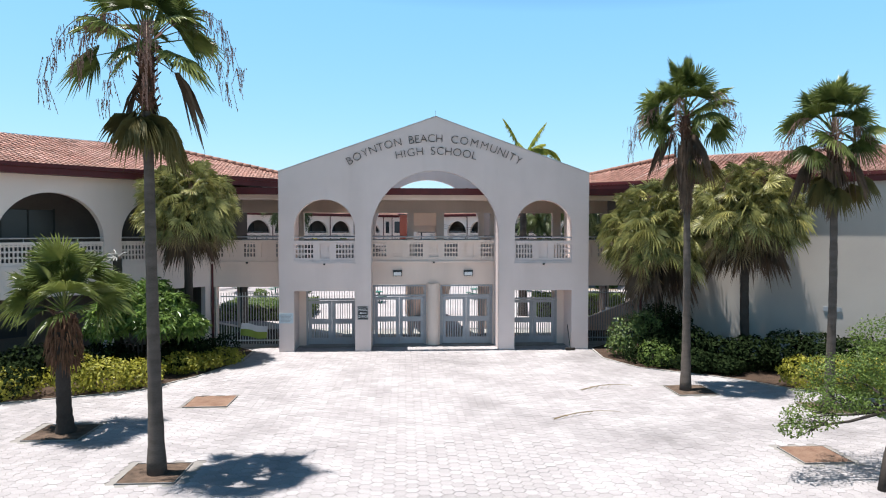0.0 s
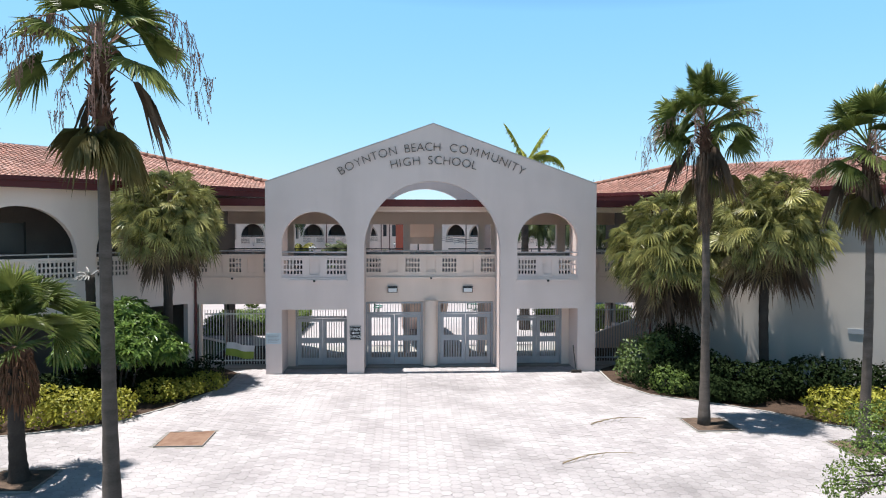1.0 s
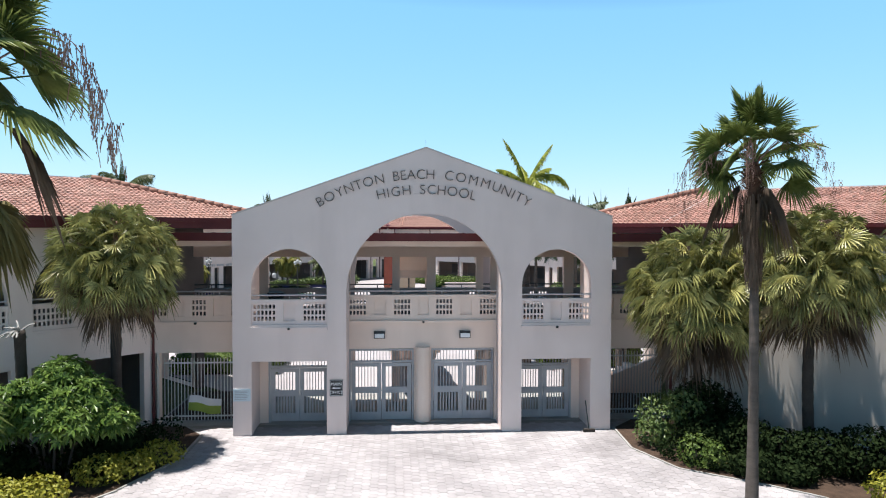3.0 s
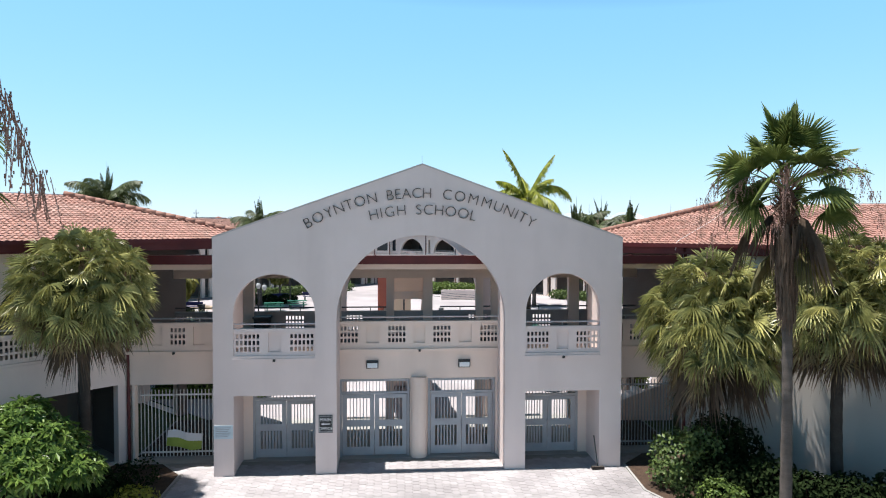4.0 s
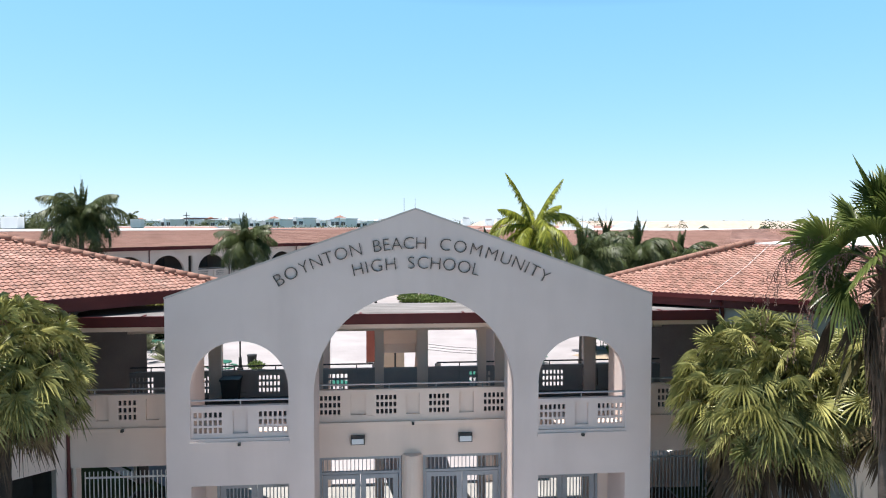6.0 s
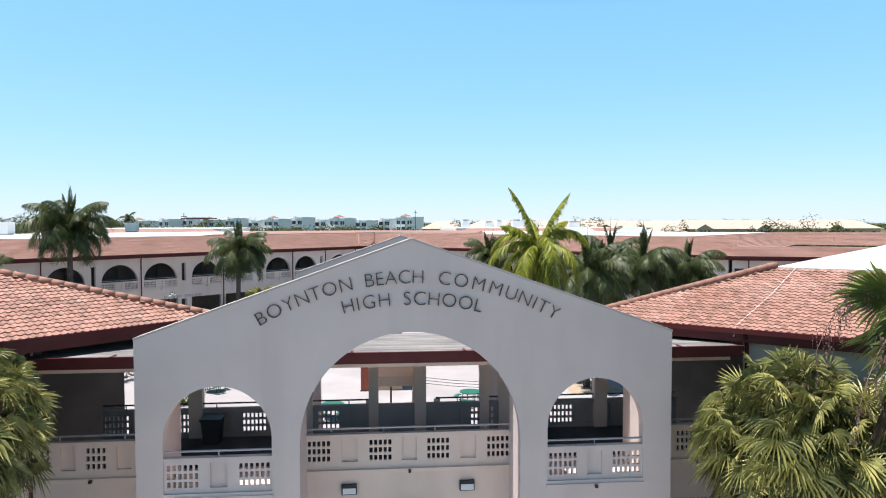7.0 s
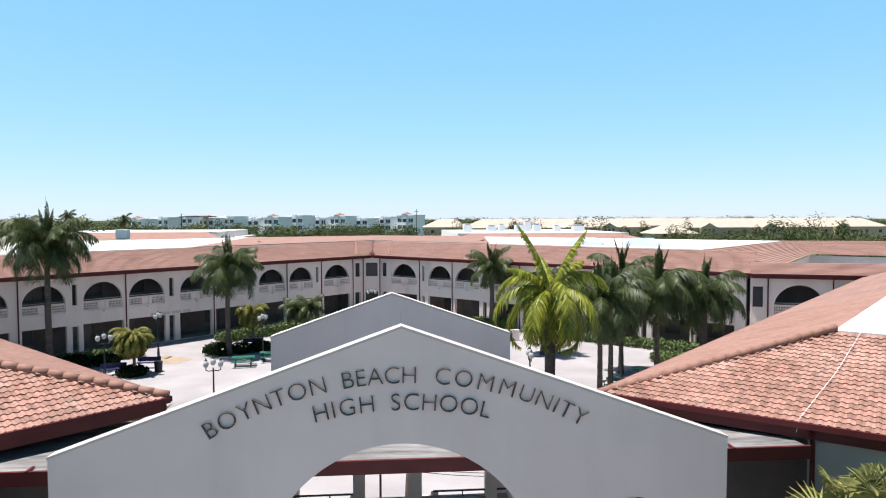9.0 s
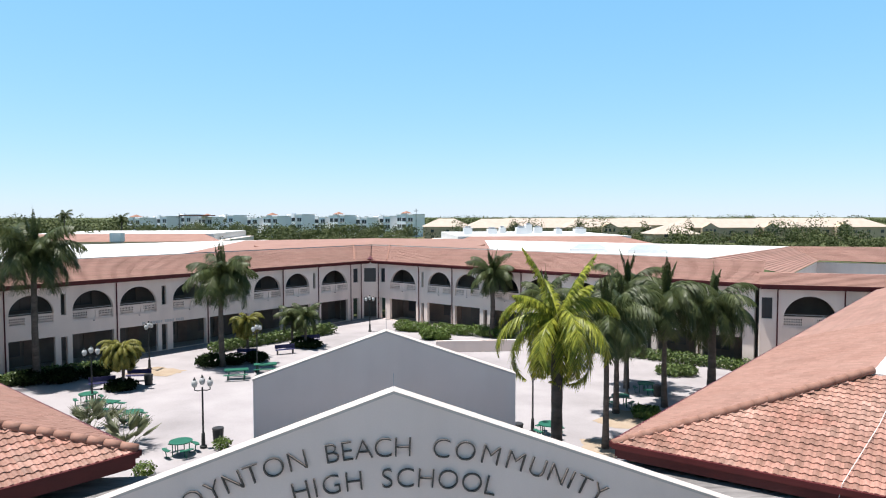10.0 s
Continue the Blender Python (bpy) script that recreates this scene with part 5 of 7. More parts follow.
# cabbage palms in the beds
sabal(-9.6, -1.6, 5.8, 2.25, 51, "cabbage palm with a round shaggy head beside the arcade", dead=18)
sabal(9.05, -1.3, 4.8, 2.65, 53, "cabbage palm with a wide shaggy head against the wing wall", dead=26, skirt=0.58)
sabal(11.7, -3.3, 5.6, 2.42, 59, "cabbage palm with a round dense head near the wing wall", dead=26, skirt=0.58)

# ---- planting beds and tree pits ----
BED_L = [(-24.4, -13.3), (-16.0, -9.5), (-13.2, -7.9), (-11.2, -7.2), (-9.7, -6.5), (-8.5, -4.6), (-7.6, -2.2), (-7.6, 0.2), (-8.4, 1.2), (-9.95, 1.25)]
BED_R = [(9.45, 1.25), (7.6, 1.1), (6.7, 0.2), (6.55, -2.0), (7.3, -3.9), (9.2, -5.3), (10.2, -6.2), (11.2, -7.6), (14.0, -9.6), (18.5, -12.0), (22.5, -11.8)]
PITS = [(-6.5, -13.85, 1.15), (-7.02, -8.0, 1.22), (7.75, -7.4, 1.22), (-9.85, -10.85, 1.3), (10.8, -9.7, 1.2), (7.95, -13.5, 1.08)]


def bed(name, pts, label):
    n = len(pts)
    g = Geo()
    g.add([(x, y, 0.02) for x, y in pts], [tuple(range(n))] if sum(pts[i][0] * pts[(i + 1) % n][1] - pts[(i + 1) % n][0] * pts[i][1] for i in range(n)) > 0 else [tuple(range(n))[::-1]])
    ob = solo(name, g, MULCH, label, "planting bed", kind="structure")
    e = Geo()
    for i in range(1, n - 2):
        a, b = Vector((*pts[i], 0)), Vector((*pts[i + 1], 0))
        d = (b - a).normalized()
        s = Vector((-d.y, d.x, 0)) * 0.035
        q = [a + s, a - s, b - s, b + s]
        e.add([(p.x, p.y, -0.03) for p in q] + [(p.x, p.y, 0.024) for p in q], [(4, 5, 6, 7), (0, 1, 5, 4), (1, 2, 6, 5), (2, 3, 7, 6), (3, 0, 4, 7)])
    part("edging", e, CONCRETE, ob)
    return ob


bed("planting_bed", BED_L, "mulched planting bed with concrete edging before the arcade")
bed("planting_bed", BED_R, "mulched planting bed with concrete edging below the blank wall")
for x, y, w in PITS:
    g = Geo()
    k = 6
    vs, fs = [], []
    for i in range(k + 1):
        for j in range(k + 1):
            vs.append((x - w / 2 + w * i / k, y - w / 2 + w * j / k, 0.012 + 0.035 * noise.noise(Vector((x + i * 1.7, y + j * 1.7, 0)))))
    for i in range(k):
        for j in range(k):
            a = i * (k + 1) + j
            fs.append((a, a + k + 1, a + k + 2, a + 1))
    g.add(vs, fs)
    pit = solo("tree_pit", g, SOIL if y in (-8.0, -13.5) else LITTER, "square tree pit of bare reddish soil in the paving", "tree pit", "tree pits", kind="structure")
    e = Geo()
    h = w / 2
    for a, b, c, d in ((-h - 0.02, h + 0.02, -h - 0.02, -h), (-h - 0.02, h + 0.02, h, h + 0.02), (-h - 0.02, -h, -h, h), (h, h + 0.02, -h, h)):
        e.box(x + a, x + b, y + c, y + d, -0.05, 0.02)
    part("edging", e, JOINT, pit)

# shrubs of the left bed
hedge((-17.5, -9.0), (-12.9, -7.0), 1.5, 0.95, 3600, 0.12, LEAF_Y, 61, "yellow variegated croton hedge beside the paving", grp="croton hedges")
hedge((-11.9, -6.9), (-9.6, -5.8), 1.5, 1.05, 3000, 0.12, LEAF_Y, 62, "bright yellow croton hedge beside the paving", grp="croton hedges")
hedge((-9.3, -4.5), (-7.9, -2.2), 1.3, 0.8, 2400, 0.10, LEAF_Y, 63, "low yellow-green croton hedge at the bed's corner", grp="croton hedges")
rosette_shrub(-10.6, -3.6, [(0, 0, 2.15, 1.1, 0.75), (-1.0, -0.5, 2.0, 0.8, 0.65), (0.9, 0.2, 2.2, 0.75, 0.6), (0.1, 0.5, 2.8, 0.7, 0.5), (1.6, 0.0, 1.65, 0.6, 0.4), (-0.5, -0.7, 2.5, 0.6, 0.45), (0.7, -0.7, 1.75, 0.7, 0.45), (-1.5, -0.3, 1.6, 0.5, 0.4)], 1150, 0.24, LEAF_LUSH, 64, "tall loose green shrub with drooping glossy leaves before the arcade", 1.0)
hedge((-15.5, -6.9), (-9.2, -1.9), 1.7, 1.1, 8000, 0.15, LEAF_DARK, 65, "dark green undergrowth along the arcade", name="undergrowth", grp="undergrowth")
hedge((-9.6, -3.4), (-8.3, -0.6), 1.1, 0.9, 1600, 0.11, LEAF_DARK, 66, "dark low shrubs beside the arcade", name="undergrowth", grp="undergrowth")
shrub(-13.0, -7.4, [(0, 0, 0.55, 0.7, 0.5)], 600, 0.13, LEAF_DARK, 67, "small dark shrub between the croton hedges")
# shrubs of the right bed
shrub(7.75, -1.6, [(0, 0, 0.95, 0.8, 0.7), (0.5, -0.4, 1.4, 0.6, 0.5), (-0.4, -0.3, 0.5, 0.6, 0.45), (0.9, 0.2, 1.2, 0.6, 0.6)], 2400, 0.13, LEAF, 71, "glossy green shrub at the passage corner")
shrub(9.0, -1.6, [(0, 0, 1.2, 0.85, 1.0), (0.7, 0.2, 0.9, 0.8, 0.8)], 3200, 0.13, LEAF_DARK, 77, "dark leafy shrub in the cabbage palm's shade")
shrub(7.9, -3.8, [(0, 0, 0.5, 0.55, 0.5), (0.4, -0.2, 0.4, 0.4, 0.4)], 620, 0.11, LEAF_BRIGHT, 72, "small yellow-green shrub at the bed's edge")
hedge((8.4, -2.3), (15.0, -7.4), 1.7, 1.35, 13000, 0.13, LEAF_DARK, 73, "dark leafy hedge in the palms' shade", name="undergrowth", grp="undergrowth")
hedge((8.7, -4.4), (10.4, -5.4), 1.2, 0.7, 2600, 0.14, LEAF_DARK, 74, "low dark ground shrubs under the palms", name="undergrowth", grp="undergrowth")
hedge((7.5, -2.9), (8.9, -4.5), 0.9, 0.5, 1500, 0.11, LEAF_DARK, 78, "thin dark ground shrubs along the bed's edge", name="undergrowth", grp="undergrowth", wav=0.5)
hedge((11.3, -6.9), (14.0, -8.8), 1.4, 1.05, 3000, 0.12, LEAF_Y, 75, "yellow-green variegated shrub hedge by the paving", grp="croton hedges")
hedge((13.6, -7.2), (17.6, -10.4), 1.6, 1.75, 3600, 0.13, LEAF, 76, "bright green clipped shrub hedge below the wall", grp="green hedges")

# dead palm stump with cut fronds
st = thing("dead_palm", pose(-11.75, -3.0, 0), "dead palm stump with a tuft of dry cut stalks", "palm tree")
part("trunk", trunk_geo((0, 0, 0), (0, 0, 4.1), 0.17, 0.15, 1.2, seed=5), BARK_DARK, st, smooth=True)
g = Geo()
random.seed(6)
for i in range(16):
    az, el = rnd(0, 6.28), rnd(-0.3, 0.9)
    L = rnd(0.25, 0.55)
    d = Vector((math.cos(az) * math.cos(el), math.sin(az) * math.cos(el), math.sin(el)))
    g.tube([(0, 0, 4.05), Vector((0, 0, 4.05)) + d * L * 0.6, Vector((0, 0, 3.95)) + d * L], [0.035, 0.03, 0.02], 5)
part("stub", g, CONCRETE, st, "pale dry frond stubs", kind="stuff")


def small_tree(x, y, seed, label):
    """A low spreading leafy tree with a dark crooked trunk."""
    random.seed(seed)
    ob = thing("leafy_tree", pose(x, y, 0), label, "tree")
    t = Geo().tube([(-0.75, -0.6, -0.05), (-0.5, -0.4, 0.6), (-0.12, -0.1, 1.15), (0.1, 0.1, 1.7)], [0.10, 0.085, 0.075, 0.06], 8)
    part("trunk", t, BARK_DARK, ob, smooth=True)
    balls = [(-1.75, 0.2, 1.25, 0.55, 0.22), (-1.1, 0.5, 1.55, 0.7, 0.30), (-0.6, 0.9, 2.0, 0.8, 0.4), (0.0, 0.2, 2.3, 0.9, 0.45), (0.6, 0.9, 2.7, 0.9, 0.5), (0.3, -0.3, 1.8, 0.7, 0.35), (1.2, 0.3, 2.2, 0.9, 0.5), (-0.3, 0.4, 1.5, 0.7, 0.25), (0.9, 0.0, 2.9, 0.7, 0.4), (-2.15, 0.05, 1.05, 0.35, 0.15)]
    lb = Geo()
    for b in balls:
        q = Vector((0.0, 0.0, 1.45))
        p = Vector(b[:3])
        lb.tube([q, q.lerp(p, 0.5) + Vector((rnd(-0.1, 0.1), rnd(-0.1, 0.1), rnd(-0.15, 0.05))), p], [0.045, 0.028, 0.010], 5)
        for k in range(7):
            e = p + Vector((rnd(-1, 1), rnd(-1, 1), rnd(-0.5, 0.5))) * b[3] * 0.9
            lb.tube([p.lerp(q, 0.3), e], [0.014, 0.004], 4, cap=False)
    part("branch", lb, BARK_DARK, ob, kind="stuff")
    g = Geo()
    leaf_cloud(g, clump_fill(balls), 12500, 0.06)
    part("crown", g, LEAF_BRIGHT, ob, "airy bright green foliage")
    return ob


small_tree(8.75, -15.0, 81, "low spreading green tree with a dark crooked trunk")

# dry palm stalks fallen on the paving
for k, (x, y, a, ln) in enumerate(((3.7, -10.2, 14, 2.1), (5.2, -7.1, 12, 1.9))):
    random.seed(90 + k)
    tw = Geo()
    pts = [(ln * (i / 8 - 0.5), 0.25 * math.sin(i / 8 * 2.6), 0.03 + 0.05 * math.sin(i / 8 * 3.1)) for i in range(9)]
    tw.tube(pts, [0.015 - 0.0012 * i for i in range(9)], 5)
    for i in range(1, 6):
        for s in (-1, 1):
            tw.tube([pts[i], (pts[i][0] - 0.25, pts[i][1] + s * rnd(0.05, 0.2), 0.015)], [0.008, 0.003], 4)
    solo("fallen_stalk", tw, FROND_TAN, "dry fallen palm flower stalk lying on the pavers", "palm stalk", "fallen stalks", m=pose(x, y, 0, 0, 0, a))

PYGMY = material("golden_frond", (0.138, 0.138, 0.0241), (0.248, 0.234, 0.055), 0.5, 1.0, 12, 0.1, island=0.3, through_light=0.3)
SCRUB = material("scrub_frond", (0.11, 0.131, 0.0688), (0.316, 0.33, 0.206), 0.5, 2, 12, 0.1, island=0.3, through_light=0.25)

# ---- courtyard: pavilion at the far corner ----
pav = thing("corner_pavilion", pose(0, 0, 0), "cream corner bay with three upper windows and maroon downpipes", "school wing", "school wings")
facets = [((-4.41, 70.59), (-3.15, 72.0), 0.85), ((-3.15, 72.0), (-1.0, 72.0), 1.45), ((-1.0, 72.0), (0.0, 71.0), 0.75)]
for a, b, w in facets:
    d = Vector((b[0] - a[0], b[1] - a[1]))
    L = d.length
    m = along(a, (d.x / L, d.y / L))
    c = L / 2
    g = pierced(rect(0, L, 0, EAVE - 0.2), [rect(c - w / 2, c + w / 2, 4.55, 6.25), rect(c - w / 2 - 0.05, c + w / 2 + 0.05, 0.02, 2.62)], 0.0, 0.3)
    f = part("facet_wall", g, CREAM_FAR, pav)
    f.matrix_basis = m
    p = part("pane", Geo().box(c - w / 2, c + w / 2, 0.15, 0.17, 4.55, 6.25), DARKGLASS, f)
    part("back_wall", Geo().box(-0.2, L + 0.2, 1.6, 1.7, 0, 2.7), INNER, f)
    part("downpipe", Geo().tube([(0.0, -0.09, 0), (0.0, -0.09, EAVE - 0.3)], 0.055, 6), MAROON, f)
g = Geo()
g.add([(-3.3, 72.0, EAVE), (-1.0, 72.0, EAVE), (-2.1, 72.0, EAVE + 0.2), (-2.1, 77.5, EAVE + 0.95), (-3.3, 72.0, EAVE - 0.25), (-1.0, 72.0, EAVE - 0.25)], [(0, 1, 2), (0, 2, 3), (2, 1, 3), (4, 5, 1, 0)])
part("gablet", g, MAROON, pav, "small maroon gablet over the corner")


# ---- courtyard furniture ----
def lamp_post(x, y, rot, h=4.1):
    ob = thing("lamp_post", pose(x, y, 0, 0, 0, rot), "black iron lamp post with three white globes in the courtyard", "lamp post", "courtyard lamps")
    part("pole", Geo().tube([(0, 0, 0), (0, 0, 0.12), (0, 0, 0.14), (0, 0, 0.8), (0, 0, 0.85), (0, 0, h - 0.75)], [0.19, 0.19, 0.11, 0.09, 0.055, 0.045], 10), BLACKIRON, ob)
    for dx, dz in ((-0.40, 0), (0.40, 0), (0, 0.12)):
        if dx:
            part("arm", Geo().tube([(0, 0, h - 0.9), (dx * 0.6, 0, h - 0.93), (dx, 0, h - 0.88), (dx, 0, h - 0.72)], 0.032, 6), BLACKIRON, ob)
        z = h - 0.72 + dz
        gl = part("globe", Geo().tube([(dx, 0, z), (dx, 0, z + 0.05), (dx, 0, z + 0.18), (dx, 0, z + 0.32), (dx, 0, z + 0.40)], [0.07, 0.12, 0.165, 0.145, 0.05], 12), LAMPGLASS, ob, "white acorn globe", smooth=True)
        part("finial", Geo().tube([(dx, 0, z + 0.40), (dx, 0, z + 0.46), (dx, 0, z + 0.56)], [0.09, 0.05, 0.01], 8), BLACKIRON, gl)
    return ob


def round_table(x, y, rot):
    ob = thing("picnic_table", pose(x, y, 0, 0, 0, rot), "green coated round picnic table with curved seats on the courtyard paving", "picnic table", "courtyard tables")
    part("tabletop", Geo().tube([(0, 0, 0.71), (0, 0, 0.75)], 0.60, 24), TABLEGREEN, ob)
    for k in range(4):
        a = math.pi / 2 * k + 0.4
        c, s = math.cos(a), math.sin(a)
        pts, n = [], 6
        g = Geo()
        vs = []
        for i in range(n + 1):
            w = a - 0.42 + 0.84 * i / n
            for r in (0.70, 0.93):
                for z in (0.42, 0.46):
                    vs.append((r * math.cos(w), r * math.sin(w), z))
        fs = []
        for i in range(n):
            o = 4 * i
            fs += [(o + 1, o + 5, o + 7, o + 3), (o + 2, o + 6, o + 4, o), (o, o + 4, o + 5, o + 1), (o + 3, o + 7, o + 6, o + 2)]
        fs += [(0, 1, 3, 2), (4 * n + 2, 4 * n + 3, 4 * n + 1, 4 * n)]
        part("seat", g.add(vs, fs), TABLEGREEN, ob)
        part("leg", Geo().tube([(0.45 * c, 0.45 * s, 0.71), (0.45 * c, 0.45 * s, 0.008), (0.76 * c, 0.76 * s, 0.008), (0.81 * c, 0.81 * s, 0.42)], 0.028, 6), TABLEGREEN, ob)
    return ob


def long_table(x, y, rot):
    ob = thing("picnic_table", pose(x, y, 0, 0, 0, rot), "green coated long picnic table with two benches in the courtyard", "picnic table", "courtyard tables")
    part("tabletop", Geo().box(-0.9, 0.9, -0.38, 0.38, 0.71, 0.75), TABLEGREEN, ob)
    for s in (-1, 1):
        part("bench", Geo().box(-0.9, 0.9, s * 0.75 - 0.14, s * 0.75 + 0.14, 0.43, 0.47), TABLEGREEN, ob)
        part("leg", Geo().tube([(s * 0.6, -0.75, 0.43), (s * 0.6, -0.6, 0.008), (s * 0.6, 0.6, 0.008), (s * 0.6, 0.75, 0.43)], 0.028, 6).tube([(s * 0.6, 0, 0.03), (s * 0.6, 0, 0.71)], 0.03, 6), TABLEGREEN, ob)
    return ob


def litter_bin(x, y):
    ob = thing("litter_bin", pose(x, y, 0), "dark slatted round litter bin on the courtyard paving", "litter bin", "courtyard bins")
    part("body", Geo().tube([(0, 0, 0), (0, 0, 0.7)], [0.27, 0.31], 14), BLACKIRON, ob)
    part("lid", Geo().tube([(0, 0, 0.7), (0, 0, 0.78), (0, 0, 0.8)], [0.33, 0.31, 0.2], 14), SIGNBLACK, ob)


def blue_bench(x, y, rot, name="bench"):
    ob = thing(name, pose(x, y, 0, 0, 0, rot), "dark blue coated bench on the courtyard paving", "bench", "courtyard benches")
    part("seat", Geo().box(-0.9, 0.9, -0.22, 0.22, 0.40, 0.45), BLUEBENCH, ob)
    part("backrest", Geo().box(-0.9, 0.9, 0.2, 0.25, 0.5, 0.85), BLUEBENCH, ob)
    for s in (-0.7, 0.7):
        part("leg", Geo().box(s - 0.04, s + 0.04, -0.2, 0.24, 0, 0.40).box(s - 0.03, s + 0.03, 0.2, 0.24, 0.40, 0.8), BLACKIRON, ob)


for x, y, r in ((-10.15, 26.2, 10), (-19.9, 35.5, 30), (-10.6, 44.1, 60), (-1.9, 62.5, 5), (8.4, 27.1, 90), (16.9, 34.8, 100), (-19.7, 45.9, 80)):
    lamp_post(x, y, r)
for x, y, r in ((-11.05, 25.2, 15), (-15.6, 31.0, 50), (-20.2, 35.6, 10), (15.4, 31.9, 20), (18.4, 35.0, 60), (9.2, 26.4, 0), (-3.4, 18.9, 20), (4.1, 20.8, 40)):
    round_table(x, y, r)
for x, y, r in ((-18.3, 33.6, -20), (-11.8, 42.0, 8), (-9.9, 43.8, 10)):
    long_table(x, y, r)
for x, y in ((-9.6, 27.2), (7.4, 26.5), (18.9, 34.2), (-18.0, 40.7)):
    litter_bin(x, y)
for x, y, r in ((-21.0, 39.8, 20), (-19.2, 42.0, 0), (-9.4, 51.2, 20), (-12.5, 49.5, 5), (-7.6, 56.0, 10)):
    blue_bench(x, y, r)

# ramp wall in the far right of the court
g = Geo().box(4.5, 12.5, 50.6, 50.9, 0, 1.05)
solo("ramp_wall", g, CREAM_FAR, "low pale stucco ramp wall in the courtyard", "low wall")

kiosk = thing("kiosk", pose(-0.35, 24.5, 0), "plain tan stucco kiosk block in the courtyard", "kiosk")
part("body", Geo().box(-0.75, 0.75, 0, 1.2, 0, 3.7), HOUSEWALL, kiosk)
part("top_slab", Geo().box(-0.82, 0.82, -0.07, 1.27, 3.7, 3.82), HOUSEWALL, kiosk)

# hedges and palms of the court
hedge((-31, 39.5), (-21.5, 47.0), 1.4, 0.95, 5200, 0.26, LEAF, 101, "clipped green hedge along the far arcaded wing", grp="courtyard hedges", wav=0.1)
hedge((-16.2, 52.6), (-6.0, 62.0), 1.4, 1.05, 5200, 0.26, LEAF, 102, "clipped green hedge along the far arcaded wing", grp="courtyard hedges", wav=0.1)
hedge((1.3, 63.2), (4.4, 61.4), 1.8, 1.1, 2800, 0.2, LEAF_BRIGHT, 103, "clipped green hedge near the corner pavilion", grp="courtyard hedges", wav=0.1)
hedge((3.6, 57.6), (6.2, 56.6), 1.8, 1.15, 2800, 0.26, LEAF_BRIGHT, 104, "clipped bright green hedge in the courtyard", grp="courtyard hedges", wav=0.1)
hedge((5.5, 61.0), (12.8, 57.0), 1.6, 1.1, 4400, 0.2, LEAF_BRIGHT, 105, "clipped green hedge along the far arcaded wing", grp="courtyard hedges", wav=0.1)
hedge((17.0, 51.5), (31.0, 39.5), 1.6, 0.9, 5200, 0.26, LEAF, 106, "green hedge along the far arcaded wing", grp="courtyard hedges", wav=0.15)
shrub(22.6, 40.3, [(0, 0, 0.4, 1.2, 0.45), (1.1, -0.3, 0.4, 0.9, 0.4)], 1800, 0.22, LEAF, 107, "low rounded green shrub in the courtyard", grp="courtyard shrubs")
shrub(16.3, 29.5, [(0, 0, 0.3, 0.9, 0.35)], 1200, 0.22, LEAF_BRIGHT, 108, "low bright green shrub on sandy soil", grp="courtyard shrubs")
shrub(-15.0, 46.8, [(0, 0, 0.5, 1.2, 0.5), (1.8, 0.5, 0.45, 1.0, 0.45), (3.6, 1.2, 0.45, 1.0, 0.45)], 3000, 0.22, LEAF_DARK, 109, "dark low shrubs round a palm's foot", grp="courtyard shrubs")
shrub(-19.6, 39.6, [(0, 0, 0.3, 1.1, 0.35)], 1400, 0.22, LEAF_DARK, 110, "dark low shrubs round a palm's foot", grp="courtyard shrubs")
shrub(-27.0, 41.8, [(0, 0, 0.5, 1.2, 0.5), (2.0, 0.5, 0.5, 1.2, 0.5), (4.0, 1.8, 0.4, 1.0, 0.4)], 3000, 0.26, LEAF_DARK, 111, "dark shrubs along the far hedge", grp="courtyard shrubs")
shrub(-8.2, 54.6, [(0, 0, 0.4, 1.2, 0.4), (1.0, -0.6, 0.35, 0.9, 0.35)], 1800, 0.22, LEAF_DARK, 112, "dark low shrubs round the small palms", grp="courtyard shrubs")
shrub(-9.1, 26.0, [(0, 0, 0.3, 0.5, 0.3)], 400, 0.13, LEAF_BRIGHT, 113, "bright green tuft by the lamp post", grp="courtyard shrubs")
shrub(-12.0, 22.4, [(0, 0, 0.3, 0.5, 0.35)], 380, 0.15, LEAF_BRIGHT, 114, "small green shrub near the roof corner", grp="courtyard shrubs")
# sandy worn ground
for pts in ([(13.5, 27.5), (16.5, 27.0), (17.5, 30.0), (14.8, 31.2), (12.6, 29.0)], [(10.4, 22.6), (13.6, 22.8), (13.4, 25.6), (10.8, 25.8)], [(-21.5, 44.3), (-17.5, 43.3), (-16.5, 45.2), (-19.5, 47.0)]):
    n = len(pts)
    cx, cy = sum(p[0] for p in pts) / n, sum(p[1] for p in pts) / n
    ring = []
    for i in range(40):
        u = i / 40 * n
        a, b, w = pts[int(u) % n], pts[(int(u) + 1) % n], u % 1
        k = 1 + 0.18 * noise.noise(Vector((i * 0.9, cx, cy)))
        ring.append((cx + (a[0] * (1 - w) + b[0] * w - cx) * k, cy + (a[1] * (1 - w) + b[1] * w - cy) * k, -0.008))
    solo("worn_soil", Geo().add(ring, [tuple(range(40))]), SANDY, "patch of sandy orange bare soil in the courtyard", "bare soil", kind="structure")

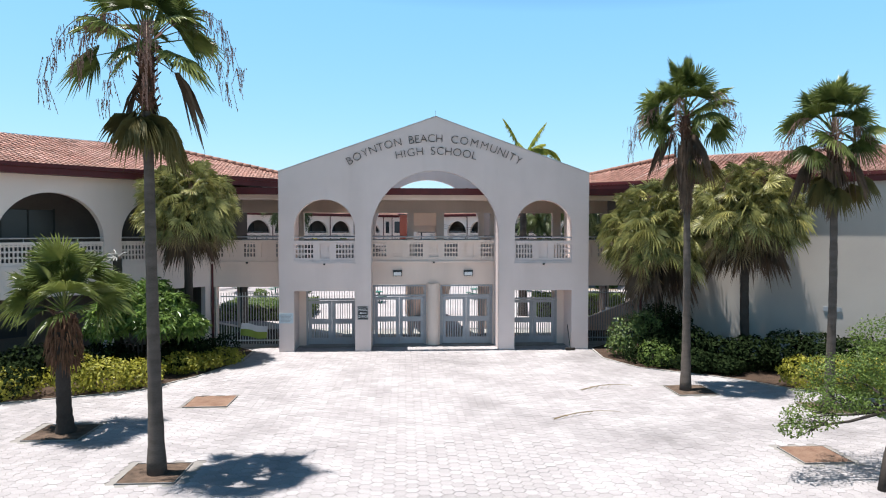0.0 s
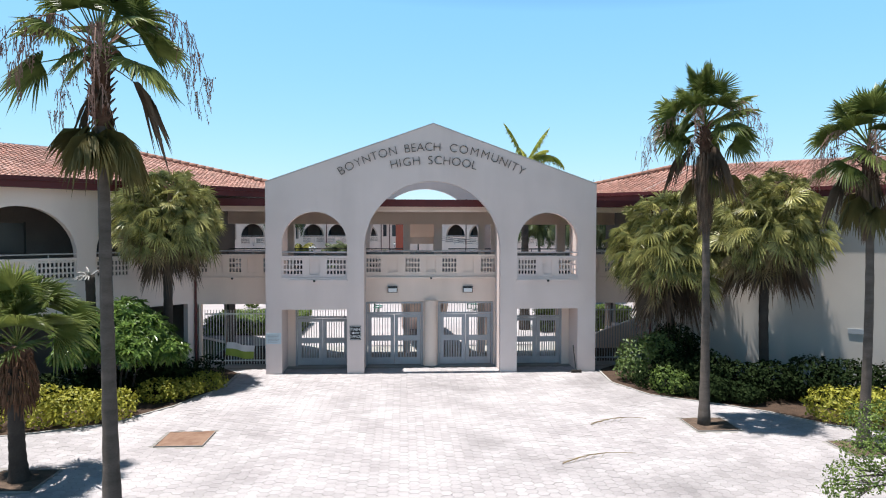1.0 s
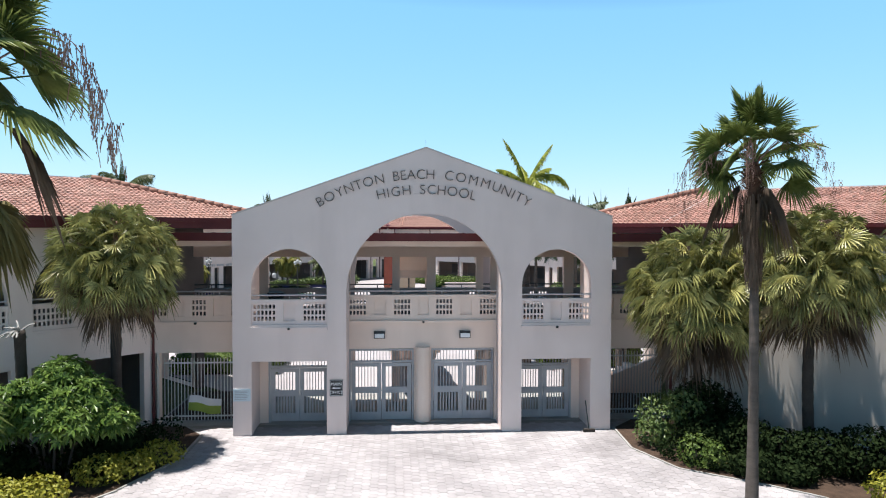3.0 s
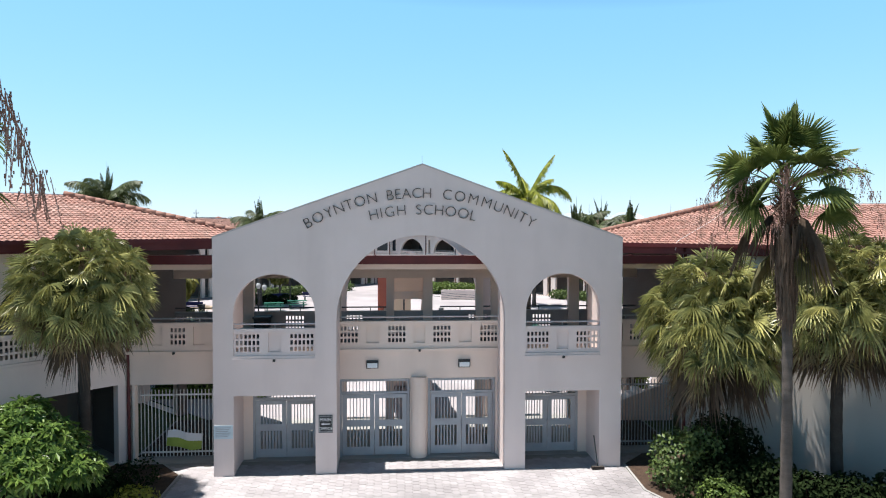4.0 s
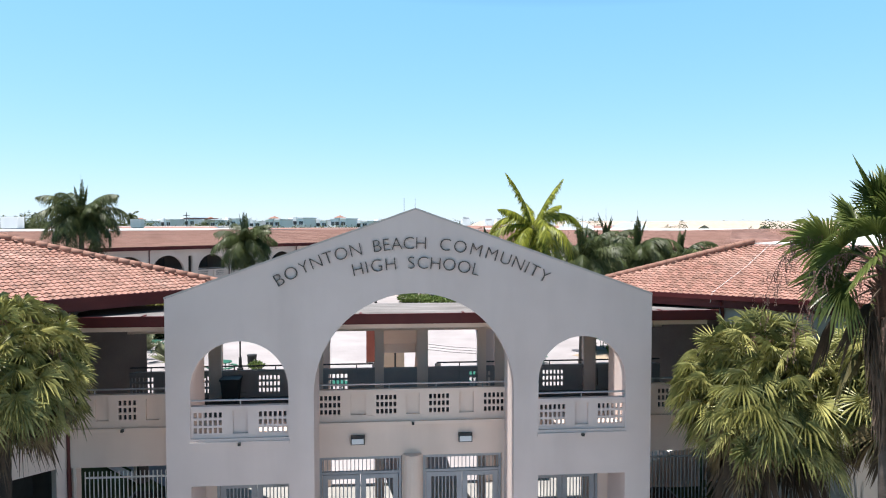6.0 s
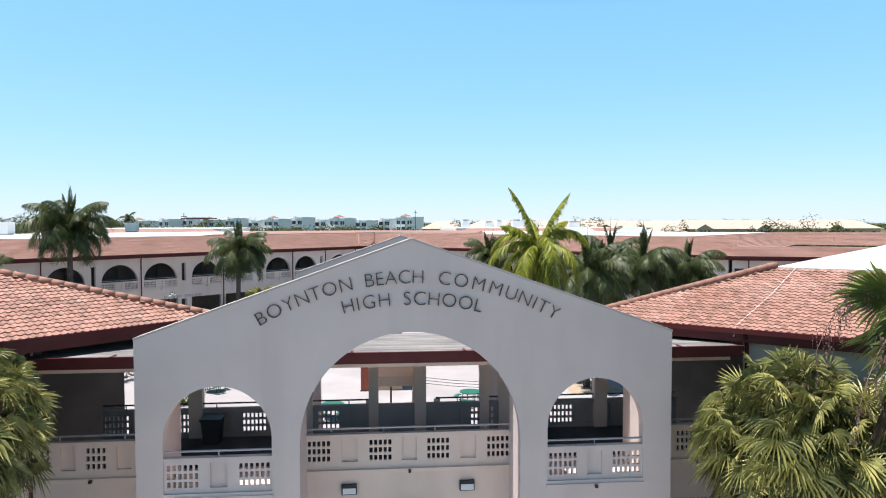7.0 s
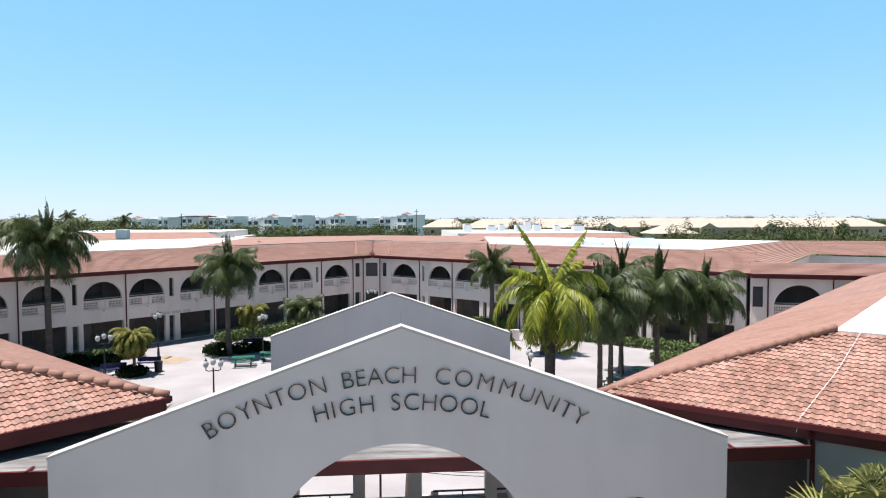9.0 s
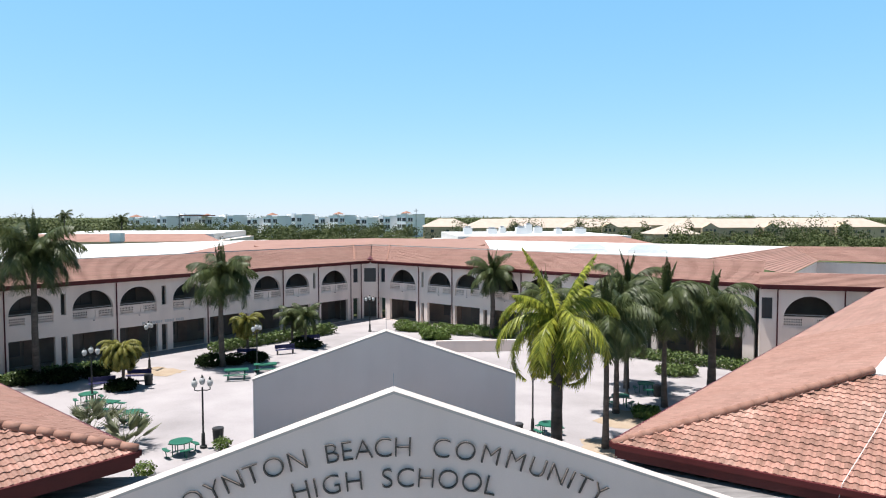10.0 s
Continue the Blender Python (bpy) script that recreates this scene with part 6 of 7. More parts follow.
royal(-26.6, 41.9, 10.1, 121, "royal palm with dark green plumes beside the far wing", ln=4.2, n=24, r=0.26, wide=0.75)
royal(-31.5, 37.0, 6.2, 122, "yellowish royal palm beside the far wing", ln=3.4, n=17, r=0.2)
royal(-13.9, 46.5, 7.8, 123, "royal palm with slim grey trunk and dark plumes", ln=3.6, n=21, r=0.24, wide=0.75)
royal(-19.5, 39.6, 2.9, 124, "small weeping yellow-green palm in the courtyard", ln=2.1, n=56, r=0.12, mat=PYGMY, shaft=0.2, spear=False, name="pygmy_palm", droopy=0, wide=0.36, curl=2.5)
royal(-12.6, 50.0, 3.2, 125, "small yellow-green palm behind a royal palm", ln=2.0, n=40, r=0.12, mat=PYGMY, shaft=0.2, spear=False, name="pygmy_palm", droopy=0, wide=0.38, curl=2.4)
royal(-7.9, 54.2, 3.2, 126, "small feather palm beside the benches", ln=2.2, n=14, r=0.13, shaft=0.3, spear=False, name="pygmy_palm")
royal(-9.2, 55.0, 3.0, 127, "small feather palm beside the benches", ln=2.0, n=12, r=0.13, shaft=0.3, spear=False, name="pygmy_palm")
royal(10.9, 57.9, 6.8, 128, "royal palm with dark drooping plumes before the far wing", ln=3.4, n=19, r=0.28)
royal(5.7, 11.3, 9.35, 129, "tall royal palm with yellow-green plumes behind the gatehouse", ln=3.2, n=15, r=0.24, mat=FEATHER_Y, shaft=1.3, wide=0.38, droopy=26, curl=2.3, spear=False, upright=((176, 74, 0.86, 0.5), (5, 66, 0.82, 0.4), (190, 48, 0.6, 1.0), (30, 50, 0.65, 0.9), (95, 60, 0.6, 0.9)))
royal(11.8, 24.2, 7.2, 130, "royal palm with slim pale trunk and yellow-green plumes", ln=3.2, n=17, r=0.17)
royal(18.3, 31.6, 7.4, 131, "royal palm with dark green plumes", ln=3.6, n=23, r=0.18, droopy=12, curl=1.9)
royal(17.5, 36.5, 7.6, 132, "royal palm with dark green plumes", ln=3.6, n=22, r=0.18, droopy=10, curl=1.9)
royal(22.5, 33.5, 6.6, 133, "royal palm with dense dark plumes and an upright spear", ln=3.8, n=25, r=0.3, droopy=10, curl=1.9)
royal(14.6, 30.5, 6.6, 134, "royal palm with dark green plumes", ln=3.6, n=22, r=0.18, droopy=14, curl=2.0)
royal(13.2, 44.0, 6.0, 135, "royal palm with dark green plumes", ln=3.2, n=17, r=0.18)
# low fan palms by the left roof
for k, (x, y, n) in enumerate(((-17.4, 29.4, 13), (-14.4, 26.6, 13))):
    random.seed(700 + k)
    g = Geo()
    for i in range(n):
        fan_leaf(g, Vector((rnd(-0.3, 0.3), rnd(-0.3, 0.3), 0.15)), i * 2.39996, math.radians(rnd(28, 80)), rnd(0.6, 1.1), rnd(1.1, 1.45), nseg=14, spread=0.75, split=0.2, droop=0.05, sag=0.02, fold=0.10)
    ob = thing("scrub_palm", pose(x, y, 0), "low grey-green scrub palm with stiff fans in the courtyard", "palm", "scrub palms")
    part("fronds", g, SCRUB, ob)

box_hedge(-11.7, -6.7, 9.7, 14.4, 0.85, 10000, 0.13, LEAF_BRIGHT, 115, "broad clipped bright green hedge behind the bar fence")
# dark sheets added over the concrete to stand for the deck's shade
for x0, x1 in ((-9.5, -6.6), (6.6, 9.1)):
    solo("side_floor_shade", Geo().box(x0, x1, 2.05, 6.25, 0.0, 0.03), MULCH, "dark sheet added for the shade under the side passage", "planting bed", kind="structure")
box_hedge(6.4, 11.5, 10.2, 12.0, 1.3, 8000, 0.13, LEAF_BRIGHT, 116, "clipped green hedge behind the entrance passage")

# ---- distance ----
random.seed(200)
g = Geo()
def far_clump(x, y, h, r, n, size):
    balls = [(x + rnd(-r, r) * 0.6, y + rnd(-r, r) * 0.6, h * rnd(0.45, 0.8), r * rnd(0.5, 0.8), h * rnd(0.25, 0.4)) for _ in range(4)]
    leaf_cloud(g, clump_fill(balls), n, size)


for i in range(300):
    x = rnd(-190, 190)
    y = rnd(118, 250) + abs(x) * 0.1
    if -60 < x < 75 and y < 138:
        continue
    if x > 5:
        if noise.noise(Vector((x * 0.035, y * 0.02, 3.0))) < -0.05:
            continue
        h = rnd(3.0, 7.2) + (2.0 if random.random() < 0.1 else 0.0)
    else:
        h = rnd(4.5, 8.5) if x > -60 else rnd(5.5, 11.5)
    far_clump(x, y, h, rnd(2.2, 6.5), 420, 0.7)
for i in range(150):
    x = rnd(-190, 15)
    far_clump(x, rnd(300, 375), rnd(4.5, 9.0), rnd(3.0, 8), 220, 0.9)
for i in range(70):
    far_clump(rnd(-160, -84), rnd(182, 214), rnd(8.0, 12.2), rnd(3.0, 6.5), 420, 0.7)
for i in range(50):
    far_clump(rnd(20, 230), rnd(255, 292), rnd(3.0, 7.5), rnd(2.5, 6), 180, 0.8)
for i in range(16):
    far_clump(rnd(15, 230), rnd(262, 290), rnd(9.0, 12.5), rnd(2.5, 6), 260, 0.8)
solo("far_trees", g, LEAF_FAR, "belt of dense green trees beyond the school", "trees", kind="stuff")
g = Geo()
for i in range(420):
    x = rnd(-900, 900)
    y = rnd(480, 1100)
    h = rnd(7, 13)
    far_clump(x, y, h, rnd(8, 20), 120, 1.7)
solo("horizon_trees", g, LEAF_FAR, "low line of distant trees at the horizon", "trees", kind="stuff")


def condo(x, y, w, h, seed):
    """A row house block with flat stepped parapets, windows and balconies."""
    random.seed(seed)
    ob = thing("apartment_building", pose(x, y, 0, 0, 0, -38), "distant white three-storey apartment block with dark windows", "apartment building", "far apartments")
    part("wall", Geo().box(0, w, 0, 12, 0, h).box(w * 0.35, w * 0.62, -1.2, 0, 0, h + 1.1), FARWHITE, ob)
    part("roof", Geo().box(-0.3, w * 0.33, -0.4, 12, h, h + 0.5).box(w * 0.64, w + 0.3, -0.4, 12, h, h + 0.7), WHITEPAINT, ob)
    if seed % 3 == 0:
        part("hipped_roof", Geo().add([(w * 0.3, -1.5, h + 1.1), (w * 0.67, -1.5, h + 1.1), (w * 0.67, 5.0, h + 1.1), (w * 0.3, 5.0, h + 1.1), (w * 0.485, 1.8, h + 2.6)], [(0, 1, 4), (1, 2, 4), (2, 3, 4), (3, 0, 4), (3, 2, 1, 0)]), HIP, ob, "red-brown hipped roof")
    for k in range(3):
        z = 1.0 + k * (h - 1) / 3
        for c in (0.06, 0.2, 0.42, 0.53, 0.72, 0.86):
            yy = -1.25 if 0.35 < c < 0.6 else -0.05
            part("window", Geo().box(w * c - 0.2, w * c + w * 0.10, yy, yy + 0.1, z + 0.4, z + 2.5), DARKGLASS, ob)
        part("balcony", Geo().box(w * 0.66, w * 0.97, -1.1, -0.05, z + 0.1, z + 0.3), STEEL, ob)
    return ob


k = 0
for x in range(-150, 12, 13):
    condo(x + random.uniform(-1, 1), 395 + (x % 3) * 4, 12.2, 11.0 + (k * 7 % 5) * 0.5, 300 + k)
    k += 1
for x0, w in ((-118, 10), (-108, 9)):
    t = thing("red_awning", pose(x0, 384, 0), "distant flat red canopy roof", "canopy")
    part("canopy_top", Geo().box(0, w, 0, 6, 12.6, 13.2), BRICKRED, t)
    part("post", Geo().box(0.2, 0.5, 0.2, 0.5, 0, 12.6), WHITEPAINT, t)


def house(x, y, w, d, h, ridge, label="distant tan house with a pale hipped roof"):
    ob = thing("house", pose(x, y, 0), label, "house", "far houses")
    part("wall", Geo().box(0, w, 0, d, 0, h), HOUSEWALL, ob)
    o = 0.8
    e = min(d / 2, w / 2.2)
    part("roof", Geo().add([(-o, -o, h), (w + o, -o, h), (w + o, d + o, h), (-o, d + o, h), (e, d / 2, ridge), (w - e, d / 2, ridge)], [(0, 1, 5, 4), (1, 2, 5), (2, 3, 4, 5), (3, 0, 4), (3, 2, 1, 0)]), HOUSEROOF, ob)
    n = max(2, int(w / 7))
    for i in range(n):
        cx = w * (i + 0.5) / n
        for z in (1.0, 4.0):
            part("window", Geo().box(cx - 0.8, cx + 0.8, -0.06, 0.02, z, z + 1.5), DARKGLASS, ob)
    if w > 30:
        for i in range(max(1, int(w / 28))):
            cx = w * (i + 0.5) / max(1, int(w / 28))
            gb = part("gable", Geo().add([(cx - 4, -2.5, 0), (cx + 4, -2.5, 0), (cx + 4, 0.2, 0), (cx - 4, 0.2, 0), (cx - 4, -2.5, h), (cx + 4, -2.5, h), (cx + 4, 4, h), (cx - 4, 4, h), (cx, -2.5, h + 2.2), (cx, 5, h + 2.2)],
                      [(0, 1, 5, 4), (1, 2, 6, 5), (3, 0, 4, 7), (4, 5, 8), (5, 6, 9, 8), (7, 4, 8, 9)]), HOUSEWALL, ob)
            for dx in (-2, 0, 2):
                part("window", Geo().box(cx + dx - 0.5, cx + dx + 0.5, -2.56, -2.48, h - 2.2, h - 0.7), DARKGLASS, gb)
    return ob


for x, y, w in ((38, 300, 46), (88, 310, 42), (135, 290, 60), (198, 300, 50), (60, 360, 60), (130, 370, 70), (210, 360, 70), (20, 335, 24)):
    house(x, y, w, 16, 7.0, 11.2)
house(108, 250, 18, 14, 5.2, 8.8, "distant tan house with a pyramid roof")
# more school roofs behind
def back_block(x0, x1, y0, y1, z, label):
    ob = thing("school_block", pose(0, 0, 0), label, "school block", "back blocks")
    part("wall", Geo().box(x0, x1, y0, y1, 0, z), CREAM_FAR, ob)
    part("roof", Geo().add([(x0 - 1, y0 - 1, z), (x1 + 1, y0 - 1, z), (x1 - 4, y0 + 5, z + 1.4), (x0 + 4, y0 + 5, z + 1.4)], [(0, 1, 2, 3)]), TILE_FAR, ob)
    part("flat_roof", Geo().box(x0 + 2, x1 - 2, y0 + 5, y1, z, z + 1.42), MEMBRANE, ob)


back_block(-75, -34, 128, 165, 7.6, "far school block with a tile edge and white roof")
back_block(10, 44, 96, 135, 7.8, "far school block with a tile edge and white roof")
for i, (x, w, h) in enumerate(((15, 1.6, 1.3), (20, 1.8, 1.0), (22.5, 1.2, 1.2), (25, 2.0, 1.3), (27, 1.2, 1.8), (29.5, 1.6, 1.2), (32, 1.2, 1.0), (37, 2.2, 1.0))):
    ob = thing("roof_unit", pose(x, 112 + (i % 3) * 3, 9.2), "distant pale roof vent unit on the flat roof", "roof unit", "roof units")
    part("casing", Geo().box(-w / 2, w / 2, -0.7, 0.7, 0, h), WHITEPAINT, ob)
    part("cowl", Geo().tube([(0, 0, h), (0, 0, h + 0.3)], [w * 0.3, w * 0.38], 8), STEEL, ob)
for x, y, h in ((-66, 210, 13.5), (14, 300, 16.0)):
    p = thing("utility_pole", pose(x, y, 0), "distant slender utility pole", "utility pole", "utility poles")
    part("shaft", Geo().tube([(0, 0, 0), (0, 0, h)], [0.2, 0.12], 6), BARK_DARK, p)
    part("crossarm", Geo().box(-1.0, 1.0, -0.08, 0.08, h - 1.2, h - 1.0), BARK_DARK, p)
for i, (x, y, h) in enumerate(((-92, 190, 13), (-80, 200, 12))):
    royal(x, y, h, 400 + i, "distant feather palm above the trees", ln=3.2, n=9, r=0.25, spear=False)

# ---- signs on the piers ----
def text_mesh(body, size, mat, parent, m, depth=0.004):
    cu = bpy.data.curves.new("lettering", "FONT")
    cu.body, cu.size, cu.extrude, cu.align_x = body, size, depth, "CENTER"
    cu.materials.append(mat)
    tmp = bpy.data.objects.new("lettering", cu)
    me = bpy.data.meshes.new_from_object(tmp)
    bpy.data.objects.remove(tmp)
    ob = new("lettering", me)
    ob.parent = parent
    ob.matrix_basis = m
    return ob


sg = thing("office_sign", pose(-3.04, -0.03, 1.60), "black sign with white lettering and an arrow on a pier", "sign")
part("board", Geo().box(-0.22, 0.22, 0.0, 0.028, -0.28, 0.28), SIGNBLACK, sg)
part("border", Geo().box(-0.20, 0.20, -0.004, -0.001, 0.245, 0.255).box(-0.20, 0.20, -0.004, -0.001, -0.255, -0.245).box(-0.205, -0.197, -0.004, -0.001, -0.255, 0.255).box(0.197, 0.205, -0.004, -0.001, -0.255, 0.255), WHITEPAINT, sg)
text_mesh("MAIN", 0.15, WHITEPAINT, sg, pose(0, -0.006, 0.09, 90, 0, 0))
text_mesh("OFFICE", 0.135, WHITEPAINT, sg, pose(0, -0.006, -0.19, 90, 0, 0))
part("arrow", Geo().add([(-0.15, -0.006, 0.0), (-0.06, -0.006, -0.045), (-0.06, -0.006, -0.015), (0.14, -0.006, -0.015), (0.14, -0.006, 0.015), (-0.06, -0.006, 0.015), (-0.06, -0.006, 0.045)], [(0, 1, 2, 3, 4, 5, 6)]), WHITEPAINT, sg)
pq = thing("notice_plate", pose(-6.2, -0.025, 1.40), "pale blue notice plate with small grey lines of writing", "sign")
part("board", Geo().box(-0.29, 0.29, 0, 0.022, -0.21, 0.21), SIGNBLUE, pq)
for i in range(6):
    part("line", Geo().box(-0.23, 0.23 - 0.04 * (i % 3), -0.004, -0.001, 0.13 - i * 0.055, 0.15 - i * 0.055), STEEL, pq)

# ---- bar fences beside the gatehouse ----
def bar_fence(x0, x1, y, h, mat, label):
    ob = thing("bar_fence", pose(0, 0, 0), label, "fence", "bar fences")
    for z in (0.15, h - 0.2):
        part("rail", Geo().box(x0, x1, y - 0.02, y + 0.02, z, z + 0.05), mat, ob)
    n = int((x1 - x0) / 0.115)
    me = Geo().box(-0.012, 0.012, -0.012, 0.012, 0.02, h).mesh("bar", mat)
    for i in range(n + 1):
        b = part("bar", me, mat, ob)
        b.location = (x0 + (x1 - x0) * i / n, y, 0)


bar_fence(-9.38, -6.56, 1.95, 2.3, FENCE, "white painted steel bar fence across the side passage")
bar_fence(6.56, 9.1, 1.95, 2.4, STEEL, "grey steel bar fence across the side passage")
bn = thing("banner", pose(-7.94, 1.90, 0.58, 0, 8, 0), "crumpled lime and white banner tied to the bar fence", "banner")
k = 10
for nm, z0, z1, mt in (("lower_cloth", -0.26, 0.04, BANNER), ("upper_cloth", 0.04, 0.30, WHITEPAINT)):
    vs, fs = [], []
    for i in range(k + 1):
        for j in range(4):
            z = z0 + (z1 - z0) * j / 3
            vs.append((-0.58 + 1.16 * i / k, -0.03 * math.sin(i * 1.3 + z * 5) - 0.03, z + 0.03 * math.sin(i * 0.7)))
    for i in range(k):
        for j in range(3):
            a = i * 4 + j
            fs.append((a, a + 4, a + 5, a + 1))
    part(nm, Geo().add(vs, fs), mt, bn, smooth=True)

# broom against the right pier
br = thing("broom", pose(5.68, -0.22, 0), "old broom with a dark head leaning on the pier", "broom")
part("stick", Geo().tube([(0.0, 0.0, 0.06), (-0.08, 0.2, 1.05)], 0.018, 6), BLACKIRON, br)
part("head", Geo().box(-0.2, 0.2, -0.07, 0.05, 0.0, 0.1), BARK_DARK, br)

# ---- passage interior ----
pb = thing("pole_banner", pose(-1.12, 9.2, 0), "faded red banner on a dark pole behind the passage", "banner")
part("pole", Geo().tube([(0, 0, 0), (0, 0, 6.0)], [0.045, 0.035], 8), DARKRAIL, pb)
part("cloth", Geo().box(-0.45, -0.05, -0.012, 0.012, 3.85, 5.9), REDCLOTH, pb)
part("bracket", Geo().box(-0.47, 0.0, -0.02, 0.02, 5.9, 5.94).box(-0.47, 0.0, -0.02, 0.02, 3.81, 3.85), DARKRAIL, pb)
st = thing("courtyard_stair", pose(0, 0, 0), "cream stair with a landing down to the courtyard", "stair")
for i in range(11):
    z = SLAB - 0.17 * (i + 1)
    part("step", Geo().box(-1.05, 0.85, 4.6 + 0.29 * i, 4.9 + 0.29 * i, z - 0.2, z), CREAM, st)
zl = SLAB - 0.17 * 12
part("landing", Geo().box(-1.05, 0.85, 7.8, 9.2, zl - 0.2, zl), CREAM, st)
for i in range(10):
    z = zl - 0.17 * (i + 1)
    part("step", Geo().box(-1.05, 0.85, 9.2 + 0.29 * i, 9.5 + 0.29 * i, max(0, z - 0.2), z), CREAM, st)
for x in (-1.25, 0.86):
    part("stringer_wall", Geo().add([(x, 4.56, SLAB - 0.5), (x, 7.8, zl - 0.4), (x, 9.2, zl - 0.4), (x, 12.2, 0), (x, 12.2, 0.95), (x, 9.2, zl + 0.95), (x, 7.8, zl + 0.95), (x, 4.56, SLAB + 0.95)] +
         [(x + 0.19, 4.56, SLAB - 0.5), (x + 0.19, 7.8, zl - 0.4), (x + 0.19, 9.2, zl - 0.4), (x + 0.19, 12.2, 0), (x + 0.19, 12.2, 0.95), (x + 0.19, 9.2, zl + 0.95), (x + 0.19, 7.8, zl + 0.95), (x + 0.19, 4.56, SLAB + 0.95)],
         [(0, 1, 2, 3, 4, 5, 6, 7)[::-1], tuple(range(8, 16))] + [(i, (i + 1) % 8, (i + 1) % 8 + 8, i + 8) for i in range(8)]), CREAM, st)

# side stair behind the bar fence, and a bin on the upper deck
ss = thing("side_stair", pose(0, 0, 0), "sunlit cream side stair with a sloping wall behind the fence", "stair")
part("sloping_wall", Geo().add([(7.6, 5.0, 0.0), (10.4, 5.0, 0.0), (10.4, 5.0, 1.62), (7.6, 5.0, 0.58), (7.6, 5.2, 0.0), (10.4, 5.2, 0.0), (10.4, 5.2, 1.62), (7.6, 5.2, 0.58)], [(0, 1, 2, 3), (7, 6, 5, 4), (3, 2, 6, 7), (1, 5, 6, 2), (4, 0, 3, 7)]), CREAM, ss)
for i in range(6):
    part("step", Geo().box(7.8 + 0.29 * i, 8.1 + 0.29 * i, 5.203, 6.6, 0, 0.17 * (i + 1)), CREAM, ss)
rb = thing("rubbish_bin", pose(-5.7, 3.85, SLAB), "black square plastic rubbish bin on the walkway deck", "bin")
part("body", Geo().add([(-0.22, -0.2, 0), (0.22, -0.2, 0), (0.22, 0.2, 0), (-0.22, 0.2, 0), (-0.28, -0.26, 0.72), (0.28, -0.26, 0.72), (0.28, 0.26, 0.72), (-0.28, 0.26, 0.72)], [(3, 2, 1, 0), (4, 5, 6, 7), (0, 1, 5, 4), (1, 2, 6, 5), (2, 3, 7, 6), (3, 0, 4, 7)]), SIGNBLACK, rb)
part("rim", Geo().box(-0.31, 0.31, -0.29, 0.29, 0.70, 0.76), SIGNBLACK, rb)

# cable down the right roof and the plate on the blank wall
inv = wing_rf[0].matrix_basis.inverted()
fm, ln = wing_rf[4][1], wing_rf[4][2]
part("cable", Geo().tube([fm @ Vector((5.0, ln, 0.09)), fm @ Vector((4.6, ln * 0.5, 0.09)), fm @ Vector((4.05, 0.0, 0.09)), fm @ Vector((4.0, -0.12, -0.2))], 0.006, 5), WHITEPAINT, wing_rf[0], "thin white cable")
part("wall_plate", Geo().box(11.5, 12.1, -0.52, -0.482, 1.95, 2.13), STEEL, wing_rf[0])
part("downpipe", Geo().tube([(4.3, -0.5, 0), (4.3, -0.5, EAVE - 0.45), (4.3, -0.74, EAVE - 0.1)], 0.06, 6), MAROON, wing_rf[0], "maroon downpipe")

# ---- pieces: roof tiles of the near slopes ----
def lay_tiles(res, near, a, b, ka, kb, pick, joined=None):
    """Tiles one by one over the near stretch; those inside pick=(x0, x1) are parts of their own."""
    slope, fm, ln, s, n = res
    w = 0.18
    single = tile_mesh("tile", w, s + 0.04, TILE, 0.024, 0.026).mesh("tile", TILE)
    rest = Geo()
    proto = tile_mesh("tile", w, s + 0.04, TILE_J, 0.024, 0.026)
    count = 0
    x_from, x_to = max(near[0], a - 6), min(near[1], b + 6)
    for i in range(n):
        y = i * s
        for j in range(int((x_to - x_from) / w)):
            x = x_from + (j + 0.5) * w
            if not inside(x, y + s * 0.5, a, b, ka, kb, 0.1):
                continue
            m = fm @ pose(x, y - 0.03, random.uniform(-0.004, 0.004), random.uniform(-0.4, 0.4), 0, random.uniform(-0.6, 0.6))
            if pick[0] < x < pick[1] and count < 300:
                t = part("tile", single, TILE, slope)
                t.matrix_basis = m
                count += 1
            else:
                rest.add(proto.v, proto.f, m)
    part("tile_field", rest, joined or TILE_J, slope, kind="stuff")


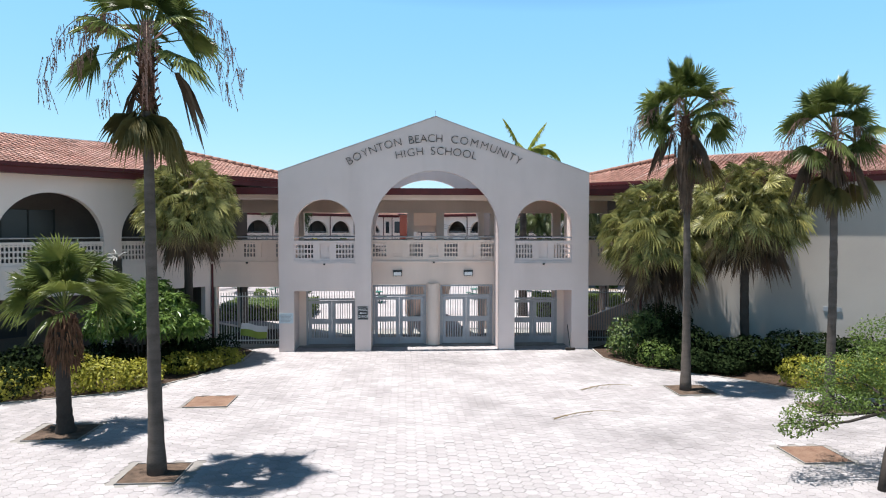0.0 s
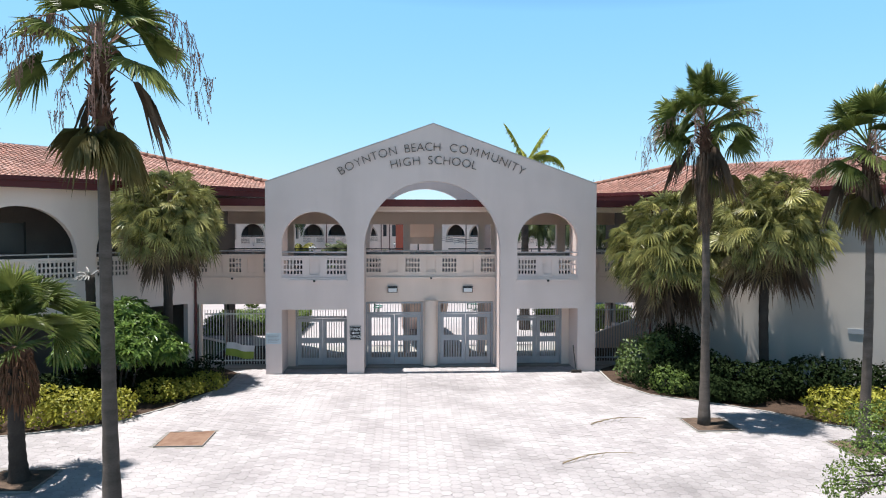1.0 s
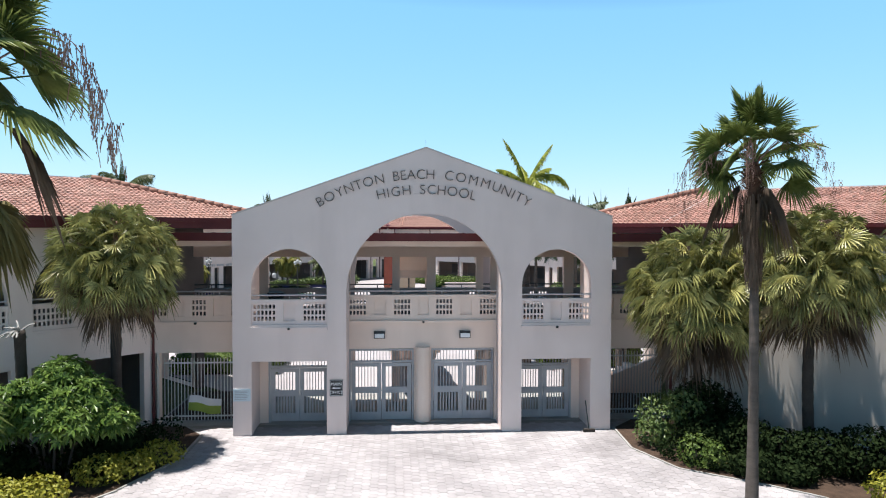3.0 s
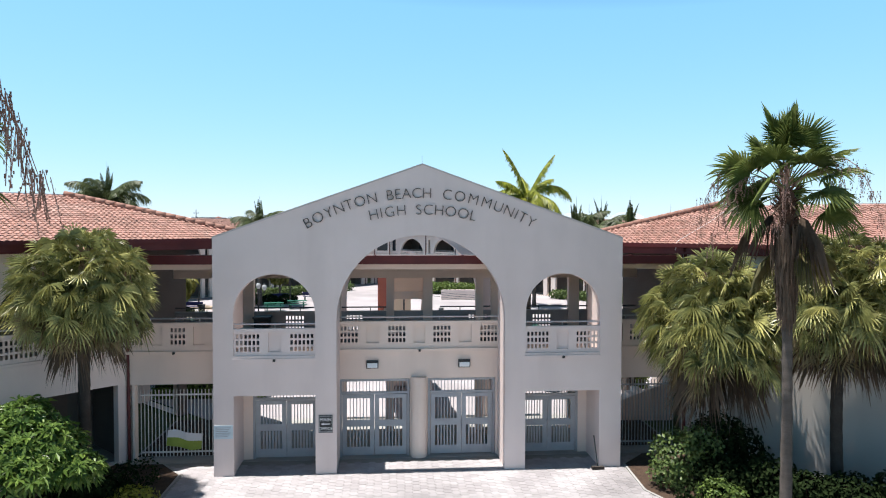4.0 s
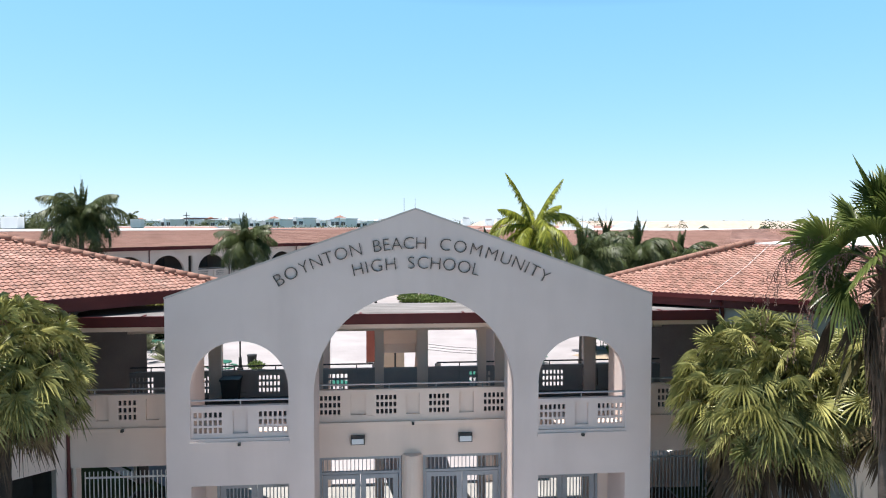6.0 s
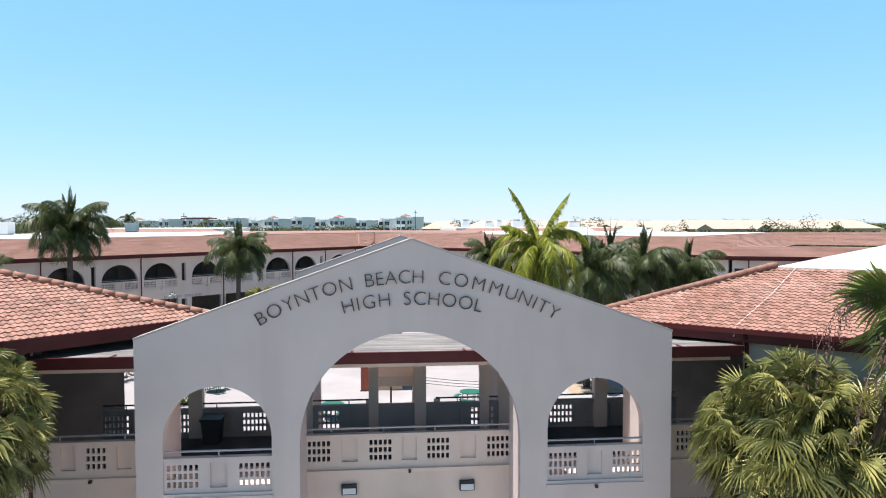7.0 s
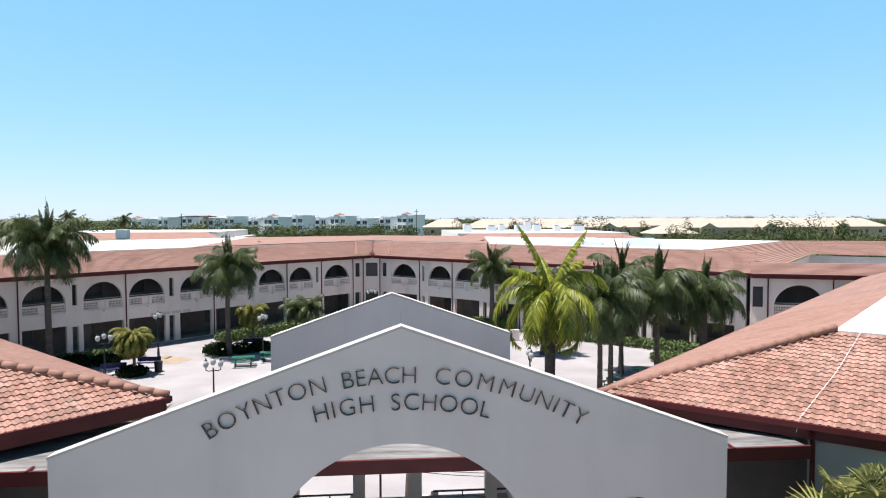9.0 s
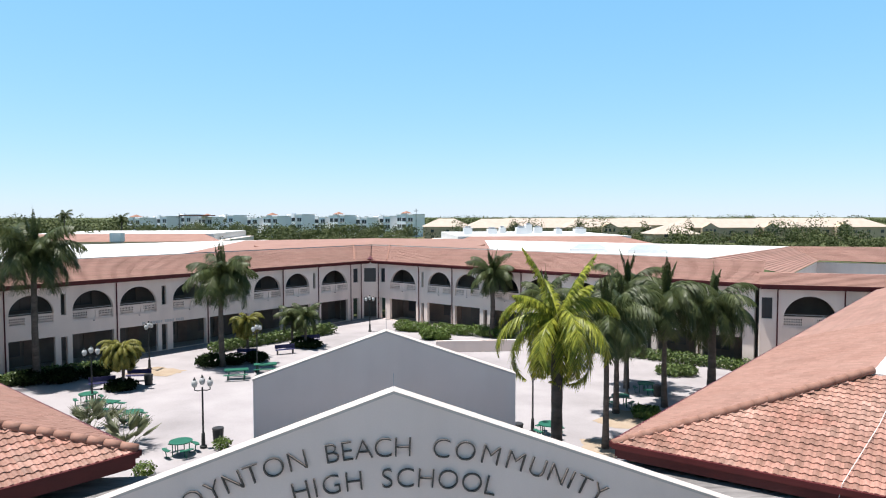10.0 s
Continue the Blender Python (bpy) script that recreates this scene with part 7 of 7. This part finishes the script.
random.seed(500)
lay_tiles(wing_rf[4], (-1, 17), wing_rf[2], wing_rf[3], 1.101, 0, (2.0, 9.0))
lay_tiles(wing_lf[4], (9, 27), wing_lf[2], wing_lf[3], 0, 1, (17.5, 24.0))
lay_tiles(wing_rc[4], (26, 45), wing_rc[2], wing_rc[3], -1, 1.101, (60, 61), TILE_SOFT)
lay_tiles(wing_lc[4], (-1, 12), wing_lc[2], wing_lc[3], 1, -1, (60, 61), TILE_SOFT)

# ---- pieces: pavers of the forecourt ----
def in_poly(x, y, pts):
    c = False
    j = len(pts) - 1
    for i in range(len(pts)):
        xi, yi, xj, yj = *pts[i], *pts[j]
        if (yi > y) != (yj > y) and x < (xj - xi) * (y - yi) / (yj - yi) + xi:
            c = not c
        j = i
    return c


def paver_geo():
    hx, hy, q, e = 0.152, 0.1155, 0.079, 0.0028
    ring = [(hx, 0), (q, hy), (-q, hy), (-hx, 0), (-q, -hy), (q, -hy)]
    k = 1 - e / 0.1155
    lo = [(x * k, y * k, -0.02) for x, y in ring]
    mid = [(x * k, y * k, -0.004) for x, y in ring]
    top = [(x * (k - 0.03), y * (k - 0.03), 0.0) for x, y in ring]
    return Geo().add(lo + mid + top, [tuple(range(12, 18))] + [(i, (i + 1) % 6, (i + 1) % 6 + 6, i + 6) for i in range(6)] + [(i + 6, (i + 1) % 6 + 6, (i + 1) % 6 + 12, i + 12) for i in range(6)])


proto = paver_geo()
proto.v, proto.f = proto.v[6:], [tuple(i - 6 for i in q) for q in proto.f if min(q) >= 6]
single = paver_geo().mesh("paver", PAVER)
rest = Geo()
random.seed(600)
count = 0
dx, dy = 0.231, 0.231
for i in range(-114, 115):
    x = i * dx
    for j in range(0, 97):
        y = 1.0 - j * dy - (dy / 2 if i % 2 else 0)
        if y > 0.95 or in_poly(x, y, BED_L) or in_poly(x, y, BED_R) or x - y < -11.5 or x + y > 11.0:
            continue
        if any(abs(x - px) < w / 2 + 0.16 and abs(y - py) < w / 2 + 0.12 for px, py, w in PITS):
            continue
        m = pose(x, y, random.uniform(-0.003, 0.003), random.uniform(-0.5, 0.5), random.uniform(-0.5, 0.5), 0)
        if -2.4 < x < 2.4 and -15.4 < y < -12.0 and count < 300:
            t = part("paver", single, PAVER, pavement)
            t.matrix_basis = m
            count += 1
        else:
            rest.add(proto.v, proto.f, m)
part("paver_field", rest, PAVER_J, pavement, kind="stuff")
